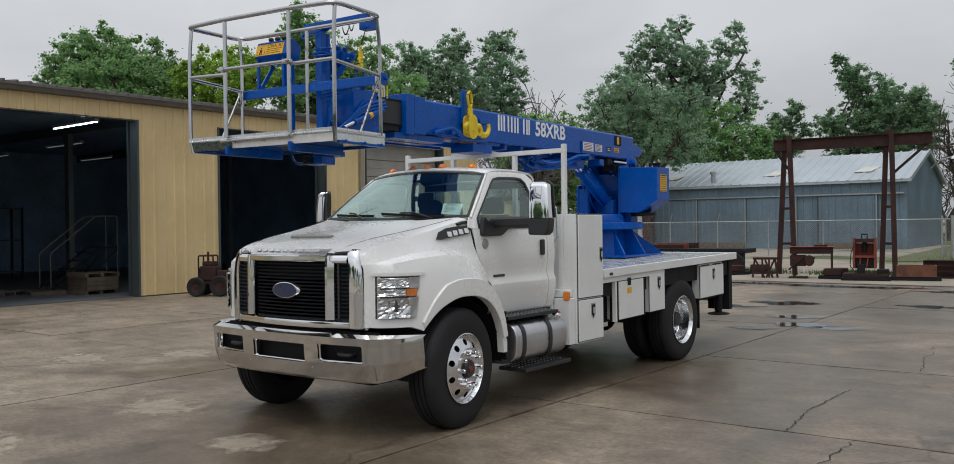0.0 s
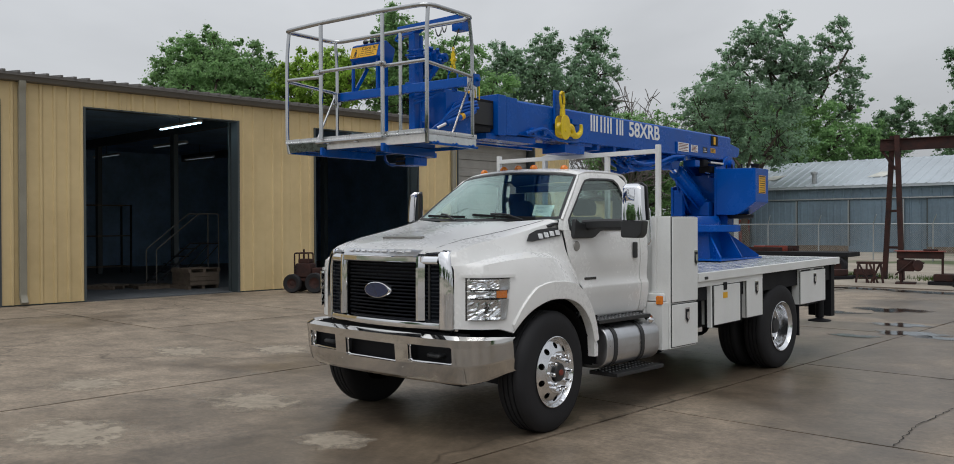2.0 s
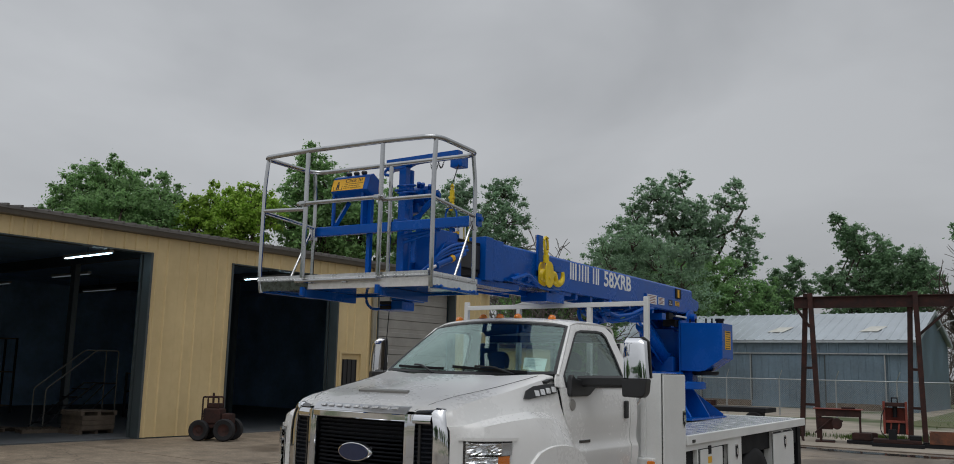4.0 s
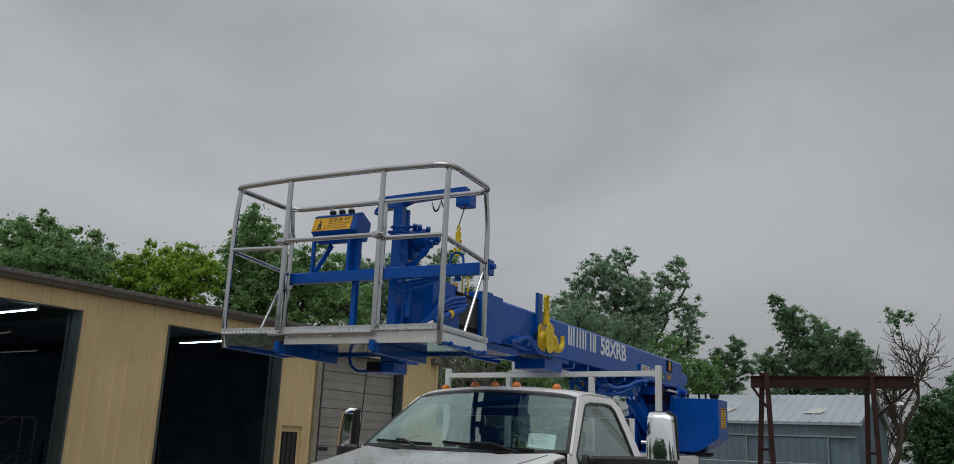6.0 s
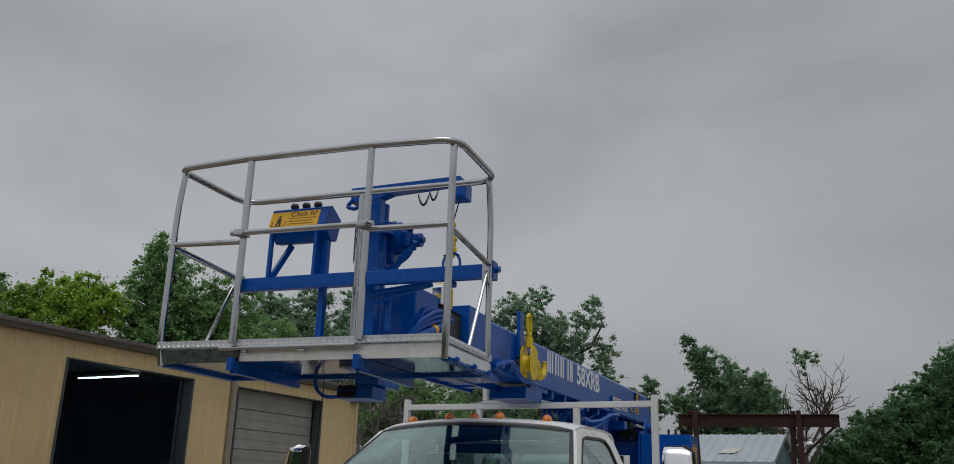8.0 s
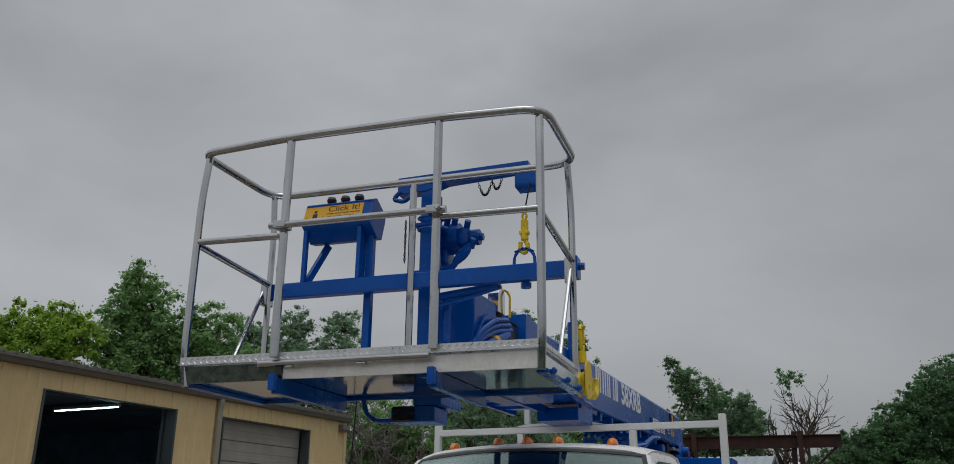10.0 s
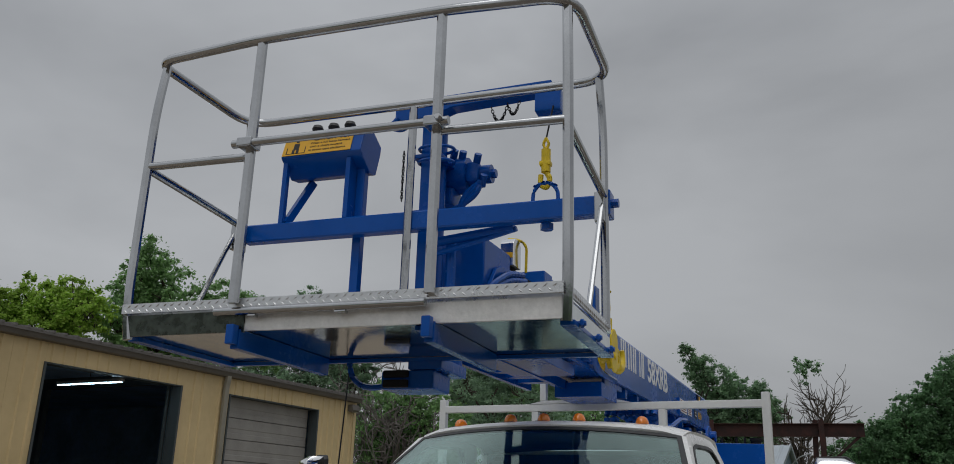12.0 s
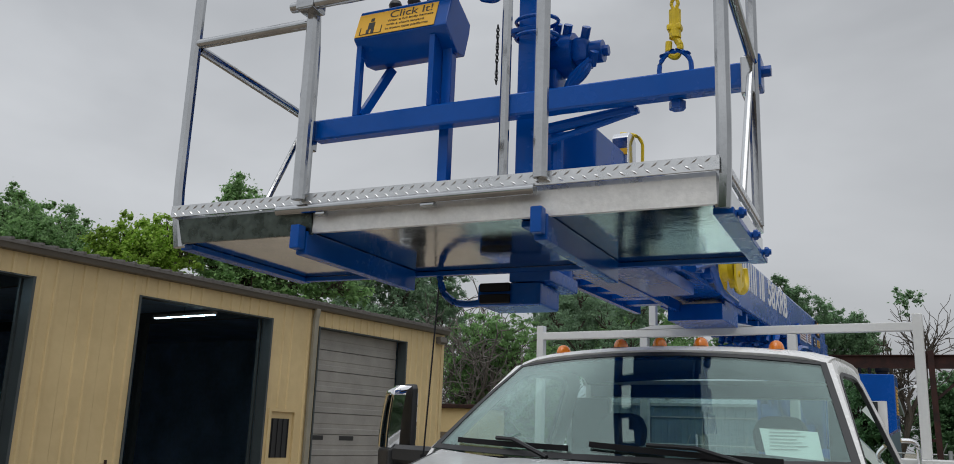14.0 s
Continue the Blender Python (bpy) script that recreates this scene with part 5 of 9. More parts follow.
# hood and fenders: one section pulled from the nose to the door
HY = [-0.95, -0.90, -0.80, -0.65, -0.45, -0.20, 0.10, 0.35, 0.52, 0.66]
SEC = [
    ([0] * 10, [1.545, 1.570, 1.600, 1.632, 1.665, 1.705, 1.750, 1.785, 1.805, 1.815]),
    ([0.30, 0.31, 0.32, 0.33, 0.35, 0.37, 0.39, 0.41, 0.43, 0.44], [1.545, 1.570, 1.600, 1.632, 1.665, 1.703, 1.747, 1.782, 1.802, 1.812]),
    ([0.34, 0.36, 0.38, 0.39, 0.41, 0.43, 0.45, 0.47, 0.48, 0.49], [1.540, 1.562, 1.588, 1.618, 1.650, 1.690, 1.738, 1.776, 1.800, 1.810]),
    ([0.53, 0.585, 0.645, 0.69, 0.73, 0.77, 0.81, 0.85, 0.875, 0.885], [1.538, 1.560, 1.586, 1.612, 1.640, 1.676, 1.724, 1.768, 1.795, 1.808]),
    ([0.745, 0.800, 0.830, 0.843, 0.850, 0.860, 0.877, 0.900, 0.917, 0.925], [1.518, 1.536, 1.556, 1.580, 1.605, 1.640, 1.692, 1.742, 1.775, 1.790]),
    ([0.770, 0.832, 0.863, 0.878, 0.887, 0.897, 0.912, 0.935, 0.958, 0.972], [1.490, 1.494, 1.500, 1.512, 1.530, 1.558, 1.586, 1.622, 1.658, 1.680]),
    ([0.798, 0.868, 0.900, 0.912, 0.920, 0.928, 0.938, 0.960, 0.982, 0.995], [1.450, 1.438, 1.428, 1.426, 1.436, 1.462, 1.498, 1.526, 1.545, 1.560]),
    ([0.815, 0.905, 0.970, 1.010, 1.040, 1.050, 1.035, 1.005, 0.998, 1.000], [1.440, 1.452, 1.476, 1.502, 1.528, 1.546, 1.532, 1.458, 1.420, 1.428]),
    ([0.828, 0.935, 1.025, 1.085, 1.130, 1.150, 1.128, 1.066, 1.020, 1.006], [1.412, 1.420, 1.444, 1.468, 1.490, 1.505, 1.486, 1.398, 1.340, 1.322]),
    ([0.832, 0.948, 1.045, 1.112, 1.172, 1.203, 1.195, 1.155, 1.085, 1.022], [1.345, 1.348, 1.360, 1.368, 1.375, 1.375, 1.345, 1.265, 1.20, 1.10]),
    ([0.832, 0.950, 1.047, 1.115, 1.178, 1.212, 1.212, 1.206, 1.198, 1.188], None),
    ([0.832, 0.950, 1.047, 1.115, 1.178, 1.212, 1.212, 1.206, 1.198, 1.188], None),
    ([0.800, 0.905, 0.990, 1.052, 1.120, 1.140, 1.140, 1.130, 1.125, 1.120], None),
]


def arch(y):
    if y < -0.49:
        return 0.93 - 0.035 * max(0, (y + 0.62) / 0.13)
    if y < 0:
        return 0.515 + math.sqrt(max(0, 0.632**2 - y * y))
    if y < 0.60:
        return 0.515 + 0.632 * max(0, 1 - (y / 0.615) ** 2.6) ** (1 / 2.2)
    return 0.58


# the hood climbs a little more steeply towards the screen
LIFT = [0, 0.012, 0.026, 0.034, 0.038, 0.042, 0.050, 0.057, 0.060, 0.060]
for n_, (xs_, zs_) in enumerate(SEC[:7]):
    for i_, l_ in enumerate(LIFT):
        zs_[i_] += l_ * (0.4 if n_ == 6 else 0.85 if n_ < 3 else 1.0)
# where each line of the hood ends at the cowl and at the door's shut line
REAR = [0.21, 0.235, 0.245, 0.37, 0.425, 0.437, 0.452, 0.50, 0.56, 0.66, 0.66, 0.66, 0.66]


def swept(x, y):
    """The nose is bowed in plan: its corners stand back from the middle."""
    return y + 0.105 * min(1.0, abs(x) / 0.83) ** 2 * min(1.0, max(0.0, (-0.55 - y) / 0.40))


def section(y0):
    b, half = arch(y0), []
    for n, (xs, zs) in enumerate(SEC):
        y = y0 if y0 < -0.2 else -0.2 + (y0 + 0.2) * (REAR[n] + 0.2) / 0.86
        z = key(HY, zs, y) if zs else {10: min(b + 0.10, key(HY, SEC[9][1], y) - 0.02), 11: b, 12: b}[n]
        half.append((key(HY, xs, y), swept(key(HY, xs, y), y), z))
    return half[::-1] + [(-x, y, z) for x, y, z in half[1:]]


bm = bmesh.new()
stations = sorted(set(list(np.linspace(-0.95, 0.66, 60)) + [-0.497, -0.488, 0.585, 0.60, 0.61]))
loft(bm, [section(y) for y in stations])
bmesh.ops.recalc_face_normals(bm, faces=bm.faces[:])
part("hood", bm, WHITE, TRUCK, "white sloping hood and flared fenders", smooth=38)
# raised band round each front wheel arch
for s in (-1, 1):
    bm = bmesh.new()
    rings = []
    for k in range(41):
        y = -0.50 + 1.095 * k / 40
        dy = 0.004
        n = Vector((0, -(arch(y + dy) - arch(y - dy)), 2 * dy)).normalized()
        x = key(HY, SEC[10][0], y)
        low = Vector((x, y, arch(y)))
        w = 0.155 * min(1, 0.25 + (y + 0.50) / 0.40, 0.45 + (0.60 - y) / 0.6)
        rings.append([(s * (q.x + dx), q.y, q.z) for q, dx in ((low - n * 0.004, -0.05), (low - n * 0.006, 0.012), (low + n * 0.006, 0.017), (low + n * (w - 0.012), 0.013), (low + n * w, -0.030))])
    loft(bm, rings)
    bmesh.ops.recalc_face_normals(bm, faces=bm.faces[:])
    part("arch_flare", bm, WHITE, TRUCK, "raised white wheel arch band", smooth=40)
# raised scoop outline and seam on the hood
for s in (-1, 1):
    bm = bmesh.new()
    sweep(bm, [(s * key(HY, SEC[3][0], y) * 0.998, swept(key(HY, SEC[3][0], y), y), key(HY, SEC[3][1], y) + 0.001) for y in np.linspace(-0.94, 0.30, 12)], rect_prof(0.004, 0.004))
    part("hood_seam", bm, PLASTIC, TRUCK, smooth=0)
bm = bmesh.new()
prism(bm, [(-0.26, -0.66), (0.26, -0.66), (0.23, -0.60), (-0.23, -0.60)], "z", 1.63, 1.682)
bmesh.ops.transform(bm, matrix=Matrix.Translation((0, -0.61, 1.645)) @ Matrix.Rotation(radians(9.6), 4, "X") @ Matrix.Translation((0, 0.61, -1.645)), verts=bm.verts[:])
part("hood_vent", bm, ROLLER, TRUCK, "shallow grey hood intake", smooth=0)

# wheel arch liners and firewall behind the hood
for s in (-1, 1):
    bm = bmesh.new()
    lo, hi = [], []
    for k in range(21):
        a = math.pi * k / 20
        p = (0.66 * math.cos(a) * -1, 0.50 + 0.62 * math.sin(a))
        lo.append((s * 0.52, p[0], p[1]))
        hi.append((s * 1.13, p[0] * 0.985, p[1] - 0.01))
    loft(bm, [lo, hi])
    part("wheel_liner", bm, BLACK, TRUCK)
    part("inner_wall", prism(bmesh.new(), [(-0.80, 0.60), (0.66, 0.60), (0.66, 1.30), (-0.78, 1.30)], "x", s * 0.50, s * 0.52), BLACK, TRUCK, smooth=0)
part("engine_block", cube(-0.48, 0.48, -0.80, 0.62, 0.62, 1.35, 0.03), BLACK, TRUCK)
part("radiator", cube(-0.76, 0.76, -0.80, -0.76, 0.80, 1.48), BLACK, TRUCK, smooth=0)
part("firewall", cube(-0.93, 0.93, 0.66, 0.68, 0.80, 1.75), BLACK, TRUCK, smooth=0)

# ---- nose: grille, lamps, bumper ----
def long_bar(prof, w, n):
    bm = bmesh.new()
    rings = [[(x, y, z) for y, z in prof] for x in np.linspace(-w, w, n)]
    loft(bm, rings, closed=True)
    return bm


grille = part("grille_frame", long_bar([(-0.968, 1.466), (-0.975, 1.473), (-0.975, 1.511), (-0.968, 1.518), (-0.90, 1.518), (-0.90, 1.466)], 0.535, 13), CHROME, TRUCK, "chromed grille surround")
part("lower_bar", long_bar([(-0.94, 0.905), (-0.972, 0.915), (-0.978, 0.940), (-0.972, 0.968), (-0.935, 0.984), (-0.90, 0.984), (-0.90, 0.905)], 0.77, 21), CHROME, grille)
bm = bmesh.new()
loft(bm, [[(x, y, z) for x in (-0.49, -0.25, 0.0, 0.25, 0.49)] for y, z in ((-0.972, 1.520), (-0.955, 1.540), (-0.918, 1.570), (-0.910, 1.572))])
lip = part("hood_lip", thicken(bm, 0.008), SATIN, grille, "bright lettering strip on the hood lip", smooth=50)
for i in range(9):
    x = -0.385 + i * 0.094
    bm = box(bmesh.new(), -0.030, 0.030, -0.004, 0.004, -0.012, 0.012, 0.002)
    bmesh.ops.transform(bm, matrix=Matrix.Translation((x, -0.945, 1.556)) @ Matrix.Rotation(radians(-52), 4, "X"), verts=bm.verts[:])
    part("raised_bar", bm, BRIGHT, lip, smooth=0)
for s in (-1, 1):
    bm = bmesh.new()
    rings = []
    for z, dy in ((0.984, 0), (1.2, 0), (1.40, 0), (1.466, 0.004), (1.518, 0.008)):
        rings.append([(s * x, y + dy, z) for x, y in ((0.462, -0.92), (0.464, -0.955), (0.490, -0.990), (0.512, -0.990), (0.551, -0.955), (0.553, -0.92))])
    loft(bm, rings)
    part("upright", thicken(bm, 0.006), CHROME, grille, "proud chrome grille upright", smooth=40)
    bm = bmesh.new()
    rings = []
    for z, xi, xo, dy in ((0.905, 0.76, 0.938, 0.01), (0.93, 0.762, 0.940, 0.0), (1.2, 0.768, 0.942, 0.0), (1.33, 0.768, 0.935, 0.0), (1.41, 0.764, 0.922, 0.003), (1.46, 0.755, 0.905, 0.008), (1.50, 0.735, 0.888, 0.015), (1.535, 0.720, 0.872, 0.026), (1.560, 0.740, 0.856, 0.045)):
        rings.append([(s * x, y + dy, z) for x, y in ((xi, -0.92), (xi + 0.002, -0.955), (xi + 0.022, -0.984), (xi * 0.45 + xo * 0.55, -0.984), (xo - 0.022, -0.972), (xo - 0.005, -0.955), (xo, -0.925), (xo + 0.001, -0.90))])
    loft(bm, rings)
    part("side_cheek", thicken(bm, 0.005), CHROME, grille, "broad curved chrome cheek", smooth=35)
    bm = bmesh.new()
    loft(bm, [[(s * x, y, z) for x in (0.545, 0.62, 0.69, 0.745)] for y, z in ((-0.93, 1.448), (-0.970, 1.456), (-0.976, 1.475), (-0.965, 1.505), (-0.945, 1.528))])
    part("top_strip", thicken(bm, 0.005), CHROME, grille, smooth=40)
    bm = bmesh.new()
    loft(bm, [[(s * 0.552, -0.958, 1.530), (s * 0.74, -0.958, 1.530)], [(s * 0.556, -0.935, 1.548), (s * 0.79, -0.935, 1.546)], [(s * 0.560, -0.895, 1.574), (s * 0.838, -0.895, 1.566)], [(s * 0.562, -0.875, 1.576), (s * 0.838, -0.875, 1.566)]])
    part("dark_cap", thicken(bm, 0.006), GLOSSBLACK, grille, "black plastic cap", smooth=0)
    bm = bmesh.new()
    for i in range(15):
        z = 0.990 + i * 0.0325
        box(bm, *sorted((s * 0.555, s * 0.775)), -0.935, -0.915, z - 0.005, z + 0.006)
    for i in range(11):
        x = 0.565 + i * 0.02
        box(bm, *sorted((s * x, s * (x + 0.004))), -0.932, -0.916, 0.984, 1.455)
    part("side_mesh", bm, MESHBLACK, grille, "black honeycomb side grille", smooth=0)
    part("inner_upright", cube(*sorted((s * 0.585, s * 0.615)), -0.950, -0.930, 0.99, 1.45, 0.008), GLOSSBLACK, grille)
# honeycomb in the middle
bm = bmesh.new()
for i in range(17):
    z = 0.98 + i * 0.0302
    prof = []
    for j in range(36):
        x = -0.432 + j * 0.024 + (0.012 if i % 2 else 0)
        if x + 0.022 > 0.434:
            break
        p = [(x, z), (x + 0.007, z + 0.0105), (x + 0.017, z + 0.0105), (x + 0.024, z)]
        for a, b in zip(p, p[1:]):
            sweep(bm, [(a[0], -0.925, a[1]), (b[0], -0.925, b[1])], rect_prof(0.020, 0.0045), up=(0, 0, 1), cap=False)
tagged(part("mesh", bm, MESHBLACK, grille, "black honeycomb grille mesh", smooth=0), kind="stuff")
bm = bmesh.new()
lathe(bm, [(0.0, 0.028), (0.8, 0.026), (0.93, 0.020), (1.0, 0.004), (1.0, -0.02)], 40, Matrix.Translation((0.0, -0.945, 1.218)) @ Matrix.Rotation(radians(90), 4, "X") @ Matrix.Diagonal((0.175, 0.073, 1, 1)))
badge = part("oval_badge", bm, CHROME, grille, "chrome-rimmed dark blue oval badge")
bm = bmesh.new()
lathe(bm, [(0.0, 0.031), (0.84, 0.029), (0.87, 0.024), (0.87, 0.01)], 40, Matrix.Translation((0.0, -0.945, 1.218)) @ Matrix.Rotation(radians(90), 4, "X") @ Matrix.Diagonal((0.175, 0.073, 1, 1)))
part("badge_field", bm, mat("navy_badge_enamel", (0.010, 0.022, 0.075), 0.15, coat=0.6), badge)


def bow_nose(ob):
    m = chain_matrix(ob)
    inv = m.inverted()
    for v in ob.data.vertices:
        w = m @ v.co
        a = abs(w.x)
        w.x = math.copysign(a if a < 0.56 else 0.56 + (a - 0.56) * 0.71, w.x)
        w.y += 0.105 * min(1.0, abs(w.x) / 0.83) ** 2
        v.co = inv @ w
    for c in ob.children:
        bow_nose(c)


bow_nose(grille)


def headlamp(s):
    """Stacked lamp that follows the fender's rounded corner."""
    def surf(y, off):
        y = -0.90 + (y + 0.885) * 1.10
        p, q, r = (Vector((key(HY, SEC[9][0], v), swept(key(HY, SEC[9][0], v), v))) for v in (y - 0.01, y, y + 0.01))
        d = (r - p).normalized()
        return q.x + d.y * off, q.y - d.x * off

    def sheet(y0, y1, z0, z1, off, n=8, slope=0.0):
        bm = bmesh.new()
        g = []
        for z in (z0, (z0 + z1) / 2, z1):
            r = []
            for k in range(n + 1):
                y = y0 + (y1 - y0) * k / n - slope * (z1 - z) * k / n
                x, yy = surf(y, off)
                r.append((s * x, yy, z))
            g.append(r)
        loft(bm, g)
        return thicken(bm, 0.006)

    def facets(y0, y1, z0, z1, off, ny, nz, amp, seed, slope=0.0, stretch=1.0):
        """A bright reflector pressed into small facets."""
        rnd = np.random.RandomState(seed)
        bm = bmesh.new()
        g = []
        for j in range(nz + 1):
            z = z0 + (z1 - z0) * j / nz
            r = []
            for k in range(ny + 1):
                y = y0 + (y1 - y0) * k / ny - slope * max(0, 1.178 - z) * k / ny
                rim = min(j, nz - j, k, ny - k) > 0
                x, yy = surf(y, off + (rnd.uniform(-amp, amp * 0.3) if rim else 0) - (0.018 * math.sin(math.pi * k / ny) * math.sin(math.pi * j / nz)) * stretch)
                r.append((s * x, yy, z))
            g.append(r)
        loft(bm, g)
        return thicken(bm, 0.004)

    lamp = part("headlamp", sheet(-0.892, -0.541, 1.003, 1.347, 0.003, slope=0.17), GLOSSBLACK, TRUCK, "stacked clear headlamp with amber turn signal")
    part("reflector_bowl", facets(-0.882, -0.642, 1.011, 1.172, 0.027, 12, 9, 0.017, 1, 0.0, 0.9), REFLECTOR, lamp, smooth=0)
    part("corner_reflector", facets(-0.638, -0.556, 1.011, 1.176, 0.020, 3, 3, 0.002, 2, 0.16, 0.2), SATIN, lamp, smooth=0)
    part("reflector_bowl", facets(-0.882, -0.680, 1.187, 1.242, 0.027, 9, 4, 0.014, 3, 0.0, 0.8), REFLECTOR, lamp, smooth=0)
    part("reflector_bowl", facets(-0.882, -0.655, 1.256, 1.334, 0.027, 11, 6, 0.016, 4, 0.0, 0.8), REFLECTOR, lamp, smooth=0)
    part("corner_reflector", facets(-0.651, -0.553, 1.251, 1.339, 0.020, 3, 3, 0.002, 5, 0.0, 0.2), SATIN, lamp, smooth=0)
    part("turn_signal", sheet(-0.676, -0.574, 1.186, 1.245, 0.022), AMBER, lamp, "amber turn signal")
    part("bezel", sheet(-0.905, -0.500, 1.352, 1.374, 0.016), WHITE, lamp, "white crease above the lamp")
    lens = part("lens", sheet(-0.888, -0.548, 1.008, 1.342, 0.034, slope=0.17), LENS, lamp)
    lens.visible_shadow = False


for s in (-1, 1):
    headlamp(s)


def bumper():
    xs = [-1.205, -1.19, -1.12, -1.02, -0.92, -0.80, -0.66, -0.48, -0.325, -0.1, 0.1, 0.325, 0.48, 0.66, 0.80, 0.92, 1.02, 1.12, 1.19, 1.205]
    ys = {1.205: -0.505, 1.19: -0.605, 1.12: -0.745, 1.02: -0.845, 0.92: -0.888, 0.80: -0.912, 0.66: -0.930, 0.48: -0.944, 0.325: -0.952, 0.1: -0.956}
    zs = [0.515, 0.535, 0.638, 0.660, 0.788, 0.802, 0.842, 0.858]
    push = [0.050, 0.024, 0.002, -0.002, -0.012, -0.013, -0.017, 0.02]
    bm = bmesh.new()
    g = [[bm.verts.new((x * (1 - 0.02 * (z < 0.6)), ys[abs(x)] + p - 0.055, z + 0.085 * max(0.0, (abs(x) - 1.0) / 0.205) ** 2 * (0.858 - z) / 0.343)) for x in xs] for z, p in zip(zs, push)]
    for i in range(len(zs) - 1):
        for j in range(len(xs) - 1):
            a, b = xs[j], xs[j + 1]
            zl, zh = zs[i], zs[i + 1]
            slot = a >= -0.33 and b <= 0.33 and zl >= 0.63 and zh <= 0.795
            fog = 0.47 <= min(abs(a), abs(b)) and max(abs(a), abs(b)) <= 0.93 and zl >= 0.655 and zh <= 0.81
            if not (slot or fog):
                bm.faces.new((g[i][j], g[i][j + 1], g[i + 1][j + 1], g[i + 1][j]))
    bmesh.ops.recalc_face_normals(bm, faces=bm.faces[:])
    thicken(bm, -0.03)
    b = part("bumper", bm, BUMPER, TRUCK, "polished chrome front bumper with dark slots", smooth=40)
    def skin(x, z):
        y = float(np.interp(abs(x), sorted(ys), [ys[k] for k in sorted(ys)]))
        return (x, y + float(np.interp(z, zs, push)) - 0.058, z)
    for x0, x1, z0, z1 in ((-0.325, 0.325, 0.638, 0.788), (0.48, 0.92, 0.660, 0.802), (-0.92, -0.48, 0.660, 0.802)):
        ring, c = [], 0.028
        for cx, cz, a0 in ((x1 - c, z1 - c, 0), (x0 + c, z1 - c, 90), (x0 + c, z0 + c, 180), (x1 - c, z0 + c, 270)):
            ring += [skin(cx + c * math.cos(radians(a0 + 22.5 * k)), cz + c * math.sin(radians(a0 + 22.5 * k))) for k in range(5)]
        part("slot_lip", tube(bmesh.new(), ring, 0.008, 8, closed=True), CHROME, b, "rolled chrome lip")
    for x0, x1, z0, z1, y in ((-0.37, 0.37, 0.60, 0.80, -0.935), (0.44, 0.97, 0.63, 0.81, -0.885), (-0.97, -0.44, 0.63, 0.81, -0.885)):
        part("slot_back", cube(x0, x1, y, y + 0.02, z0, z1), BLACK, b, smooth=0)
    for s in (-1, 1):
        part("tow_hook", tube(bmesh.new(), round_path([(s * 0.62, -0.87, 0.71), (s * 0.62, -0.945, 0.71), (s * 0.76, -0.945, 0.71), (s * 0.76, -0.87, 0.71)], 0.03), 0.018, 8), PLASTIC, b)
        for x, z in ((0.40, 0.80), (0.40, 0.60)):
            part("bolt", bolt_mesh(bmesh.new(), (s * x, ys[0.48] - 0.068, z), Matrix.Rotation(radians(90), 4, "X"), 0.014), ALLOY, b)
    part("backing", cube(-0.95, 0.95, -0.82, -0.78, 0.56, 0.89), BLACK, b, smooth=0)


bumper()
part("under_tray", cube(-0.95, 0.95, -0.88, -0.60, 0.47, 0.58, 0.02), BLACK, TRUCK)
part("valance", cube(-0.79, 0.79, -0.86, -0.82, 0.862, 0.893), BLACK, TRUCK, smooth=0)

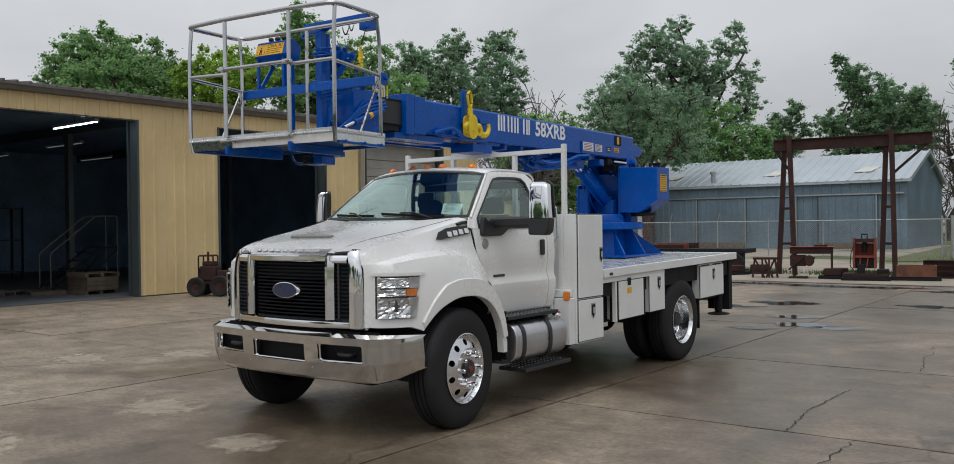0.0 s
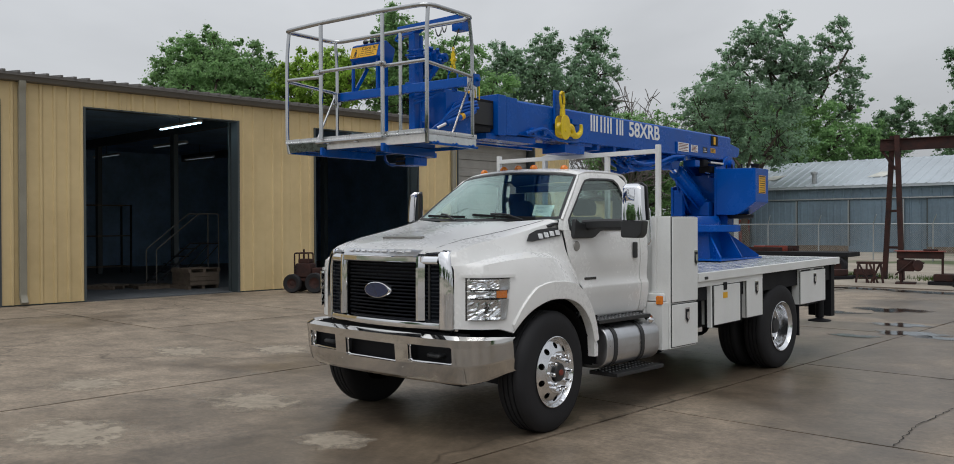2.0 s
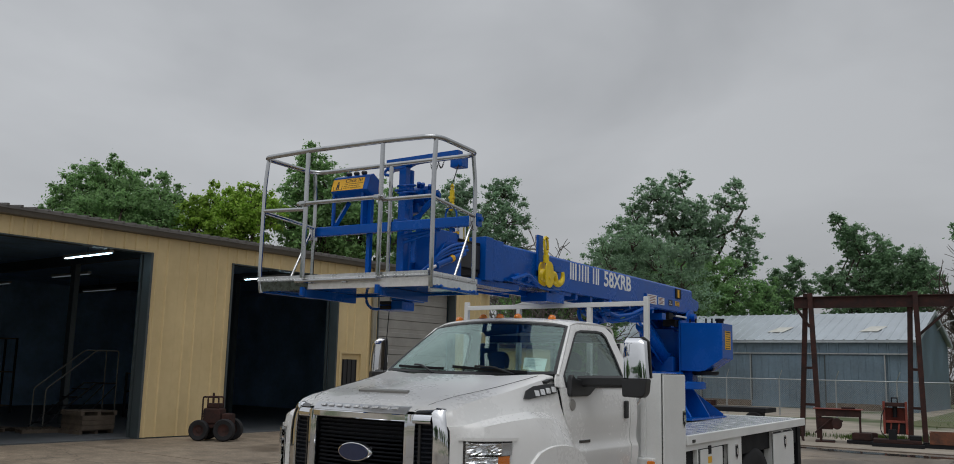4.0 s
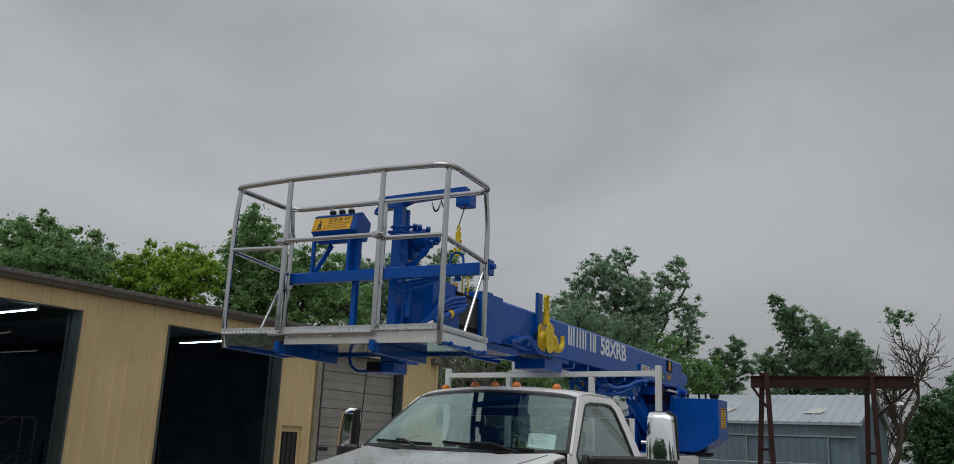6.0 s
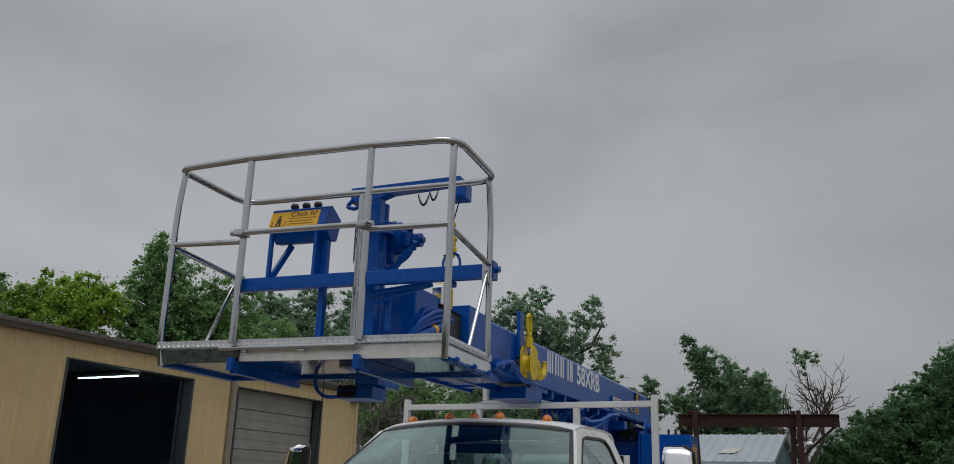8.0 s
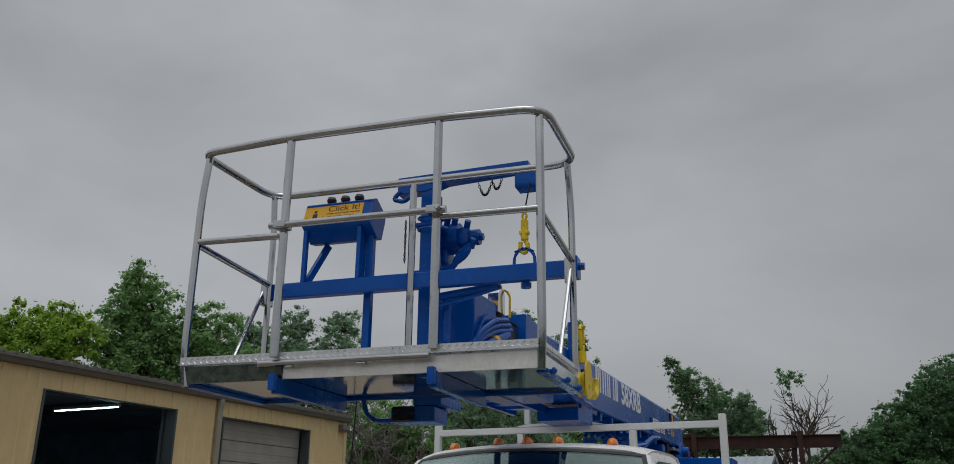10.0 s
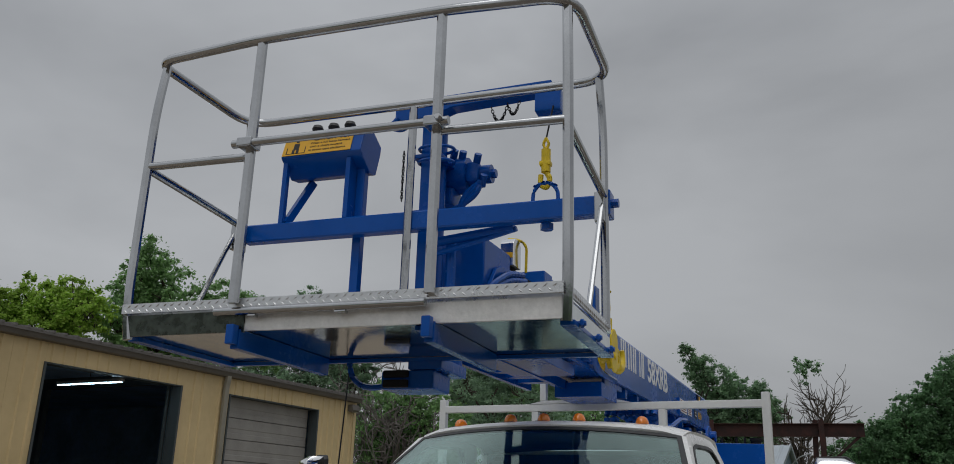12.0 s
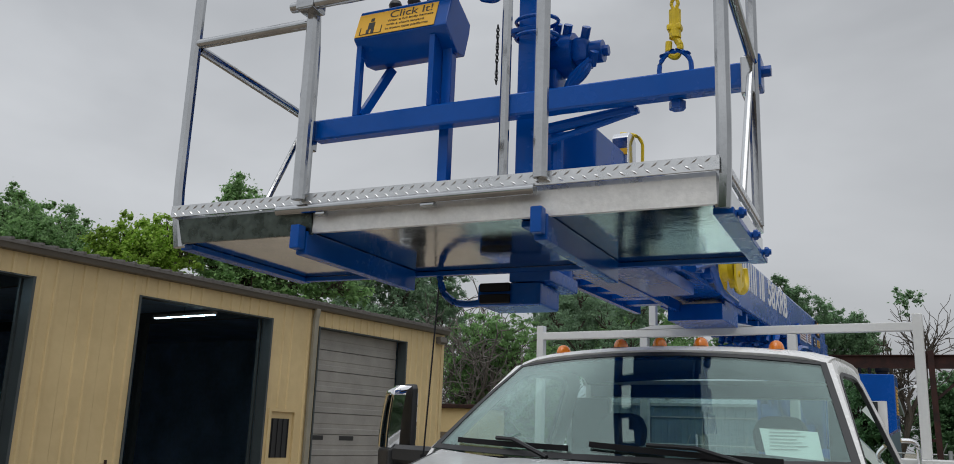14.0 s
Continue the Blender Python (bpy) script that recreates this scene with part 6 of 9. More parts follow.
# ---- cab ----
SHUT = ([0.9, 1.20, 1.31, 1.37, 1.45, 1.556, 1.695, 1.722], [0.668, 0.664, 0.566, 0.524, 0.492, 0.460, 0.438, 0.436])
DOOR_PROF = [(0.900, 0.955), (0.925, 0.985), (1.00, 1.002), (1.12, 1.020), (1.185, 1.022), (1.205, 1.018), (1.235, 1.004), (1.28, 0.999), (1.34, 1.002), (1.42, 1.010), (1.50, 1.012), (1.64, 1.003), (1.70, 0.992), (1.722, 0.984)]
for s in (-1, 1):
    bm = bmesh.new()
    loft(bm, [[(s * (x + (0.0 if 0.02 < v < 0.97 else -0.006)), 1.648 + (key(*SHUT, z) - 1.648) * (1 - v), z) for z, x in DOOR_PROF] for v in (0.0, 0.008, 0.03, 0.3, 0.6, 0.95, 0.992, 1.0)])
    door = part("door", thicken(bm, 0.02), WHITE, TRUCK, "white cab door", smooth=40)
    part("door_handle", cube(*sorted((s * 1.012, s * 1.040)), 1.495, 1.560, 1.445, 1.605, 0.012), PLASTIC, door, "black upright door handle")
    part("belt_moulding", cube(*sorted((s * 0.978, s * 1.000)), 0.60, 1.58, 1.722, 1.742, 0.005), PLASTIC, door)
    part("side_badge", lathe(bmesh.new(), [(0.0, 0.008), (0.042, 0.006), (0.047, 0.0)], 24, Matrix.Translation((s * 1.012, 0.577, 1.581)) @ (AXIS_X if s > 0 else AXIS_X @ Matrix.Rotation(math.pi, 4, "Y"))), ROLLER, door, "round grey emblem")
    part("name_strip", cube(*sorted((s * 0.998, s * 1.008)), 0.71, 0.89, 1.262, 1.286, 0.003), GLOSSBLACK, door, "thin dark chrome name strip", smooth=0)
    bm = bmesh.new()
    loft(bm, [[(s * (x - 0.004), y, z) for z, x in DOOR_PROF] for y in (1.656, 1.70, 1.76, 1.785)])
    part("cab_corner", thicken(bm, 0.02), WHITE, TRUCK, smooth=40)
    part("rocker", cube(*sorted((s * 0.80, s * 0.96)), 0.66, 1.78, 0.84, 0.898, 0.01), PLASTIC, TRUCK)
    # window frame with pillar and window
    O = [(0.443, 1.724), (0.447, 1.80), (0.675, 2.00), (0.89, 2.20), (0.955, 2.262), (1.10, 2.298), (1.40, 2.305), (1.60, 2.29), (1.70, 2.22), (1.755, 2.0), (1.78, 1.80), (1.780, 1.724)]
    I = [(0.508, 1.724), (0.530, 1.82), (0.745, 2.00), (0.950, 2.175), (1.005, 2.212), (1.10, 2.232), (1.40, 2.240), (1.505, 2.232), (1.560, 2.19), (1.605, 2.0), (1.625, 1.80), (1.625, 1.724)]

    def side(y, z, off=0.0):
        return (s * (0.984 - (z - 1.724) * 0.400 + off), y, z)
    bm = bmesh.new()
    loft(bm, [[side(*p) for p in O], [side(*p, 0.006) for p in [((a[0] + b[0]) / 2, (a[1] + b[1]) / 2) for a, b in zip(O, I)]], [side(*p) for p in I]])
    part("window_frame", thicken(bm, 0.025), WHITE, TRUCK, "white window surround", smooth=40)
    bm = bmesh.new()
    J = [(a[0] + (1.12 - a[0]) * 0.05, a[1] + (1.95 - a[1]) * 0.06) for a in I]
    loft(bm, [[side(*p, 0.004) for p in I], [side(*p, 0.004) for p in J]])
    part("window_seal", thicken(bm, 0.012), PLASTIC, TRUCK, "black window seal", smooth=0)
    bm = bmesh.new()
    v = [bm.verts.new(side(*p, -0.006)) for p in I]
    bm.faces.new(v)
    pane = part("side_window", thicken(bm, 0.004), SIDEGLASS, TRUCK, "tinted side window", smooth=0)
    pane.visible_shadow = False
    # A-pillar between the windscreen and the window frame
    bm = bmesh.new()
    W0, W1 = Vector((0.944, 0.430, 1.833)), Vector((0.748, 0.944, 2.260))
    edge = [W0.lerp(W1, k / 3) for k in range(4)]
    outer = [Vector(side(*p)) for p in ((0.462, 1.815), (0.637, 1.967), (0.783, 2.10), (0.928, 2.238))]
    loft(bm, [[(s * e.x, e.y - 0.004, e.z + 0.004) for e in edge], [((s * e.x + o.x) / 2 + s * 0.012, (e.y + o.y) / 2 - 0.008, (e.z + o.z) / 2 + 0.006) for e, o in zip(edge, outer)], [tuple(o) for o in outer]])
    part("pillar", thicken(bm, 0.02), WHITE, TRUCK, smooth=60)
    # cowl side between hood and pillar
    bm = bmesh.new()
    loft(bm, [[(s * 0.942, 0.425, 1.832), (s * 0.946, 0.46, 1.815), (s * 0.950, 0.52, 1.78)], [(s * 0.955, 0.395, 1.79), (s * 0.962, 0.44, 1.775), (s * 0.968, 0.52, 1.745)], [(s * 0.972, 0.375, 1.735), (s * 0.976, 0.44, 1.725), (s * 0.980, 0.53, 1.71)]])
    part("cowl_side", thicken(bm, 0.015), WHITE, TRUCK)
    # fender vent badge
    bm = bmesh.new()
    pts = [(-0.020, 1.632), (0.05, 1.630), (0.405, 1.678), (0.422, 1.752), (0.25, 1.742), (0.13, 1.728), (0.035, 1.695)]

    def flank(y, z):
        zs = [key(HY, SEC[n][1], y) for n in (6, 5, 4)]
        xs = [key(HY, SEC[n][0], y) for n in (6, 5, 4)]
        return s * (float(np.interp(z, zs, xs)) + 0.008)
    v = [bm.verts.new((flank(y, z), y, z)) for y, z in pts]
    bm.faces.new(v)
    vent = part("fender_vent", thicken(bm, 0.012), PLASTIC, TRUCK, "black fender vent with chrome bars", smooth=0)
    for i in range(4):
        y, w = 0.125 + i * 0.072, 0.050
        z0 = 1.654 + i * 0.010
        z1 = z0 + 0.046
        bm = bmesh.new()
        box(bm, 0.006, 0.022, y, y + w, z0, z1, 0.005)
        for v in bm.verts:
            v.co.x = flank(v.co.y, v.co.z) + s * v.co.x
        part("chrome_bar", bm, BRIGHT, vent)
    part("arch_marker", lathe(bmesh.new(), [(0.0, 0.012), (0.018, 0.008), (0.02, 0.0)], 12, Matrix.Translation((s * 1.160, 0.40, 1.20)) @ AXIS_X), AMBER, TRUCK)

# roof
bm = bmesh.new()
g = []
for v, z in ((0.0, 2.278), (0.03, 2.292), (0.08, 2.303), (0.18, 2.314), (0.4, 2.320), (0.7, 2.320), (0.9, 2.308), (0.97, 2.28), (1.0, 2.235)):
    r = []
    for k in range(17):
        u = -1 + k / 8
        yf = 0.805 + 0.140 * u * u
        drop = 0.0 if abs(u) < 0.85 else (abs(u) - 0.85) * 0.12
        r.append((u * (0.765 if v > 0.05 else 0.765 - 0.015 * (1 - v / 0.05)), yf + (1.775 - yf) * v, z + 0.036 * (1 - u * u) - drop))
    g.append(r)
loft(bm, g)
part("roof", thicken(bm, 0.02), WHITE, TRUCK, "white cab roof", smooth=50)
bm = bmesh.new()
for x0, x1, z0, z1 in ((-0.98, 0.98, 0.86, 1.72), (-0.88, -0.60, 1.72, 2.14), (0.60, 0.88, 1.72, 2.14), (-0.76, 0.76, 2.14, 2.24)):
    box(bm, x0, x1, 1.765, 1.785, z0, z1)
part("cab_back", bm, WHITE, TRUCK, smooth=0)
pane = part("rear_window", cube(-0.60, 0.60, 1.772, 1.777, 1.72, 2.14), SIDEGLASS, TRUCK, smooth=0)
pane.visible_shadow = False
part("cab_floor", cube(-0.93, 0.93, 0.69, 1.76, 0.86, 0.90), SEAT, TRUCK, smooth=0)


# windscreen
def screen(u, v, off=0.0):
    b = Vector((0.944 * u, 0.335 + 0.095 * u * u, 1.812 + 0.021 * u * u))
    t = Vector((0.748 * u, 0.802 + 0.142 * u * u, 2.302 - 0.042 * u * u))
    return b.lerp(t, v) + Vector((0, -0.72, 0.69)) * (off + 0.012 * math.sin(math.pi * v))


bm = bmesh.new()
loft(bm, [[screen(-1 + k / 10, v) for k in range(21)] for v in (0, 0.2, 0.4, 0.6, 0.8, 1.0)])
pane = part("windscreen", thicken(bm, 0.005), WINDSCREEN, TRUCK, "curved greenish windscreen", smooth=60)
pane.visible_shadow = False
bm = bmesh.new()
outer = [(-1 + k / 8, 0) for k in range(17)] + [(1, k / 6) for k in range(1, 7)] + [(1 - k / 8, 1) for k in range(1, 17)] + [(-1, 1 - k / 6) for k in range(1, 6)]
loft(bm, [[screen(u, v, 0.003) for u, v in outer + outer[:1]], [screen(u * 0.968, 0.045 + v * 0.92, 0.003) for u, v in outer + outer[:1]]])
part("windscreen_border", thicken(bm, 0.003), PLASTIC, TRUCK, "black ceramic windscreen edge", smooth=60)
bm = bmesh.new()
loft(bm, [[(0.935 * u, 0.15 + 0.135 * u * u + d, z) for u in np.linspace(-1, 1, 17)] for d, z in ((0.0, 1.772), (0.06, 1.79), (0.12, 1.797), (0.20, 1.80))])
part("cowl_panel", thicken(bm, 0.02), PLASTIC, TRUCK, "black cowl panel", smooth=40)
for k in range(3):
    bm = bmesh.new()
    for i in range(14):
        x = -0.62 + k * 0.45 + i * 0.024
        box(bm, x, x + 0.010, 0.24 + 0.135 * (x / 0.935) ** 2, 0.31 + 0.135 * (x / 0.935) ** 2, 1.800, 1.812)
    tagged(part("cowl_slats", bm, BLACK, TRUCK, smooth=0), kind="stuff")


def wiper(x0, pts):
    bm = bmesh.new()
    tube(bm, [screen(*pts[0], 0.045), screen(*pts[1], 0.050), screen(*pts[2], 0.03)], 0.010, 6)
    w = part("wiper", bm, PLASTIC, TRUCK, "black windscreen wiper")
    bm = bmesh.new()
    a, b = pts[3], pts[4]
    sweep(bm, [screen(a[0] + (b[0] - a[0]) * k / 8, a[1] + (b[1] - a[1]) * k / 8, 0.014) for k in range(9)], rect_prof(0.012, 0.024))
    part("blade", bm, RUBBER, w, smooth=0)


wiper(-0.3, [(-0.28, -0.05), (-0.50, 0.07), (-0.62, 0.10), (-0.86, 0.08), (-0.22, 0.07)])
wiper(0.3, [(0.62, -0.06), (0.38, 0.06), (0.16, 0.10), (-0.12, 0.11), (0.72, 0.02)])

# inside the cab
bm = bmesh.new()
loft(bm, [[(u * 0.735, 0.86 + 0.14 * u * u + (1.745 - 0.86 - 0.14 * u * u) * v, z + 0.034 * (1 - u * u)) for u in np.linspace(-1, 1, 13)] for v, z in ((0.0, 2.252), (0.15, 2.268), (0.6, 2.276), (0.92, 2.262), (1.0, 2.222))])
part("headliner", thicken(bm, 0.012), SEAT, TRUCK, "dark cloth headliner")
bm = bmesh.new()
for x0, x1, z0, z1 in ((-0.93, 0.93, 0.92, 1.715), (-0.84, -0.605, 1.725, 2.135), (0.605, 0.84, 1.725, 2.135), (-0.72, 0.72, 2.145, 2.215)):
    box(bm, x0, x1, 1.748, 1.761, z0, z1)
part("rear_trim", bm, SEAT, TRUCK, "dark rear wall lining", smooth=0)
part("dashboard", cube(-0.88, 0.88, 0.62, 0.95, 1.42, 1.74, 0.06), SEAT, TRUCK)
wheel_m = Matrix.Translation((0.42, 1.02, 1.66)) @ Matrix.Rotation(radians(52), 4, "X")
bm = bmesh.new()
lathe(bm, [(0.195 + 0.017 * math.cos(a), 0.017 * math.sin(a)) for a in (6.2832 * k / 8 for k in range(8))], 32, wheel_m, closed=True)
steer = part("steering_wheel", bm, PLASTIC, TRUCK, "black steering wheel")
part("hub", lathe(bmesh.new(), [(0.0, 0.03), (0.07, 0.02), (0.08, -0.03), (0.03, -0.15)], 16, wheel_m), PLASTIC, steer)
bm = bmesh.new()
for a in (0.3, 2.84, 4.71):
    tube(bm, [wheel_m @ Vector((0.06 * math.cos(a), 0.06 * math.sin(a), 0)), wheel_m @ Vector((0.19 * math.cos(a), 0.19 * math.sin(a), 0))], 0.016, 6)
part("spoke", bm, PLASTIC, steer)
for x in (-0.42, 0.42):
    st = part("seat_back", cube(x - 0.24, x + 0.24, 1.42, 1.56, 1.20, 1.86, 0.05), SEAT, TRUCK, "dark cloth seat")
    part("seat_cushion", cube(x - 0.25, x + 0.25, 1.0, 1.52, 1.12, 1.26, 0.05), SEAT, st)
    bm = bmesh.new()
    prism(bm, [(x - 0.12, 1.87), (x - 0.135, 1.96), (x - 0.11, 2.02), (x - 0.07, 2.045), (x + 0.07, 2.045), (x + 0.11, 2.02), (x + 0.135, 1.96), (x + 0.12, 1.87)], "y", 1.46, 1.55, 0.02)
    part("headrest", bm, SEAT, st)
part("console", cube(-0.12, 0.12, 0.95, 1.5, 0.9, 1.35, 0.03), SEAT, TRUCK)
bm = bmesh.new()
q = [screen(u, v, -0.012) for u, v in ((0.650, 0.110), (0.870, 0.070), (0.870, 0.300), (0.630, 0.320))]
bm.faces.new([bm.verts.new(p) for p in q])
paper = part("paper_sheet", thicken(bm, 0.001), PAPER, TRUCK, "white printed sheet behind the windscreen", smooth=0)
bm = bmesh.new()
for i in range(7):
    v = 0.31 - i * 0.027
    q = [screen(u, w, -0.009) for u, w in ((0.670, v), (0.780 + 0.02 * (i % 3), v), (0.780 + 0.02 * (i % 3), v + 0.006), (0.670, v + 0.006))]
    bm.faces.new([bm.verts.new(p) for p in q])
tagged(part("print_bars", bm, ROLLER, paper, smooth=0), kind="stuff")

# roof marker lamps
for x, y in ((-0.555, 1.035), (-0.205, 0.955), (-0.005, 0.95), (0.195, 0.955), (0.52, 1.035)):
    z = 2.304 + 0.036 * (1 - (x / 0.8) ** 2) + 0.006
    bm = bmesh.new()
    lathe(bm, [(1.0, -0.012), (1.0, 0.006), (0.92, 0.02), (0.7, 0.038), (0.35, 0.047), (0.0, 0.049)], 16, Matrix.Translation((x, y, z)) @ Matrix.Diagonal((0.034, 0.050, 0.85, 1)))
    lamp = part("marker_lamp", bm, AMBER, TRUCK, "amber roof marker lamp")
    part("lamp_base", cube(x - 0.037, x + 0.037, y - 0.053, y + 0.053, z - 0.02, z - 0.002, 0.006), PLASTIC, lamp)


# mirrors
def mirror(s):
    bm = bmesh.new()
    rings = []
    for k in range(13):
        v = k / 12
        z = 1.816 + 0.329 * v
        xo = 1.625 - 0.034 * v - 0.055 * max(0, (v - 0.90) / 0.10) ** 2
        xi = 1.386 + 0.012 * max(0, (v - 0.92) / 0.08) ** 2
        bulge = 0.030 * v * v + 0.03 * max(0, (v - 0.92) / 0.08) ** 2
        rings.append([(s * (xi + (xo - xi) * u), 0.725 + bulge + 0.010 * abs(2 * u - 1) ** 6.0 + (0.06 if u in (0, 1) else 0), z) for u in (0, 0.02, 0.08, 0.2, 0.35, 0.5, 0.65, 0.8, 0.92, 0.98, 1)])
    loft(bm, rings)
    thicken(bm, 0.006)
    turn = Matrix.Translation((s * 1.395, 0.82, 0)) @ Matrix.Rotation(radians(-38 if s < 0 else 8), 4, "Z") @ Matrix.Diagonal((0.88, 1, 1, 1)) @ Matrix.Translation((s * -1.40, -0.82, 0))

    def turned(bm):
        bmesh.ops.transform(bm, matrix=turn, verts=bm.verts[:])
        return bm
    m = part("mirror_head", turned(bm), CHROME, TRUCK, "chrome-capped towing mirror", smooth=60)
    bm = bmesh.new()
    prism(bm, [(s * 1.375, 1.66), (s * 1.37, 1.813), (s * 1.62, 1.813), (s * 1.605, 1.69), (s * 1.57, 1.655)], "y", 0.730, 0.87, 0.02)
    part("lower_housing", turned(bm), PLASTIC, m, "black lower mirror housing")
    bm = bmesh.new()
    prism(bm, [(s * 1.380, 1.815), (s * 1.380, 2.13), (s * 1.40, 2.155), (s * 1.55, 2.16), (s * 1.605, 2.12), (s * 1.625, 1.815)], "y", 0.852, 0.885, 0.008)
    part("rear_housing", turned(bm), PLASTIC, m)
    part("glass", turned(cube(*sorted((s * 1.40, s * 1.60)), 0.886, 0.890, 1.86, 2.11)), MIRROR, m, smooth=0)
    bm = bmesh.new()
    sweep(bm, [(s * 0.985, 0.74, 1.775), (s * 1.15, 0.755, 1.782), (s * 1.40, 0.80, 1.785)], rect_prof(0.11, 0.095, 0.02))
    part("arm", bm, PLASTIC, m)
    bm = bmesh.new()
    prism(bm, [(0.512, 1.668), (0.526, 1.80), (0.545, 1.835), (0.60, 1.80), (0.80, 1.778), (1.10, 1.765), (1.10, 1.738), (0.93, 1.715), (0.85, 1.665), (0.81, 1.652), (0.53, 1.650)], "x", *sorted((s * 0.985, s * 1.035)), 0.012)
    part("arm_base", bm, PLASTIC, m)


for s in (-1, 1):
    mirror(s)
bm = bmesh.new()
tube(bm, [(-0.985, 0.42, 1.74), (-0.985, 0.42, 1.80)], 0.016, 8)
tube(bm, [(-0.985, 0.42, 1.80), (-0.975, 0.47, 2.62)], 0.0045, 6)
part("antenna", bm, BLACK, TRUCK, "thin black whip antenna")
part("grab_handle", tube(bmesh.new(), round_path([(0.93, 1.80, 1.95), (1.00, 1.83, 1.95), (1.02, 1.83, 1.60), (0.97, 1.82, 1.55)], 0.04), 0.012, 8), ALLOY, TRUCK)


# ---- wheels ----
def tyre_mesh(bm, x0, x1, y, r=0.522):
    w = x1 - x0
    prof = [(0.288, 0.03), (0.300, 0.012), (0.345, 0.004), (0.42, 0.0), (0.465, 0.006), (0.497, 0.020), (r - 0.008, 0.040), (r, 0.052)]
    tread = [(r, 0.085), (r - 0.014, 0.088), (r - 0.014, 0.098), (r, 0.101)]
    half = [(a, b) for a, b in prof + tread]
    full = half + [(r, w / 2 - 0.007), (r - 0.014, w / 2 - 0.004)] + [(a, w - b) for a, b in [(r - 0.014, w / 2 - 0.004), (r, w / 2 - 0.007)] + half[::-1]]
    return lathe(bm, full, 56, Matrix.Translation((x0, y, 0.515)) @ AXIS_X, closed=True)


def holed_disc(bm, r0, r1, rh, rc, n, height, m, depth=0.02):
    """A wheel disc with n round hand holes of radius rh on a circle rc; height(r) is its bulge."""
    step = 2 * math.pi / n
    for i in range(n):
        a0 = i * step
        bound, hole = [], []
        k = 6
        for j in range(k):
            bound.append((r1, a0 - step / 2 + step * j / k))
        for j in range(k):
            bound.append((r1 + (r0 - r1) * j / k, a0 + step / 2))
        for j in range(k):
            bound.append((r0, a0 + step / 2 - step * j / k))
        for j in range(k):
            bound.append((r0 + (r1 - r0) * j / k, a0 - step / 2))
        for r, a in bound:
            x, y = r * math.cos(a) - rc * math.cos(a0), r * math.sin(a) - rc * math.sin(a0)
            q = math.atan2(y, x)
            hole.append((rc * math.cos(a0) + rh * math.cos(q), rc * math.sin(a0) + rh * math.sin(q)))
        B = [bm.verts.new(m @ Vector((r * math.cos(a), r * math.sin(a), height(r)))) for r, a in bound]
        H = [bm.verts.new(m @ Vector((x, y, height(math.hypot(x, y))))) for x, y in hole]
        D = [bm.verts.new(m @ Vector((x, y, height(math.hypot(x, y)) - depth))) for x, y in hole]
        for j in range(len(B)):
            q = (j + 1) % len(B)
            bm.faces.new((B[j], B[q], H[q], H[j]))
            bm.faces.new((H[j], H[q], D[q], D[j]))
    bmesh.ops.remove_doubles(bm, verts=bm.verts[:], dist=1e-5)
    bmesh.ops.recalc_face_normals(bm, faces=bm.faces[:])
    return bm


def front_wheel(s):
    steer_ = Matrix.Translation((s * 1.06, -0.12 if s < 0 else 0.0, 0)) @ Matrix.Rotation(radians(6.5), 4, "Z") @ Matrix.Translation((s * -1.06, 0, 0))
    out = steer_ @ Matrix.Translation((s * 1.2, 0, 0.515)) @ (AXIS_X if s > 0 else AXIS_X @ Matrix.Rotation(math.pi, 4, "Y"))
    bm = bmesh.new()
    holed_disc(bm, 0.185, 0.270, 0.027, 0.228, 10, lambda r: -0.030 + 0.05 * max(0, (0.27 - r) / 0.085) ** 0.8, out)
    w = part("wheel", bm, ALLOY, TRUCK, "polished aluminium front wheel", smooth=40)
    part("rim", lathe(bmesh.new(), [(0.262, -0.06), (0.268, -0.032), (0.280, -0.030), (0.300, 0.004), (0.306, 0.002), (0.300, -0.02), (0.285, -0.05)], 48, out, cap=False), ALLOY, w)
    part("barrel", lathe(bmesh.new(), [(0.285, -0.05), (0.27, -0.10), (0.20, -0.16), (0.0, -0.16)], 40, out, cap=False), BLACK, w)
    part("hub_face", lathe(bmesh.new(), [(0.186, 0.020), (0.178, 0.026), (0.110, 0.026), (0.085, 0.020), (0.082, 0.0)], 40, out, cap=False), ALLOY, w)
    part("hub", lathe(bmesh.new(), [(0.082, -0.03), (0.080, 0.040), (0.070, 0.052), (0.045, 0.054), (0.0, 0.055)], 28, out), PLASTIC, w, "black hub with red cap")
    part("hub_cap", lathe(bmesh.new(), [(0.026, 0.054), (0.025, 0.062), (0.0, 0.064)], 18, out @ Matrix.Diagonal((1.0, 1.3, 1, 1))), RED_MACH, w, "small red hub cap")
    bm = tyre_mesh(bmesh.new(), *sorted((s * 0.92, s * 1.2)), 0)
    bmesh.ops.transform(bm, matrix=steer_, verts=bm.verts[:])
    part("tyre", bm, RUBBER, w, "black truck tyre")
    for i in range(10):
        a = 2 * math.pi * (i + 0.5) / 10
        m = out @ Matrix.Translation((0.143 * math.cos(a), 0.143 * math.sin(a), 0.024))
        part("lug_nut", lathe(bmesh.new(), [(0.024, 0.0), (0.024, 0.006), (0.018, 0.012), (0.018, 0.052), (0.013, 0.062), (0.0, 0.065)], 10, m), CHROME, w)


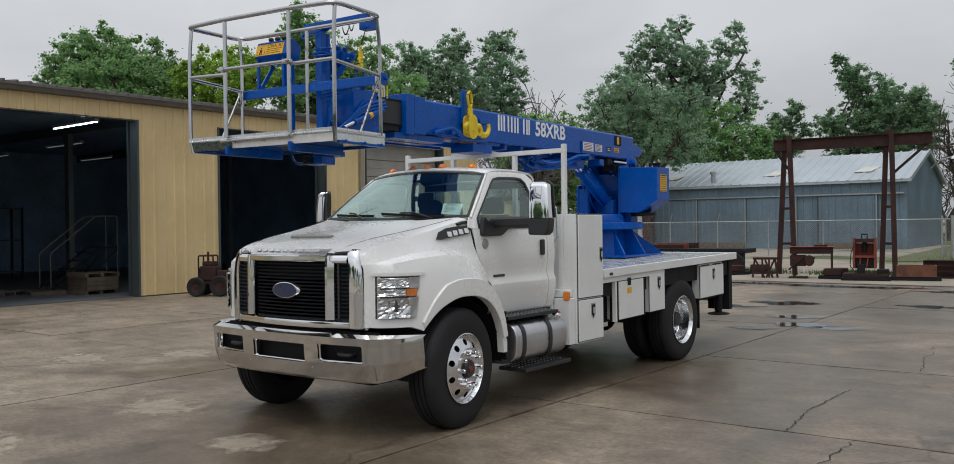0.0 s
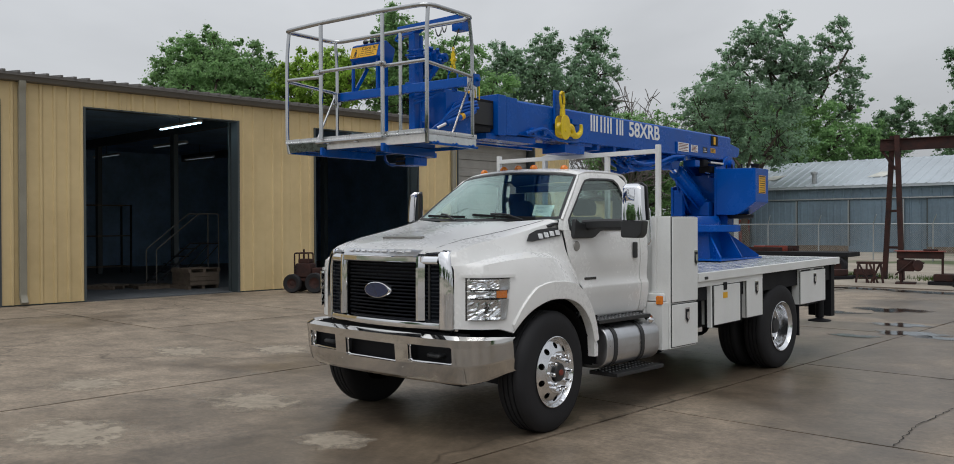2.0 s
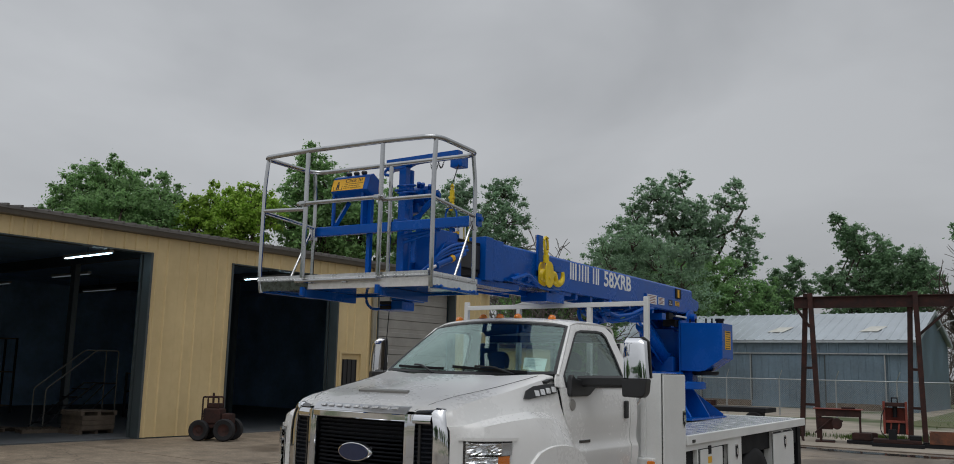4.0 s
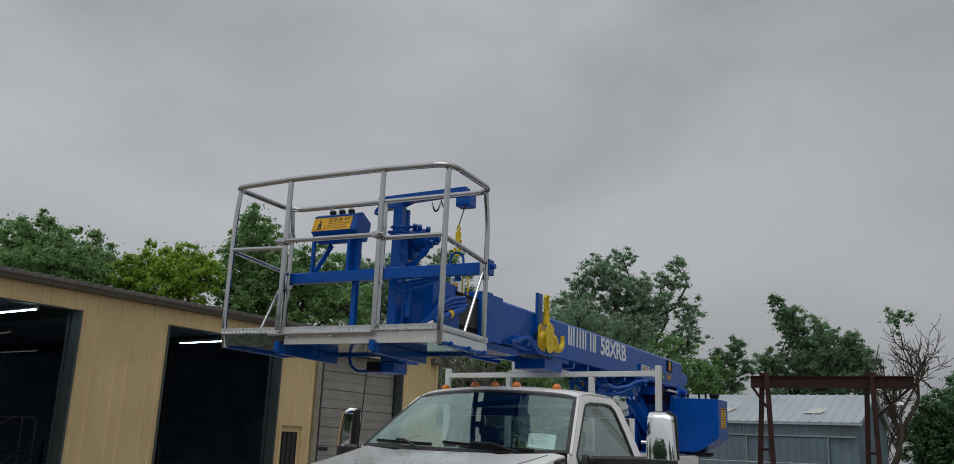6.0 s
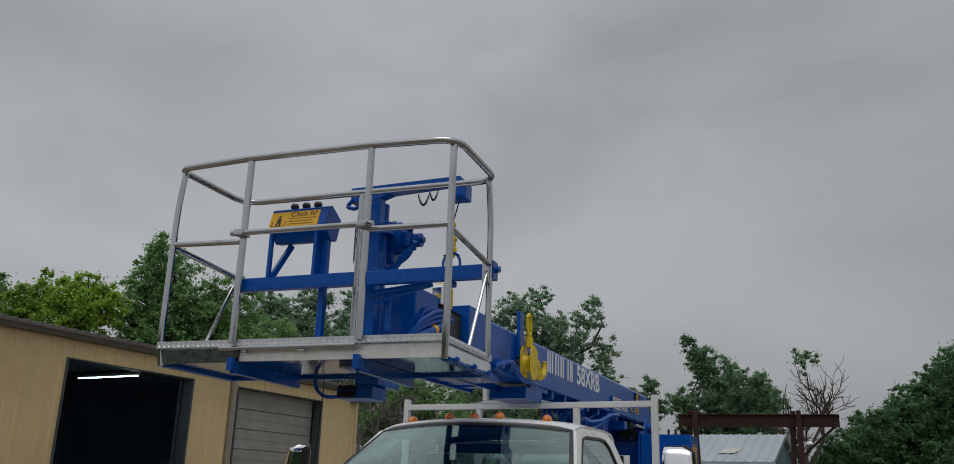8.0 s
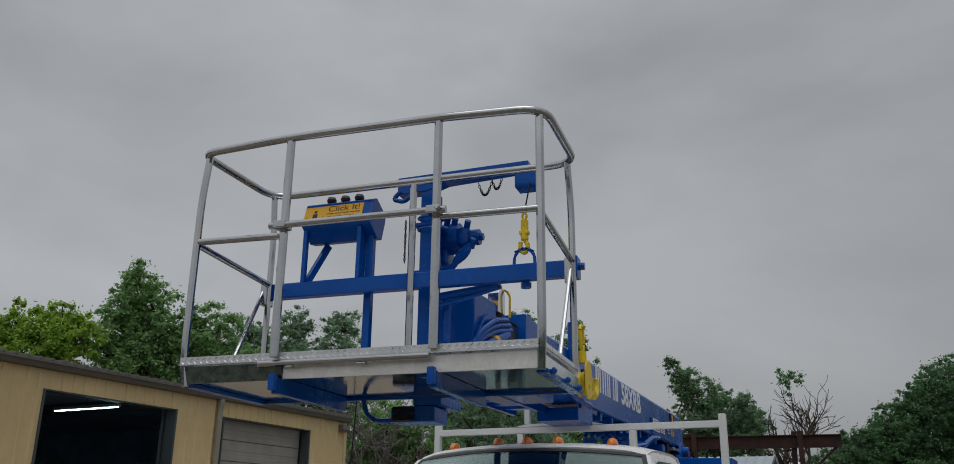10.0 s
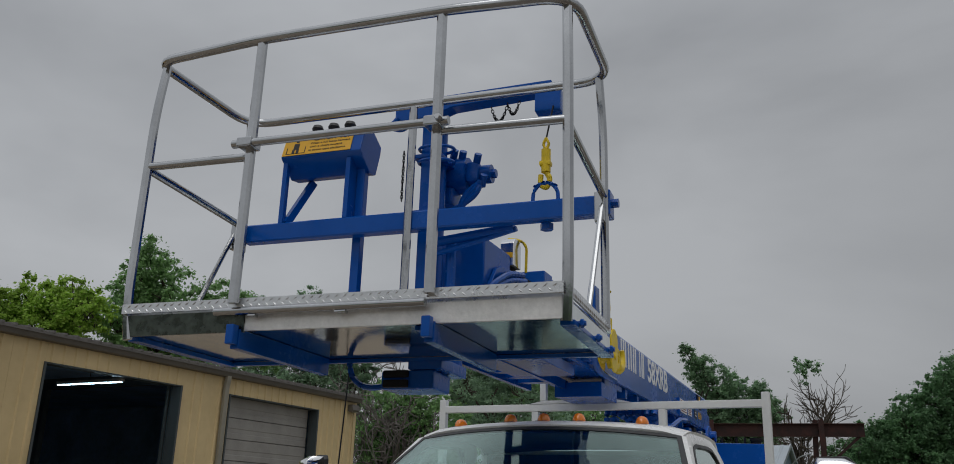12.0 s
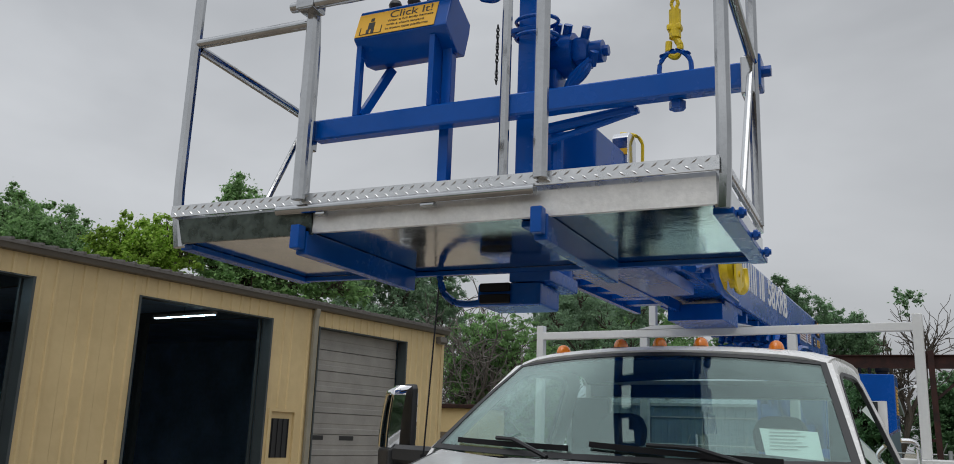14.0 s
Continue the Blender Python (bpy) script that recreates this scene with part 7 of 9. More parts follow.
def rear_wheel(s):
    y = 4.575
    out = Matrix.Translation((s * 1.18, y, 0.515)) @ (AXIS_X if s > 0 else AXIS_X @ Matrix.Rotation(math.pi, 4, "Y"))
    bm = bmesh.new()
    holed_disc(bm, 0.180, 0.252, 0.026, 0.220, 10, lambda r: -0.165 - 0.015 * max(0, (0.25 - r) / 0.07), out)
    w = part("rear_wheel", bm, ALLOY, TRUCK, "polished deep-dish dual rear wheel", smooth=40)
    part("rim", lathe(bmesh.new(), [(0.250, -0.168), (0.262, -0.150), (0.272, -0.04), (0.283, -0.028), (0.300, 0.004), (0.306, 0.002), (0.300, -0.02)], 48, out, cap=False), ALLOY, w)
    part("hub_face", lathe(bmesh.new(), [(0.181, -0.182), (0.175, -0.178), (0.110, -0.178), (0.105, -0.185)], 40, out, cap=False), ALLOY, w)
    part("hub", lathe(bmesh.new(), [(0.105, -0.19), (0.100, -0.10), (0.085, -0.07), (0.04, -0.065), (0.0, -0.065)], 28, out), PLASTIC, w)
    part("tyre", tyre_mesh(bmesh.new(), *sorted((s * 0.90, s * 1.18)), y), RUBBER, w, "black truck tyre")
    part("inner_tyre", tyre_mesh(bmesh.new(), *sorted((s * 0.56, s * 0.84)), y), RUBBER, w, "black inner dual tyre")
    part("inner_rim", lathe(bmesh.new(), [(0.30, -0.30), (0.28, -0.36), (0.0, -0.36)], 32, out, cap=False), BLACK, w)
    for i in range(10):
        a = 2 * math.pi * (i + 0.5) / 10
        m = out @ Matrix.Translation((0.143 * math.cos(a), 0.143 * math.sin(a), -0.18))
        part("lug_nut", lathe(bmesh.new(), [(0.022, 0.0), (0.017, 0.01), (0.017, 0.045), (0.0, 0.055)], 10, m), CHROME, w)


for s in (-1, 1):
    front_wheel(s)
    rear_wheel(s)
part("front_axle", tube(bmesh.new(), [(-0.95, 0, 0.48), (-0.5, 0, 0.40), (0.5, 0, 0.40), (0.95, 0, 0.48)], 0.05, 8), BLACK, TRUCK)
part("rear_axle", tube(bmesh.new(), [(-0.95, 4.575, 0.515), (0.95, 4.575, 0.515)], 0.09, 12), BLACK, TRUCK)
part("differential", lathe(bmesh.new(), [(0.0, -0.2), (0.15, -0.16), (0.22, 0), (0.15, 0.16), (0.0, 0.2)], 16, Matrix.Translation((0, 4.575, 0.515)) @ AXIS_Y), BLACK, TRUCK)
for s in (-1, 1):
    part("frame_rail", cube(*sorted((s * 0.40, s * 0.48)), -0.80, 6.25, 0.70, 0.96, 0.005), BLACK, TRUCK)
    part("leaf_spring", sweep(bmesh.new(), [(s * 0.50, -0.6, 0.72), (s * 0.50, 0, 0.58), (s * 0.50, 0.6, 0.72)], rect_prof(0.09, 0.06)), BLACK, TRUCK, smooth=0)
part("transmission", cube(-0.25, 0.25, 0.62, 1.9, 0.45, 0.85, 0.05), BLACK, TRUCK)
part("drive_shaft", tube(bmesh.new(), [(0, 1.9, 0.62), (0, 4.4, 0.52)], 0.06, 10), BLACK, TRUCK)

# fuel tank and steps on the driver's side
for s in (1, -1):
    bm = bmesh.new()
    ring = [(s * (0.925 + 0.275 * math.copysign(abs(math.cos(a)) ** 0.65, math.cos(a))), 0.635 + 0.205 * math.copysign(abs(math.sin(a)) ** 0.65, math.sin(a))) for a in (6.2832 * k / 32 for k in range(32))]
    prism(bm, ring, "y", 0.80, 1.70, 0.012)
    tank = part("fuel_tank", bm, SATIN, TRUCK, "brushed aluminium fuel tank with black straps", smooth=50)
    for y in (0.90, 1.36):
        bm = bmesh.new()
        big = [(s * (0.925 + 0.283 * math.copysign(abs(math.cos(a)) ** 0.65, math.cos(a))), 0.635 + 0.213 * math.copysign(abs(math.sin(a)) ** 0.65, math.sin(a))) for a in (6.2832 * k / 32 for k in range(32))]
        prism(bm, big, "y", y, y + 0.055)
        part("strap", bm, PLASTIC, tank, "black tank strap", smooth=50)
    part("filler_cap", lathe(bmesh.new(), [(0.05, 0.0), (0.05, 0.03), (0.03, 0.045), (0.0, 0.045)], 18, Matrix.Translation((s * 1.12, 1.62, 0.83)) @ Matrix.Rotation(radians(35 * s), 4, "Y")), ALLOY, tank)
    for y0, y1, z, xo in ((0.72, 1.60, 0.895, 1.16), (0.92, 1.74, 0.385, 1.22)):
        step = part("step", cube(*sorted((s * 0.90, s * xo)), y0, y1, z - 0.035, z, 0.006), PLASTIC, TRUCK, "black punched tread step")
        bm = bmesh.new()
        for i in range(14):
            y = y0 + 0.04 + i * (y1 - y0 - 0.08) / 13
            for x in (0.95, 1.03, 1.11):
                lathe(bm, [(0.012, 0.0), (0.012, 0.006), (0.007, 0.006), (0.007, 0.0)], 6, Matrix.Translation((s * x, y, z)))
        tagged(part("tread_stud", bm, SATIN, step, smooth=0), kind="stuff")
    for y in (0.74, 1.68):
        part("step_bracket", cube(*sorted((s * 0.86, s * 0.92)), y, y + 0.04, 0.36, 0.90), BLACK, TRUCK, smooth=0)
    part("step_riser", cube(*sorted((s * 0.84, s * 0.88)), 0.68, 1.78, 0.70, 0.895), PLASTIC, TRUCK, smooth=0)
    part("splash_flap", cube(*sorted((s * 0.70, s * 1.16)), 0.672, 0.690, 0.50, 0.95), BLACK, TRUCK, smooth=0)


# ---- flatbed body ----
BED = thing("flatbed", (0, 2.46, 1.25), "white steel flatbed with side tool boxes and black skirts", "truck body")
BED.matrix_basis = pose(0, 2.46, 1.25, 0.95, 0, 0)
L = 3.86
part("deck", cube(-1.21, 1.21, 0.004, L, -0.045, 0.0, 0.004), DECK, BED, local=True)
for s in (-1, 1):
    part("side_rail", cube(*sorted((s * 1.175, s * 1.225)), 0.0, L + 0.01, -0.085, 0.008, 0.006), BED_WHITE, BED, "white deck edge rail", local=True)
    part("sill", cube(*sorted((s * 1.04, s * 1.15)), 0.02, L - 0.02, -0.30, -0.09), BLACK, BED, local=True, smooth=0)
    part("lower_flange", cube(*sorted((s * 1.15, s * 1.20)), 0.0, 1.54, -0.145, -0.088, 0.004), BED_WHITE, BED, local=True)
part("rear_rail", cube(-1.17, 1.17, L, L + 0.03, -0.10, 0.004, 0.006), BED_WHITE, BED, local=True)
# raised diamonds of the deck plate
bm = bmesh.new()
rnd = np.random.RandomState(5)
for i in range(22):
    for j in range(52):
        x, y = 0.06 + i * 0.052, 0.05 + j * 0.072
        a = 0.6 if (i + j) % 2 else -0.6
        c, s_ = math.cos(a), math.sin(a)
        q = [(x + c * 0.018, y + s_ * 0.018, 0.0005), (x - s_ * 0.006, y + c * 0.006, 0.003), (x - c * 0.018, y - s_ * 0.018, 0.0005), (x + s_ * 0.006, y - c * 0.006, 0.003)]
        bm.faces.new([bm.verts.new(p) for p in q])
tagged(part("tread_bars", bm, DECK, BED, "raised tread bars on the deck", local=True, smooth=0), kind="stuff")
for y in (0.5, 1.4, 2.3, 3.2):
    part("cross_member", cube(-1.04, 1.04, y - 0.04, y + 0.04, -0.17, -0.048), BLACK, BED, local=True, smooth=0)
part("centre_frame", cube(-0.50, 0.50, 0.02, L - 0.05, -0.42, -0.175), BLACK, BED, local=True, smooth=0)


def latch(parent, y, z, x, s, w=0.045, h=0.085, **k):
    """A recessed paddle latch: bright shield rim, dark dish and a lever."""
    def shield(f, x0, x1):
        bm = prism(bmesh.new(), [(y - w * f, z + h * f), (y + w * f, z + h * f), (y + w * f, z - h * 0.45 * f), (y, z - h * f), (y - w * f, z - h * 0.45 * f)], "x", x + x0, x + x1)
        if s < 0:
            bmesh.ops.transform(bm, matrix=Matrix.Diagonal((-1, 1, 1, 1)), verts=bm.verts[:])
            bmesh.ops.reverse_faces(bm, faces=bm.faces[:])
        return bm
    p = part("latch", shield(1.0, 0.0, 0.008), ALLOY, parent, "steel paddle latch", smooth=0, **k)
    part("dish", shield(0.80, 0.008, 0.010), BLACK, p, smooth=0, **k)
    part("lever", shield(0.48, 0.010, 0.020), ALLOY, p, smooth=0, **k)


def side_box(y0, y1, z0, z1, slots, s=1, sticker=False):
    b = part("tool_box", cube(*sorted((s * 0.72, s * 1.185)), y0 + 0.005, y1 - 0.005, z0, z1, 0.006), BED_WHITE, BED, "white under-deck tool box", local=True)
    part("door_seal", cube(*sorted((s * 1.1855, s * 1.1900)), y0 - 0.008, y1 + 0.008, z0 - 0.004, z1 - 0.022), PLASTIC, b, local=True, smooth=0)
    d = part("box_door", cube(*sorted((s * 1.187, s * 1.203)), y0, y1, z0 + 0.004, z1 - 0.03, 0.006), BED_WHITE, b, local=True)
    if not sticker:
        latch(b, (y0 + y1) / 2 + 0.03, z1 - 0.15, 1.203, s, local=True)
    for k in range(slots):
        yy = y0 + (y1 - y0) * (k + 0.12) / slots
        part("drip_slot", cube(*sorted((s * 1.186, s * 1.192)), yy, yy + (y1 - y0) * 0.7 / slots, z1 - 0.022, z1 - 0.010), BLACK, b, local=True, smooth=0)
    return b


for s in (1, -1):
    side_box(1.13, 1.53, -0.575, -0.095, 1, s)
    side_box(2.63, 3.42, -0.55, -0.10, 2, s)
    b = side_box(0.36, 0.96, -0.585, -0.125, 0, s, True)
    part("black_edge", cube(*sorted((s * 1.15, s * 1.195)), 0.285, 0.315, -0.60, -0.115), BED_WHITE, BED, local=True, smooth=0)
    for y in (0.33, 1.00):
        part("upright", cube(*sorted((s * 1.10, s * 1.19)), y - 0.012, y + 0.018, -0.60, -0.10), BLACK, BED, local=True, smooth=0)
    part("notch", cube(*sorted((s * 1.186, s * 1.206)), 0.56, 0.64, -0.21, -0.125), BLACK, b, local=True, smooth=0)
    part("warning_label", cube(*sorted((s * 1.203, s * 1.206)), 0.55, 0.65, -0.30, -0.235), SIGN_YELLOW, b, "small yellow warning label", local=True, smooth=0)
    part("skirt", cube(*sorted((s * 0.98, s * 1.04)), 0.02, 1.62, -0.62, -0.30), BLACK, BED, local=True, smooth=0)
    part("rear_skirt", cube(*sorted((s * 0.90, s * 1.08)), 2.60, 3.80, -0.60, -0.09), BLACK, BED, local=True, smooth=0)
    part("end_plate", cube(*sorted((s * 0.85, s * 1.17)), 3.70, 3.82, -0.80, -0.09, 0.005), BLACK, BED, local=True)
    part("mud_flap", cube(*sorted((s * 0.58, s * 1.16)), 2.655, 2.675, -0.95, -0.35), BLACK, BED, local=True, smooth=0)
    part("wheel_well", cube(*sorted((s * 0.45, s * 0.56)), 1.55, 2.66, -0.62, -0.09), BLACK, BED, local=True, smooth=0)
    jack = part("outrigger", tube(bmesh.new(), [(s * 1.08, 3.52, -0.12), (s * 1.08, 3.52, -0.80)], 0.055, 12), BLACK, BED, "black outrigger jack leg", local=True)
    part("foot", lathe(bmesh.new(), [(0.03, 0.05), (0.06, 0.03), (0.15, 0.012), (0.15, 0.0), (0.0, 0.0)], 24, Matrix.Translation((s * 1.08, 3.52, -0.85))), BLACK, jack, local=True)
    part("tie_ring", cube(*sorted((s * 1.224, s * 1.232)), 0.10, 0.17, -0.065, -0.035, 0.003), PLASTIC, BED, local=True)
part("rear_step", cube(-0.95, 0.98, L - 0.05, L + 0.16, -0.70, -0.60, 0.01), BED_WHITE, BED, "white rear step", local=True)
for s in (-1, 1):
    part("tail_lamp", cube(*sorted((s * 0.95, s * 1.10)), L + 0.03, L + 0.06, -0.30, -0.20, 0.008), RED_MACH, BED, "red tail lamp", local=True)


# ---- tall tool boxes behind the cab ----
def tall_box(s):
    t = thing("tool_cabinet", (s * 0.91, 2.19, 0.505), "tall white steel tool cabinet behind the cab", "tool box", "tool cabinets")
    part("body", cube(*sorted((s * 0.62, s * 1.185)), 1.925, 2.458, 0.505, 1.86, 0.006), BED_WHITE, t)
    for z0, z1, lz, ly in ((0.525, 0.955, 0.83, 2.22), (0.980, 1.85, 1.42, 2.40)):
        d = part("door", cube(*sorted((s * 1.187, s * 1.206)), 1.945, 2.452, z0, z1, 0.007), BED_WHITE, t, "white cabinet door")
        part("door_seal", cube(*sorted((s * 1.1855, s * 1.1915)), 1.937, 2.457, z0 - 0.008, z1 + 0.008), PLASTIC, d, smooth=0)
        latch(d, ly, lz, 1.206, s, 0.045 if ly < 2.3 else 0.036)
    part("lower_wing", cube(*sorted((s * 0.50, s * 1.17)), 1.80, 1.922, 0.505, 0.985, 0.008), BED_WHITE, t)
    part("ledge", cube(*sorted((s * 0.55, s * 1.14)), 1.84, 1.922, 0.99, 1.075, 0.02), BED_WHITE, t)
    part("corner_angle", cube(*sorted((s * 0.985, s * 1.035)), 1.895, 1.922, 1.076, 1.858, 0.004), BED_WHITE, t)
    lamp = part("side_marker", cube(*sorted((s * 1.10, s * 1.172)), 1.785, 1.822, 0.965, 1.055, 0.012), AMBER, t, "amber side marker lamp")
    return t


for s in (1, -1):
    tall_box(s)
part("exhaust_step", cube(0.75, 1.08, 2.50, 2.78, 0.60, 0.66, 0.01), ALLOY, TRUCK, "bright exhaust shield")

# ---- white rack over the cab ----
RACK = thing("headache_rack", (-0.06, 1.95, 1.86), "white square-tube rack behind the cab", "rack")
part("top_bar", cube(-1.185, 1.055, 1.932, 1.978, 2.510, 2.556, 0.005), BED_WHITE, RACK)
for x, z0, z1 in ((-1.16, 1.862, 2.60), (1.030, 1.862, 2.60), (-0.46, 1.30, 2.508), (0.40, 1.30, 2.508)):
    part("post", cube(x - 0.024, x + 0.024, 1.931, 1.979, z0, z1, 0.005), BED_WHITE, RACK)
part("lower_bar", cube(-0.62, 0.62, 1.927, 1.983, 1.24, 1.298, 0.005), BED_WHITE, RACK)
bm = bmesh.new()
prism(bm, [(-0.50, 2.557), (0.20, 2.557), (0.10, 2.578), (-0.40, 2.578)], "y", 1.93, 1.98)
part("cradle_saddle", bm, BED_WHITE, RACK, smooth=0)
for x in (-0.405, 0.055):
    part("cradle_post", cube(x - 0.022, x + 0.022, 1.935, 1.975, 2.579, 2.70, 0.005), BED_WHITE, RACK)

# ---- crane ----
CRANE = thing("boom_crane", (-0.22, 4.65, 1.285), "glossy blue truck-mounted telescopic boom crane", "crane")
CRANE.matrix_basis = pose(-0.23, 4.65, 0.03, 0, 0, 2.9)


def cpart(name, bm, material=None, parent=None, label="", **k):
    return part(name, bm, material or BLUE, parent or CRANE, label, local=True, **k)


def frustum(bm, h0, h1, a, b, bev=0.0):
    q = [[(sx * r, sy * r, z) for sx, sy in ((1, 1), (-1, 1), (-1, -1), (1, -1))] for r, z in ((a, h0), (b, h1))]
    loft(bm, q, closed=True)
    bm.faces.new([v for v in bm.verts if abs(v.co.z - h0) < 1e-6][::-1])
    bm.faces.new([v for v in bm.verts if abs(v.co.z - h1) < 1e-6])
    bmesh.ops.recalc_face_normals(bm, faces=bm.faces[:])
    return bm


CY = 0.45
up_y = Matrix.Translation((0, CY, 0))
bm = frustum(bmesh.new(), 1.297, 1.643, 0.36, 0.31)
bmesh.ops.transform(bm, matrix=up_y, verts=bm.verts[:])
ped = cpart("pedestal", bm, label="flared blue pedestal with gussets", smooth=20)
cpart("base_plate", cube(-0.64, 0.64, CY - 0.66, CY + 0.66, 1.27, 1.296, 0.004), parent=ped)
for a in range(8):
    far = 0.86 if a % 2 else 0.63
    bm = bmesh.new()
    prism(bm, [(0.28, 1.642), (0.42, 1.642), (0.46, 1.60), (far, 1.32), (far, 1.297), (0.30, 1.297)], "y", -0.011, 0.011)
    bmesh.ops.transform(bm, matrix=up_y @ Matrix.Rotation(radians(45 * a), 4, "Z"), verts=bm.verts[:])
    cpart("gusset", bm, parent=ped, smooth=0)
ring = cpart("slewing_ring", lathe(bmesh.new(), [(0.0, 1.644), (0.555, 1.644), (0.565, 1.652), (0.565, 1.732), (0.555, 1.741), (0.0, 1.741)], 40, up_y), label="round blue slewing ring")
cpart("bearing", lathe(bmesh.new(), [(0.0, 1.742), (0.30, 1.742), (0.30, 1.80), (0.27, 1.86), (0.0, 1.86)], 36, up_y))
bm = bmesh.new()
prism(bm, [(0.49, 1.742), (1.05, 1.742), (1.12, 2.30), (1.10, 2.60), (1.02, 2.69), (0.90, 2.71), (0.78, 2.66), (0.72, 2.56), (0.49, 2.54)], "x", 0.215, 0.240, 0.004)
cpart("turret_plate", bm, label="thick blue turret side plate")
bm = bmesh.new()
prism(bm, [(0.16, 1.742), (1.05, 1.742), (1.12, 2.30), (1.10, 2.60), (1.02, 2.69), (0.90, 2.71), (0.78, 2.66), (0.62, 2.56), (0.40, 2.30), (0.16, 2.26)], "x", -0.270, -0.240, 0.004)
cpart("turret_plate", bm, label="thick blue turret side plate")
cpart("turret_core", cube(-0.238, 0.212, 0.72, 1.04, 1.862, 2.44, 0.01), label="blue turret core")
cpart("turret_web", cube(-0.238, -0.10, 0.17, 0.24, 1.742, 2.22, 0.004))
cpart("cylinder_foot", cube(-0.15, 0.15, 0.46, 0.78, 1.862, 2.06, 0.012))
cpart("rear_plate", cube(-0.238, 0.212, 1.045, 1.07, 1.862, 2.62, 0.004))
cpart("pivot_pin", tube(bmesh.new(), [(-0.34, 0.92, 2.60), (0.30, 0.92, 2.60)], 0.055, 14))
# oil tank box
bm = bmesh.new()
prism(bm, [(0.245, 1.878), (0.49, 1.872), (0.56, 1.885), (0.805, 2.045), (0.805, 2.50), (0.245, 2.512)], "y", 0.485, 0.925, 0.008)
tankb = cpart("oil_tank", bm, label="angular blue hydraulic tank", smooth=30)
cpart("caution_label", cube(0.806, 0.809, 0.595, 0.815, 2.165, 2.405), SIGN_YELLOW, tankb, "yellow caution label", smooth=0)
bm = bmesh.new()
for k in range(7):
    box(bm, 0.809, 0.8105, 0.615, 0.795, 2.175 + k * 0.030, 2.183 + k * 0.030)
tagged(cpart("label_bars", bm, INK, tankb, smooth=0), kind="stuff")
cpart("label_head", cube(0.809, 0.8105, 0.61, 0.80, 2.382, 2.398), INK, tankb, smooth=0)
cpart("swing_motor", lathe(bmesh.new(), [(0.0, 1.825), (0.14, 1.825), (0.17, 1.84), (0.18, 1.876)], 28, Matrix.Translation((0.50, 0.70, 0.0))), BLACK, label="dark round swing motor")
cpart("motor_post", cube(0.245, 0.36, 0.60, 0.80, 1.742, 1.875, 0.008))
for x in (0.30, 0.38, 0.52, 0.60):
    cpart("stud", tube(bmesh.new(), [(x, 0.70, 2.495), (x, 0.70, 2.575)], 0.013, 6), BLACK, tankb)
cpart("filler_neck", lathe(bmesh.new(), [(0.05, 2.49), (0.05, 2.54), (0.06, 2.545), (0.06, 2.57), (0.0, 2.575)], 16, Matrix.Translation((0.70, 0.72, 0))), BLACK, tankb)
# boom
BZ0, BZ1, BW = 2.645, 2.99, 0.20
bm = bmesh.new()
prism(bm, [(-BW, BZ0), (BW, BZ0), (BW, BZ1 - 0.02), (BW - 0.015, BZ1), (-BW + 0.015, BZ1), (-BW, BZ1 - 0.02)], "y", -4.22, 1.06, 0.006)
boom = cpart("boom", bm, label="long blue box boom", smooth=20)
for x in (BW - 0.001, -BW - 0.019):
    cpart("rear_doubler", cube(x, x + 0.020, -0.60, 1.055, 2.655, 2.815, 0.005), parent=boom)
cpart("boom_rib", cube(BW - 0.002, BW + 0.010, -3.90, -0.62, BZ0 + 0.004, BZ0 + 0.022, 0.003), parent=boom)
cpart("head_collar", cube(-BW - 0.025, BW + 0.025, -4.27, -4.14, BZ0 - 0.03, BZ1 + 0.022, 0.008), parent=boom)
cpart("head_collar", cube(-BW - 0.015, BW + 0.015, -4.13, -3.95, BZ0 - 0.015, BZ1 + 0.012, 0.006), parent=boom)
cpart("foot_plate", cube(-BW + 0.02, BW - 0.02, -4.40, -3.60, BZ0 - 0.07, BZ0 - 0.012, 0.006), parent=boom)
inner = cpart("inner_boom", cube(-0.165, 0.165, -4.78, -4.20, BZ0 + 0.03, BZ1 - 0.04, 0.006), BLACK, label="black inner boom section")
cpart("wear_plate", cube(0.165, 0.178, -4.70, -4.29, BZ0 + 0.06, BZ1 - 0.07, 0.003), PLASTIC, inner)
cpart("guide_bar", cube(-0.20, 0.205, -4.72, -4.36, BZ0 - 0.01, BZ0 + 0.028, 0.004), inner and BLACK)
bm = bmesh.new()
prism(bm, [(1.02, 2.70), (1.38, 2.72), (1.45, 2.77), (1.45, 2.86), (1.18, 2.90), (1.02, 2.90)], "x", -0.14, 0.16, 0.01)
cpart("boom_tail", bm, parent=boom)
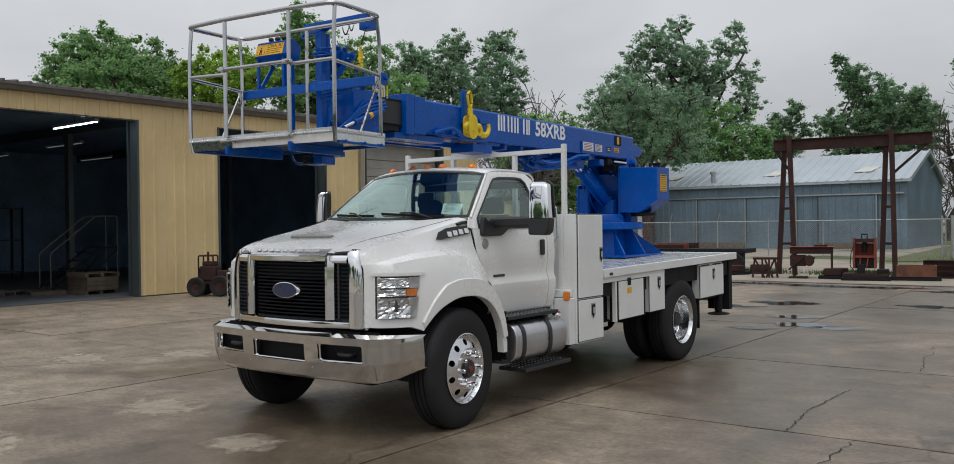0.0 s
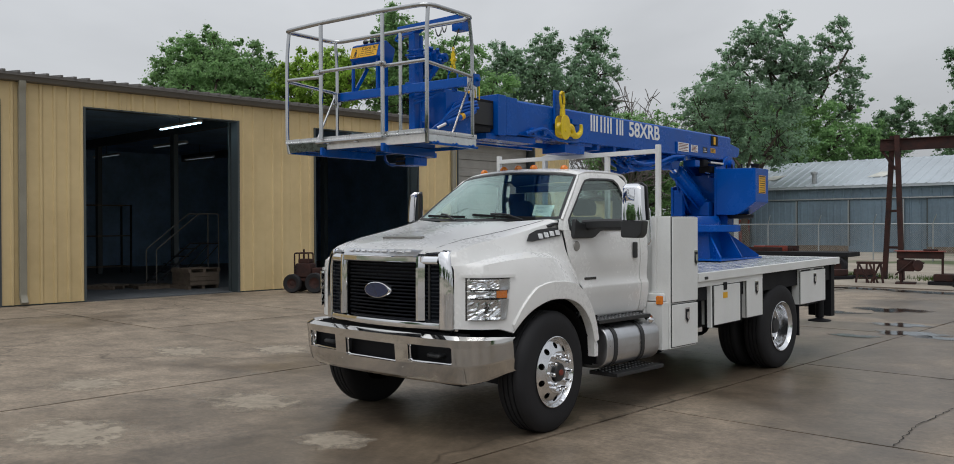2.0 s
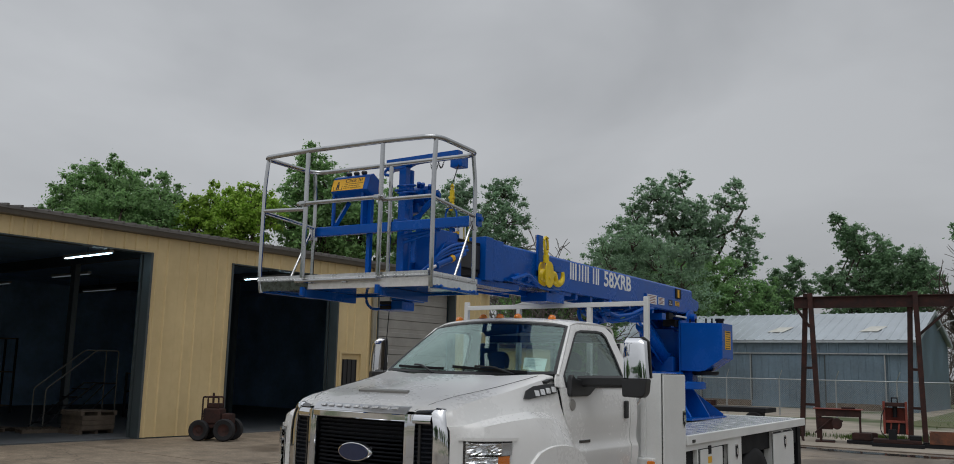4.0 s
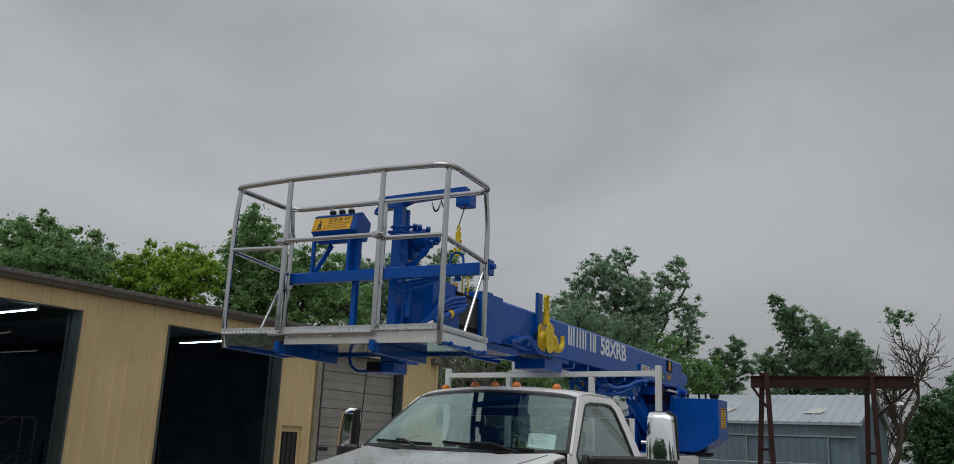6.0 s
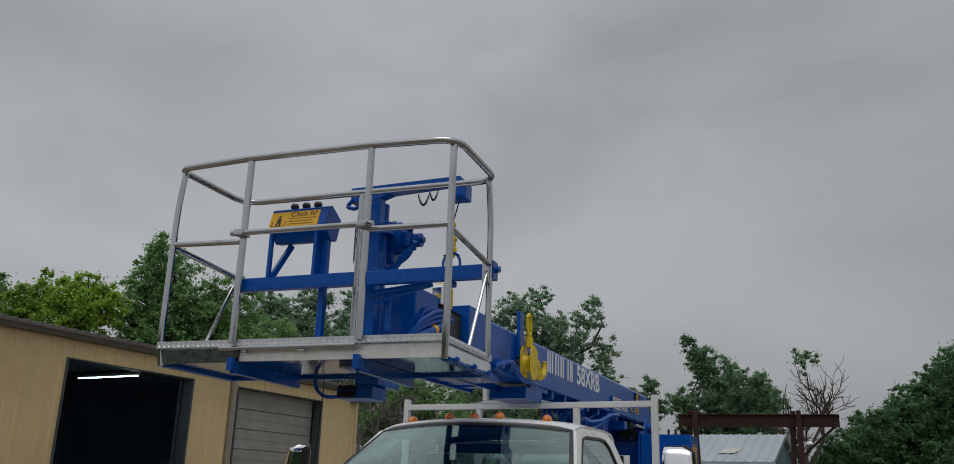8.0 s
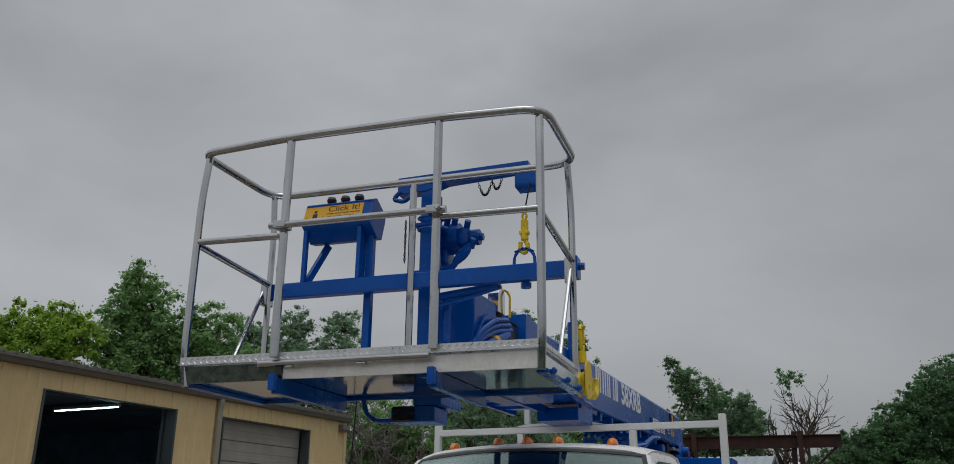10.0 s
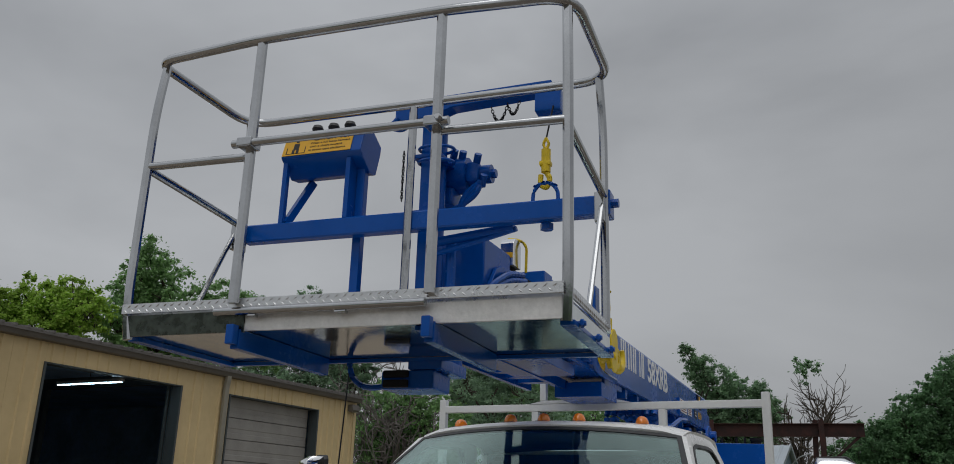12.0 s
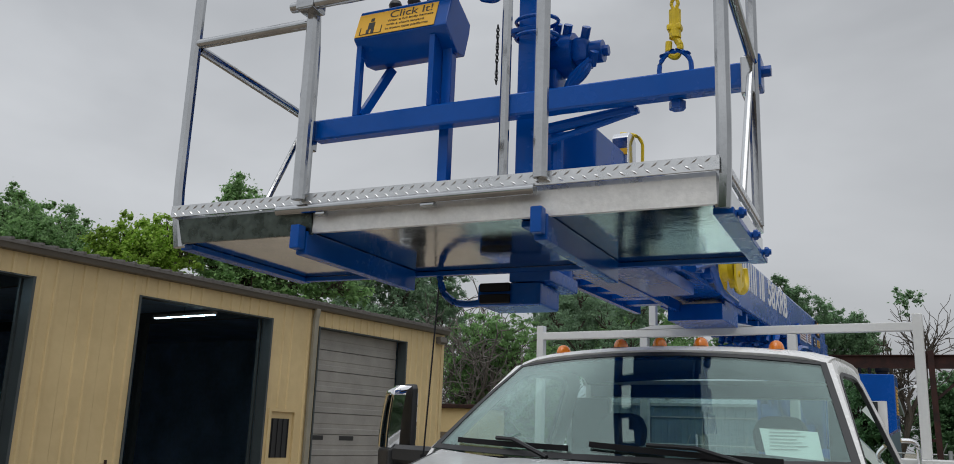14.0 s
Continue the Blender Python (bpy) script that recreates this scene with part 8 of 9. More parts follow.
# under-boom rest and lower channel
cpart("rest_block", cube(-0.10, 0.20, -3.10, -2.72, BZ0 - 0.125, BZ0 - 0.035, 0.004), label="blue boom rest")
for x in (-0.17, 0.175):
    cpart("rest_side", cube(x, x + 0.015, -3.00, -2.55, BZ0 - 0.033, BZ0 - 0.002), smooth=0)
for x in (-0.30, -0.06):
    cpart("carrier_rail", cube(x, x + 0.03, -4.95, -3.05, BZ0 - 0.075, BZ0 - 0.02), label="blue hose carrier under the boom", smooth=0)
for y in np.arange(-4.85, -3.1, 0.22):
    cpart("carrier_rung", cube(-0.27, -0.06, y, y + 0.07, BZ0 - 0.06, BZ0 - 0.035), smooth=0)
for y in np.arange(-2.45, -0.3, 0.35):
    cpart("cross_rung", cube(-0.19, 0.19, y, y + 0.05, BZ0 - 0.06, BZ0 - 0.003), smooth=0)
# lift cylinder
c0, c1 = Vector((0.0, 0.60, 2.01)), Vector((0.0, -0.40, 2.545))
ax = (c1 - c0).normalized()
for x in (0.0,):
    o = Vector((x, 0, 0))
    cyl = cpart("lift_cylinder", tube(bmesh.new(), [c0 + o, c0 + o + ax * 0.90], 0.082, 20), label="blue hydraulic lift cylinder")
    cpart("rod", tube(bmesh.new(), [c0 + o + ax * 0.90, c1 + o], 0.05, 14), ALLOY, cyl, "bright cylinder rod")
    cpart("gland", tube(bmesh.new(), [c0 + o + ax * 0.84, c0 + o + ax * 0.92], 0.094, 20), parent=cyl)
    cpart("rod_eye", tube(bmesh.new(), [c1 + o - Vector((0.08, 0, 0)), c1 + o + Vector((0.06, 0, 0))], 0.085, 14), parent=cyl)
    cpart("base_eye", tube(bmesh.new(), [c0 + o - Vector((0.08, 0, 0)), c0 + o + Vector((0.08, 0, 0))], 0.10, 14), parent=cyl)
    side_ = ax.cross(Vector((1, 0, 0)))
    for k, r in ((0.115, 0.016), (0.14, 0.012), (-0.115, 0.014)):
        cpart("cylinder_pipe", tube(bmesh.new(), round_path([c0 + o + side_ * k * 0.3, c0 + o + side_ * k + ax * 0.1, c0 + o + side_ * k + ax * 0.80, c1 + o + side_ * k * 0.8 - ax * 0.25], 0.05), r, 8), parent=cyl)
    bm = bmesh.new()
    prism(bm, [(-0.56, 2.66), (-0.22, 2.66), (-0.32, 2.47), (-0.48, 2.47)], "x", x - 0.11, x - 0.085)
    prism(bm, [(-0.56, 2.66), (-0.22, 2.66), (-0.32, 2.47), (-0.48, 2.47)], "x", x + 0.065, x + 0.09)
    cpart("rod_lug", bm, parent=boom, smooth=0)
# hose bundle slung under the boom
rnd = np.random.RandomState(9)
for k in range(7):
    x0 = -0.12 + 0.06 * k
    dz = -0.045 + 0.022 * ((k * 3) % 7)
    pts = [(x0, -0.45, 2.63), (x0, -0.75, 2.565 + dz), (x0 + rnd.uniform(-0.03, 0.03), -1.10, 2.475 + dz), (x0, -1.50, 2.43 + dz), (x0, -1.72, 2.45 + dz), (x0, -1.80 - 0.3 * dz, 2.54), (x0, -1.68, 2.62)]
    cpart("hose", tube(bmesh.new(), round_path(pts, 0.07), 0.022, 8), label="blue hydraulic hose")
cpart("hose_guard", tube(bmesh.new(), [(0.0, -1.62, 2.43), (0.0, -1.02, 2.505)], 0.062, 14), label="blue hose guard tube")
for y, z in ((-1.55, 2.44), (-1.10, 2.495)):
    cpart("hose_clamp", tube(bmesh.new(), [(0.0, y, z), (0.0, y + 0.03, z + 0.004)], 0.072, 14))
for k in range(2):
    x0 = -0.08 + 0.05 * k
    cpart("turret_hose", tube(bmesh.new(), round_path([(x0 - 0.1, 0.60, 2.45), (x0 - 0.1, 0.30, 2.58), (x0 - 0.1, 0.10, 2.40), (x0 - 0.05, 0.25, 2.0), (x0 - 0.1, 0.50, 1.88)], 0.12), 0.016, 8), label="blue hydraulic hose")
for y, z in ((-0.05, 2.52), (0.20, 2.54), (0.42, 2.46)):
    cpart("valve_body", cube(0.02, 0.20, y, y + 0.14, z, z + 0.09, 0.01), BLACK if y > 0.1 else BLUE)
cpart("alloy_bracket", cube(0.16, 0.25, 0.32, 0.72, 2.575, 2.605, 0.006), ALLOY)
for k, (z, w) in enumerate(((2.45, 0.5), (2.40, 0.3))):
    cpart("fitting", tube(bmesh.new(), [(0.18, 0.30 + 0.1 * k, z), (0.18, 0.60 + 0.1 * k, z)], 0.012, 6), ALLOY)
# labels on the boom flank
for y0, y1, z0, z1, m, bars in ((-0.57, -0.28, 2.695, 2.808, LETTER, 5), (-0.215, -0.02, 2.705, 2.797, LETTER, 5), (0.135, 0.265, 2.715, 2.788, INK, 2), (0.37, 0.515, 2.728, 2.788, SIGN_YELLOW, 3)):
    cpart("boom_label", cube(BW + 0.020, BW + 0.023, y0, y1, z0, z1), m, boom, "printed safety label", smooth=0)
    bm = bmesh.new()
    for k in range(bars):
        z = z0 + (z1 - z0) * (k + 0.6) / (bars + 0.6)
        box(bm, BW + 0.0235, BW + 0.0245, y0 + 0.015, y1 - 0.02 - 0.03 * (k % 2), z, z + 0.008)
    tagged(cpart("print_bars", bm, LETTER if m is INK else (INK if m is not LETTER else RED_MACH), boom, smooth=0), kind="stuff")
cpart("angle_gauge", cube(BW, BW + 0.012, 0.42, 0.62, 2.83, 2.965, 0.006), BLACK, boom, "black boom angle gauge")
cpart("gauge_face", cube(BW + 0.012, BW + 0.014, 0.48, 0.545, 2.845, 2.95), SIGN_YELLOW, boom, smooth=0)


def letters(text, parent, m, cap, width, material, name="lettering", label="", bold=0.0):
    """Flat letters with their lower left corner at the pose m, in the parent's frame."""
    cu = bpy.data.curves.new(name, "FONT")
    cu.body, cu.size, cu.extrude, cu.offset = text, 1.0, 0.004, bold
    ob = bpy.data.objects.new(name, cu)
    scene.collection.objects.link(ob)
    bpy.context.view_layer.update()
    me = bpy.data.meshes.new_from_object(ob)
    bpy.data.objects.remove(ob)
    co = np.empty(len(me.vertices) * 3)
    me.vertices.foreach_get("co", co)
    co = co.reshape(-1, 3)
    lo, hi = co.min(0), co.max(0)
    co[:, 0] = (co[:, 0] - lo[0]) * width / (hi[0] - lo[0])
    co[:, 1] = (co[:, 1] - lo[1]) * cap / (hi[1] - lo[1])
    co[:, 2] *= 0.3
    me.vertices.foreach_set("co", co.ravel())
    me.transform(m)
    me.materials.clear()
    me.materials.append(material)
    o = new(name, me)
    o.parent = parent
    return tagged(o, label)


face = Matrix(((0, 0, 1, BW + 0.0015), (1, 0, 0, 0), (0, 1, 0, 0), (0, 0, 0, 1)))
y0 = -2.60
for strokes, gap in ((3, 0.058), (1, 0.0), (1, 0.0), (2, 0.062), (1, 0.0), (2, 0.050)):
    for k in range(strokes):
        cpart("name_bar", cube(BW, BW + 0.003, y0, y0 + 0.030, 2.790, 2.968, 0.0), LETTER, boom, "plain white vinyl bar", smooth=0)
        y0 += gap
    y0 += 0.072 if strokes < 3 else 0.030
letters("58XRB", boom, Matrix.Translation((0, -1.770, 2.790)) @ face, 0.178, 0.745, LETTER, "model_lettering", "white vinyl letters reading 58XRB", 0.022)
# head of the boom that carries the platform
HEADB = cpart("platform_head", cube(-0.03, 0.19, -4.98, -4.66, 2.64, 2.985, 0.010), label="blue boom head with hydraulic fittings")
bm = bmesh.new()
prism(bm, [(-4.63, 2.60), (-5.20, 2.52), (-5.22, 2.58), (-4.98, 2.74), (-4.88, 2.865), (-4.82, 2.89), (-4.63, 2.905)], "x", 0.192, 0.212, 0.004)
cpart("head_plate", bm, parent=HEADB)
bm = bmesh.new()
prism(bm, [(-4.60, 2.60), (-5.22, 2.50), (-5.24, 2.58), (-4.98, 2.72), (-4.86, 2.85), (-4.60, 2.89)], "x", -0.055, -0.032, 0.004)
cpart("head_plate", bm, parent=HEADB)
cpart("level_cylinder", tube(bmesh.new(), [(0.240, -5.03, 2.66), (0.240, -4.64, 2.81)], 0.029, 14), parent=HEADB, label="blue levelling cylinder")
cpart("level_rod", tube(bmesh.new(), [(0.240, -5.16, 2.605), (0.240, -5.03, 2.66)], 0.015, 10), ALLOY, HEADB)
cpart("cylinder_label", tube(bmesh.new(), [(0.240, -4.84, 2.733), (0.240, -4.80, 2.749)], 0.0305, 14), SIGN_YELLOW, HEADB)
cpart("head_tube", tube(bmesh.new(), [(0.10, -5.12, 2.38), (0.10, -5.12, 2.62)], 0.06, 16), parent=HEADB)
for y, z in ((-4.82, 2.81), (-4.70, 2.83)):
    cpart("slot_hole", cube(0.2125, 0.2140, y - 0.012, y + 0.012, z - 0.04, z + 0.04), BLACK, HEADB, smooth=0)
bm = bmesh.new()
prism(bm, [(-4.66, 2.937), (-4.56, 2.937), (-4.56, 3.05), (-4.585, 3.075), (-4.635, 3.075), (-4.66, 3.05)], "x", 0.135, 0.205, 0.006)
cpart("sheave_guard", bm, ALLOY, HEADB, "bright rounded sheave guard")
cpart("guard_label", cube(0.14, 0.20, -4.665, -4.661, 2.975, 3.0), SIGN_YELLOW, HEADB, smooth=0)
cpart("guard_wire", tube(bmesh.new(), round_path([(0.228, -4.555, 2.925), (0.232, -4.56, 3.06), (0.20, -4.58, 3.085), (0.15, -4.60, 3.085)], 0.03), 0.007, 6), YELLOW, HEADB)
for k in range(3):
    cpart("head_hose", tube(bmesh.new(), round_path([(0.23 + 0.012 * k, -4.60, 2.90 - 0.03 * k), (0.24, -4.80, 2.86 - 0.03 * k), (0.235, -5.0, 2.76 - 0.02 * k), (0.20, -5.12, 2.60)], 0.08), 0.014, 8), parent=HEADB)
# boom flank fittings near the head
for y in (-3.70, -3.52, -3.40):
    cpart("roller_pin", tube(bmesh.new(), [(BW, y, 2.70), (BW + 0.05, y, 2.70)], 0.035, 12), parent=boom)
cpart("return_pipe", tube(bmesh.new(), round_path([(BW + 0.04, -3.85, 2.66), (BW + 0.05, -3.55, 2.74), (BW + 0.04, -3.30, 2.64), (BW + 0.03, -2.9, 2.64)], 0.06), 0.020, 8), parent=boom)
cpart("hook_lug", cube(BW + 0.001, BW + 0.030, -3.33, -3.23, 2.80, 3.16, 0.008), parent=boom, label="blue hook lug")
cpart("stow_bracket", cube(BW + 0.001, BW + 0.06, -3.05, -2.90, 2.82, 2.88, 0.006), parent=boom)

# ---- yellow hook block hung on the boom ----
HB = thing("hook_block", (0.0, 0.0, 0.0), "yellow crane hook block hung on the boom side", "hook")
HB.matrix_basis = CRANE.matrix_basis @ pose(BW + 0.085, -3.27, 2.66)


def hpart(name, bm, material=YELLOW, label=""):
    return part(name, bm, material, HB, label, local=True, smooth=40)


for x in (-0.045, 0.033):
    bm = bmesh.new()
    poly = [(0.075 * math.cos(a), 0.05 + 0.075 * math.sin(a)) for a in np.linspace(math.pi, 2 * math.pi, 10)] + [(0.075 * math.cos(a), 0.16 + 0.075 * math.sin(a)) for a in np.linspace(0, math.pi, 10)]
    prism(bm, poly, "x", x, x + 0.012, 0.003)
    hpart("cheek_plate", bm)
hpart("sheave", lathe(bmesh.new(), [(0.0, 0.03), (0.07, 0.03), (0.055, 0.0), (0.07, -0.03), (0.0, -0.03)], 24, Matrix.Translation((-0.004, 0, 0.10)) @ AXIS_X))
hpart("pin", lathe(bmesh.new(), [(0.018, -0.056), (0.018, 0.052), (0.0, 0.054)], 10, Matrix.Translation((0, 0, 0.07)) @ AXIS_X))
hpart("swivel", tube(bmesh.new(), [(0, 0, 0.22), (0, 0.0, 0.30)], 0.030, 12))
bm = bmesh.new()
loop = [(0.0, 0.030 * math.cos(a) + 0.01 * (z - 0.36), z) for a, z in ((-0.2, 0.29), (0.5, 0.33), (0.9, 0.40), (0.3, 0.47), (1.57, 0.50), (2.6, 0.47), (2.4, 0.40), (2.9, 0.33))]
tube(bm, round_path([(0, 0.005, 0.29), (0, 0.035, 0.36), (0, 0.02, 0.45), (0, -0.01, 0.485), (0, -0.045, 0.44), (0, -0.03, 0.36), (0, -0.005, 0.29)], 0.025), 0.014, 8)
hpart("shackle", bm)
bm = bmesh.new()
pts = [(0, 0.06, 0.06), (0, 0.12, 0.13), (0, 0.17, 0.12), (0, 0.19, 0.05), (0, 0.25, 0.03), (0, 0.33, 0.06), (0, 0.36, 0.12), (0, 0.345, 0.165)]
pts = round_path(pts, 0.035)
rings_ = []
for i, p in enumerate(pts):
    t = (pts[min(i + 1, len(pts) - 1)] - pts[max(i - 1, 0)]).normalized()
    s_ = Vector((1, 0, 0))
    v = t.cross(s_)
    r = 0.034 - 0.016 * max(0, i / (len(pts) - 1) - 0.6) / 0.4
    rings_.append([p + s_ * r * math.cos(6.2832 * k / 10) + v * r * math.sin(6.2832 * k / 10) for k in range(10)])
loft(bm, rings_, closed=True)
bm.faces.new([v for v in bm.verts[:10]][::-1])
bm.faces.new([v for v in bm.verts[-10:]])
bmesh.ops.recalc_face_normals(bm, faces=bm.faces[:])
hpart("hook", bm, label="curved yellow hook")
hpart("hook_eye", lathe(bmesh.new(), [(0.055, -0.03), (0.055, 0.03), (0.028, 0.03), (0.028, -0.03)], 20, Matrix.Translation((0, 0.135, 0.075)) @ AXIS_X, closed=True))


# ---- work platform ----
CAGE = thing("work_platform", (0.10, -1.0, 2.36), "aluminium work platform basket with blue frame", "work platform")
CAGE.matrix_basis = pose(0.105, -1.045, 0.035, 0, 0, 6.5)
PZ, MZ = 3.449, 3.022


def gpart(name, bm, material=RAIL, label="", parent=None, **k):
    return part(name, bm, material, parent or CAGE, label, local=True, **k)


# top rail: a loop with rounded corners, bowed at the front
loop = [(-0.800, 0.310), (-0.812, -0.302), (-0.33, -0.342), (0.38, -0.338), (0.826, -0.302), (0.824, 0.310)]
pts = []
for i, p in enumerate(loop):
    pts += bend((*loop[i - 1], PZ), (*p, PZ), (*loop[(i + 1) % 6], PZ), (0.13, 0.09, 0.06, 0.06, 0.12, 0.13)[i], 6)
gpart("top_rail", tube(bmesh.new(), pts, 0.0185, 14, closed=True), label="bowed aluminium top rail")


def post(name, x, y, z0, z1, w=0.033, d=0.027, lean=(0, 0), foot=None):
    pts = [(x + lean[0], y + lean[1], z1), (x, y, z1 - 0.22), (x, y, z0 + 0.12), foot or (x, y, z0)]
    return gpart(name, sweep(bmesh.new(), round_path(pts, 0.10), rect_prof(w, d, 0.008), up=(0, 1, 0)))


post("post", -0.790, -0.295, 2.36, PZ - 0.008, lean=(0.004, 0.021), foot=(-0.775, -0.285, 2.372))
post("post", 0.803, -0.290, 2.37, PZ - 0.008, lean=(-0.008, 0.025), foot=(0.795, -0.28, 2.378))
post("post", 0.798, 0.300, 2.47, PZ - 0.008, w=0.030, lean=(-0.008, -0.028))
post("post", -0.766, 0.290, 2.47, PZ - 0.008, w=0.030, lean=(-0.004, -0.018))
post("gate_post", -0.322, -0.335, 2.47, PZ - 0.008, w=0.036, d=0.028)
post("gate_post", 0.378, -0.332, 2.47, PZ - 0.008, w=0.033, d=0.028)
post("back_post", 0.0, 0.310, 2.47, PZ - 0.008)
for a, b in (((-0.790, -0.292, MZ - 0.004), (-0.322, -0.322, MZ - 0.024)), ((0.378, -0.322, MZ - 0.008), (0.803, -0.288, MZ - 0.002)), ((-0.788, -0.28, MZ - 0.015), (-0.768, 0.28, MZ - 0.055)), ((0.800, -0.28, MZ - 0.015), (0.798, 0.29, MZ - 0.055))):
    gpart("mid_rail", tube(bmesh.new(), [a, b], 0.0150, 12), label="aluminium mid rail")
gate = gpart("gate_bar", tube(bmesh.new(), [(-0.375, -0.365, MZ + 0.010), (0.43, -0.362, MZ + 0.006)], 0.0150, 12), label="sliding aluminium gate bar")
for x, z in ((-0.322, MZ + 0.010), (0.378, MZ + 0.006)):
    gpart("collar", cube(x - 0.030, x + 0.030, -0.384, -0.318, z - 0.017, z + 0.018, 0.006), parent=gate)
gpart("gate_pin", bolt_mesh(bmesh.new(), (0.405, -0.385, MZ + 0.006), Matrix.Rotation(radians(90), 4, "X"), 0.012, 0.02), SATIN, parent=gate)
for s in (-1, 1):
    gpart("brace", tube(bmesh.new(), [(s * 0.792, 0.04, 2.48), (s * 0.792, 0.28, 2.93)], 0.010, 8))
    gpart("bracket", cube(*sorted((s * 0.765, s * 0.805)), 0.27, 0.34, 2.86, 2.98, 0.006), label="flat clamp plate")
# floor pan and tread edge
gpart("floor_pan", cube(-0.79, 0.79, -0.285, 0.355, 2.392, 2.400), GALV, "shiny galvanised floor pan", smooth=0)
gpart("floor", cube(-0.79, 0.79, -0.29, 0.36, 2.445, 2.462), TREAD, "tread plate floor", smooth=0)
gpart("front_face", prism(bmesh.new(), [(-0.302, 2.452), (-0.292, 2.452), (-0.282, 2.382), (-0.292, 2.382)], "x", -0.79, -0.30), GALV_REFLECT, "galvanised front edge, dark tree reflection in its colour", smooth=0)
gpart("front_face", cube(-0.299, 0.795, -0.291, -0.277, 2.386, 2.450), FACE_ALU, "scuffed bare aluminium front edge", smooth=0)
for s in (-1, 1):
    gpart("side_face", cube(*sorted((s * 0.790, s * 0.802)), -0.28, 0.35, 2.392, 2.445, 0.003), GALV)
gpart("back_face", cube(-0.79, 0.79, 0.345, 0.36, 2.378, 2.445, 0.003), GALV)


def tread_strip(a, b, w, name="tread_edge"):
    """A folded strip of tread plate with raised bars, from a to b."""
    a, b = Vector(a), Vector(b)
    d = (b - a).normalized()
    n = Vector((d.y, -d.x, 0))
    bm = bmesh.new()
    sweep(bm, [a, b], [(-0.004, -w / 2), (0.004, -w / 2), (0.004, w / 2), (-0.004, w / 2)], up=(0, 0, 1))
    e = gpart(name, bm, TREAD, "tread plate toe edge", smooth=0)
    bm = bmesh.new()
    k = int((b - a).length / 0.030)
    for i in range(k):
        c = a + d * (0.015 + i * 0.030) + n * 0.0042
        for j in (-1, 1):
            p = c + Vector((0, 0, j * w * 0.22)) + d * (0.015 * (j > 0))
            u = (d * 0.008 + Vector((0, 0, 0.006 * j))) if j > 0 else (d * 0.008 - Vector((0, 0, 0.006)))
            v = u.cross(n).normalized() * 0.0028
            q = [p - u, p + v, p + u, p - v]
            t = p + n * 0.003
            tv = bm.verts.new(t)
            vs = [bm.verts.new(x) for x in q]
            for m in range(4):
                bm.faces.new((vs[m], vs[(m + 1) % 4], tv))
    tagged(gpart("raised_bar", bm, TREAD, parent=e, smooth=0), kind="stuff")
    return e


tread_strip((-0.790, -0.313, 2.474), (0.795, -0.313, 2.474), 0.034)
tread_strip((0.802, -0.28, 2.474), (0.802, 0.35, 2.474), 0.032)
tread_strip((-0.802, 0.35, 2.474), (-0.802, -0.28, 2.474), 0.032)
tread_strip((0.79, 0.36, 2.474), (-0.79, 0.36, 2.474), 0.032)
gpart("gate_sill", tube(bmesh.new(), [(-0.40, -0.318, 2.447), (0.36, -0.318, 2.447)], 0.0145, 12), label="round-edged aluminium gate sill")
gpart("sill_weld", cube(-0.27, -0.24, -0.326, -0.303, 2.424, 2.434, 0.003), RAIL)
gpart("sill_weld", cube(0.05, 0.09, -0.326, -0.303, 2.424, 2.434, 0.003), RAIL)
# blue frame under the floor
for s in (-1, 1):
    gpart("edge_angle", cube(*sorted((s * 0.765, s * 0.812)), -0.24, 0.365, 2.374, 2.391, 0.003), BLUE, "blue angle frame")
    x = 0.37 if s > 0 else -0.325
    beam_ = gpart("floor_beam", cube(x - 0.017, x + 0.017, -0.30, 0.32, 2.325, 2.391, 0.004), BLUE, "blue floor beam")
    gpart("stub", cube(x - 0.015, x + 0.015, -0.335, -0.303, 2.336, 2.402, 0.004), BLUE, parent=beam_)
    gpart("clip", cube(x - 0.075, x - 0.025, -0.24, -0.19, 2.375, 2.391, 0.003), BLUE, parent=beam_)
gpart("edge_angle", cube(-0.765, 0.765, 0.335, 0.360, 2.376, 2.391, 0.003), BLUE)
for y in (-0.18, 0.06, 0.28):
    b = gpart("clamp_bolt", tube(bmesh.new(), [(0.803, y, 2.39), (0.832, y, 2.39)], 0.008, 8), BLUE, "blue clamp bolt")
    gpart("nut", bolt_mesh(bmesh.new(), (0.815, y, 2.39), AXIS_X, 0.014, 0.012), BLUE, parent=b)
gpart("centre_channel", cube(0.02, 0.16, 0.34, 0.62, 2.345, 2.391, 0.006), BLUE)
rot = gpart("rotator", cube(-0.09, 0.13, 0.34, 0.52, 2.270, 2.344, 0.010), BLUE, "blue and black platform rotator")
gpart("rotator_face", cube(-0.075, 0.03, 0.322, 0.338, 2.276, 2.306, 0.005), BLACK, parent=rot)
gpart("rotator_face", cube(-0.075, 0.03, 0.322, 0.338, 2.314, 2.342, 0.005), BLACK, parent=rot)
gpart("hose_loop", tube(bmesh.new(), round_path([(-0.24, 0.36, 2.391), (-0.237, 0.36, 2.345), (-0.205, 0.36, 2.298), (-0.15, 0.36, 2.278), (-0.085, 0.36, 2.285)], 0.04), 0.012, 8), BLUE, "looped blue hose", parent=rot)
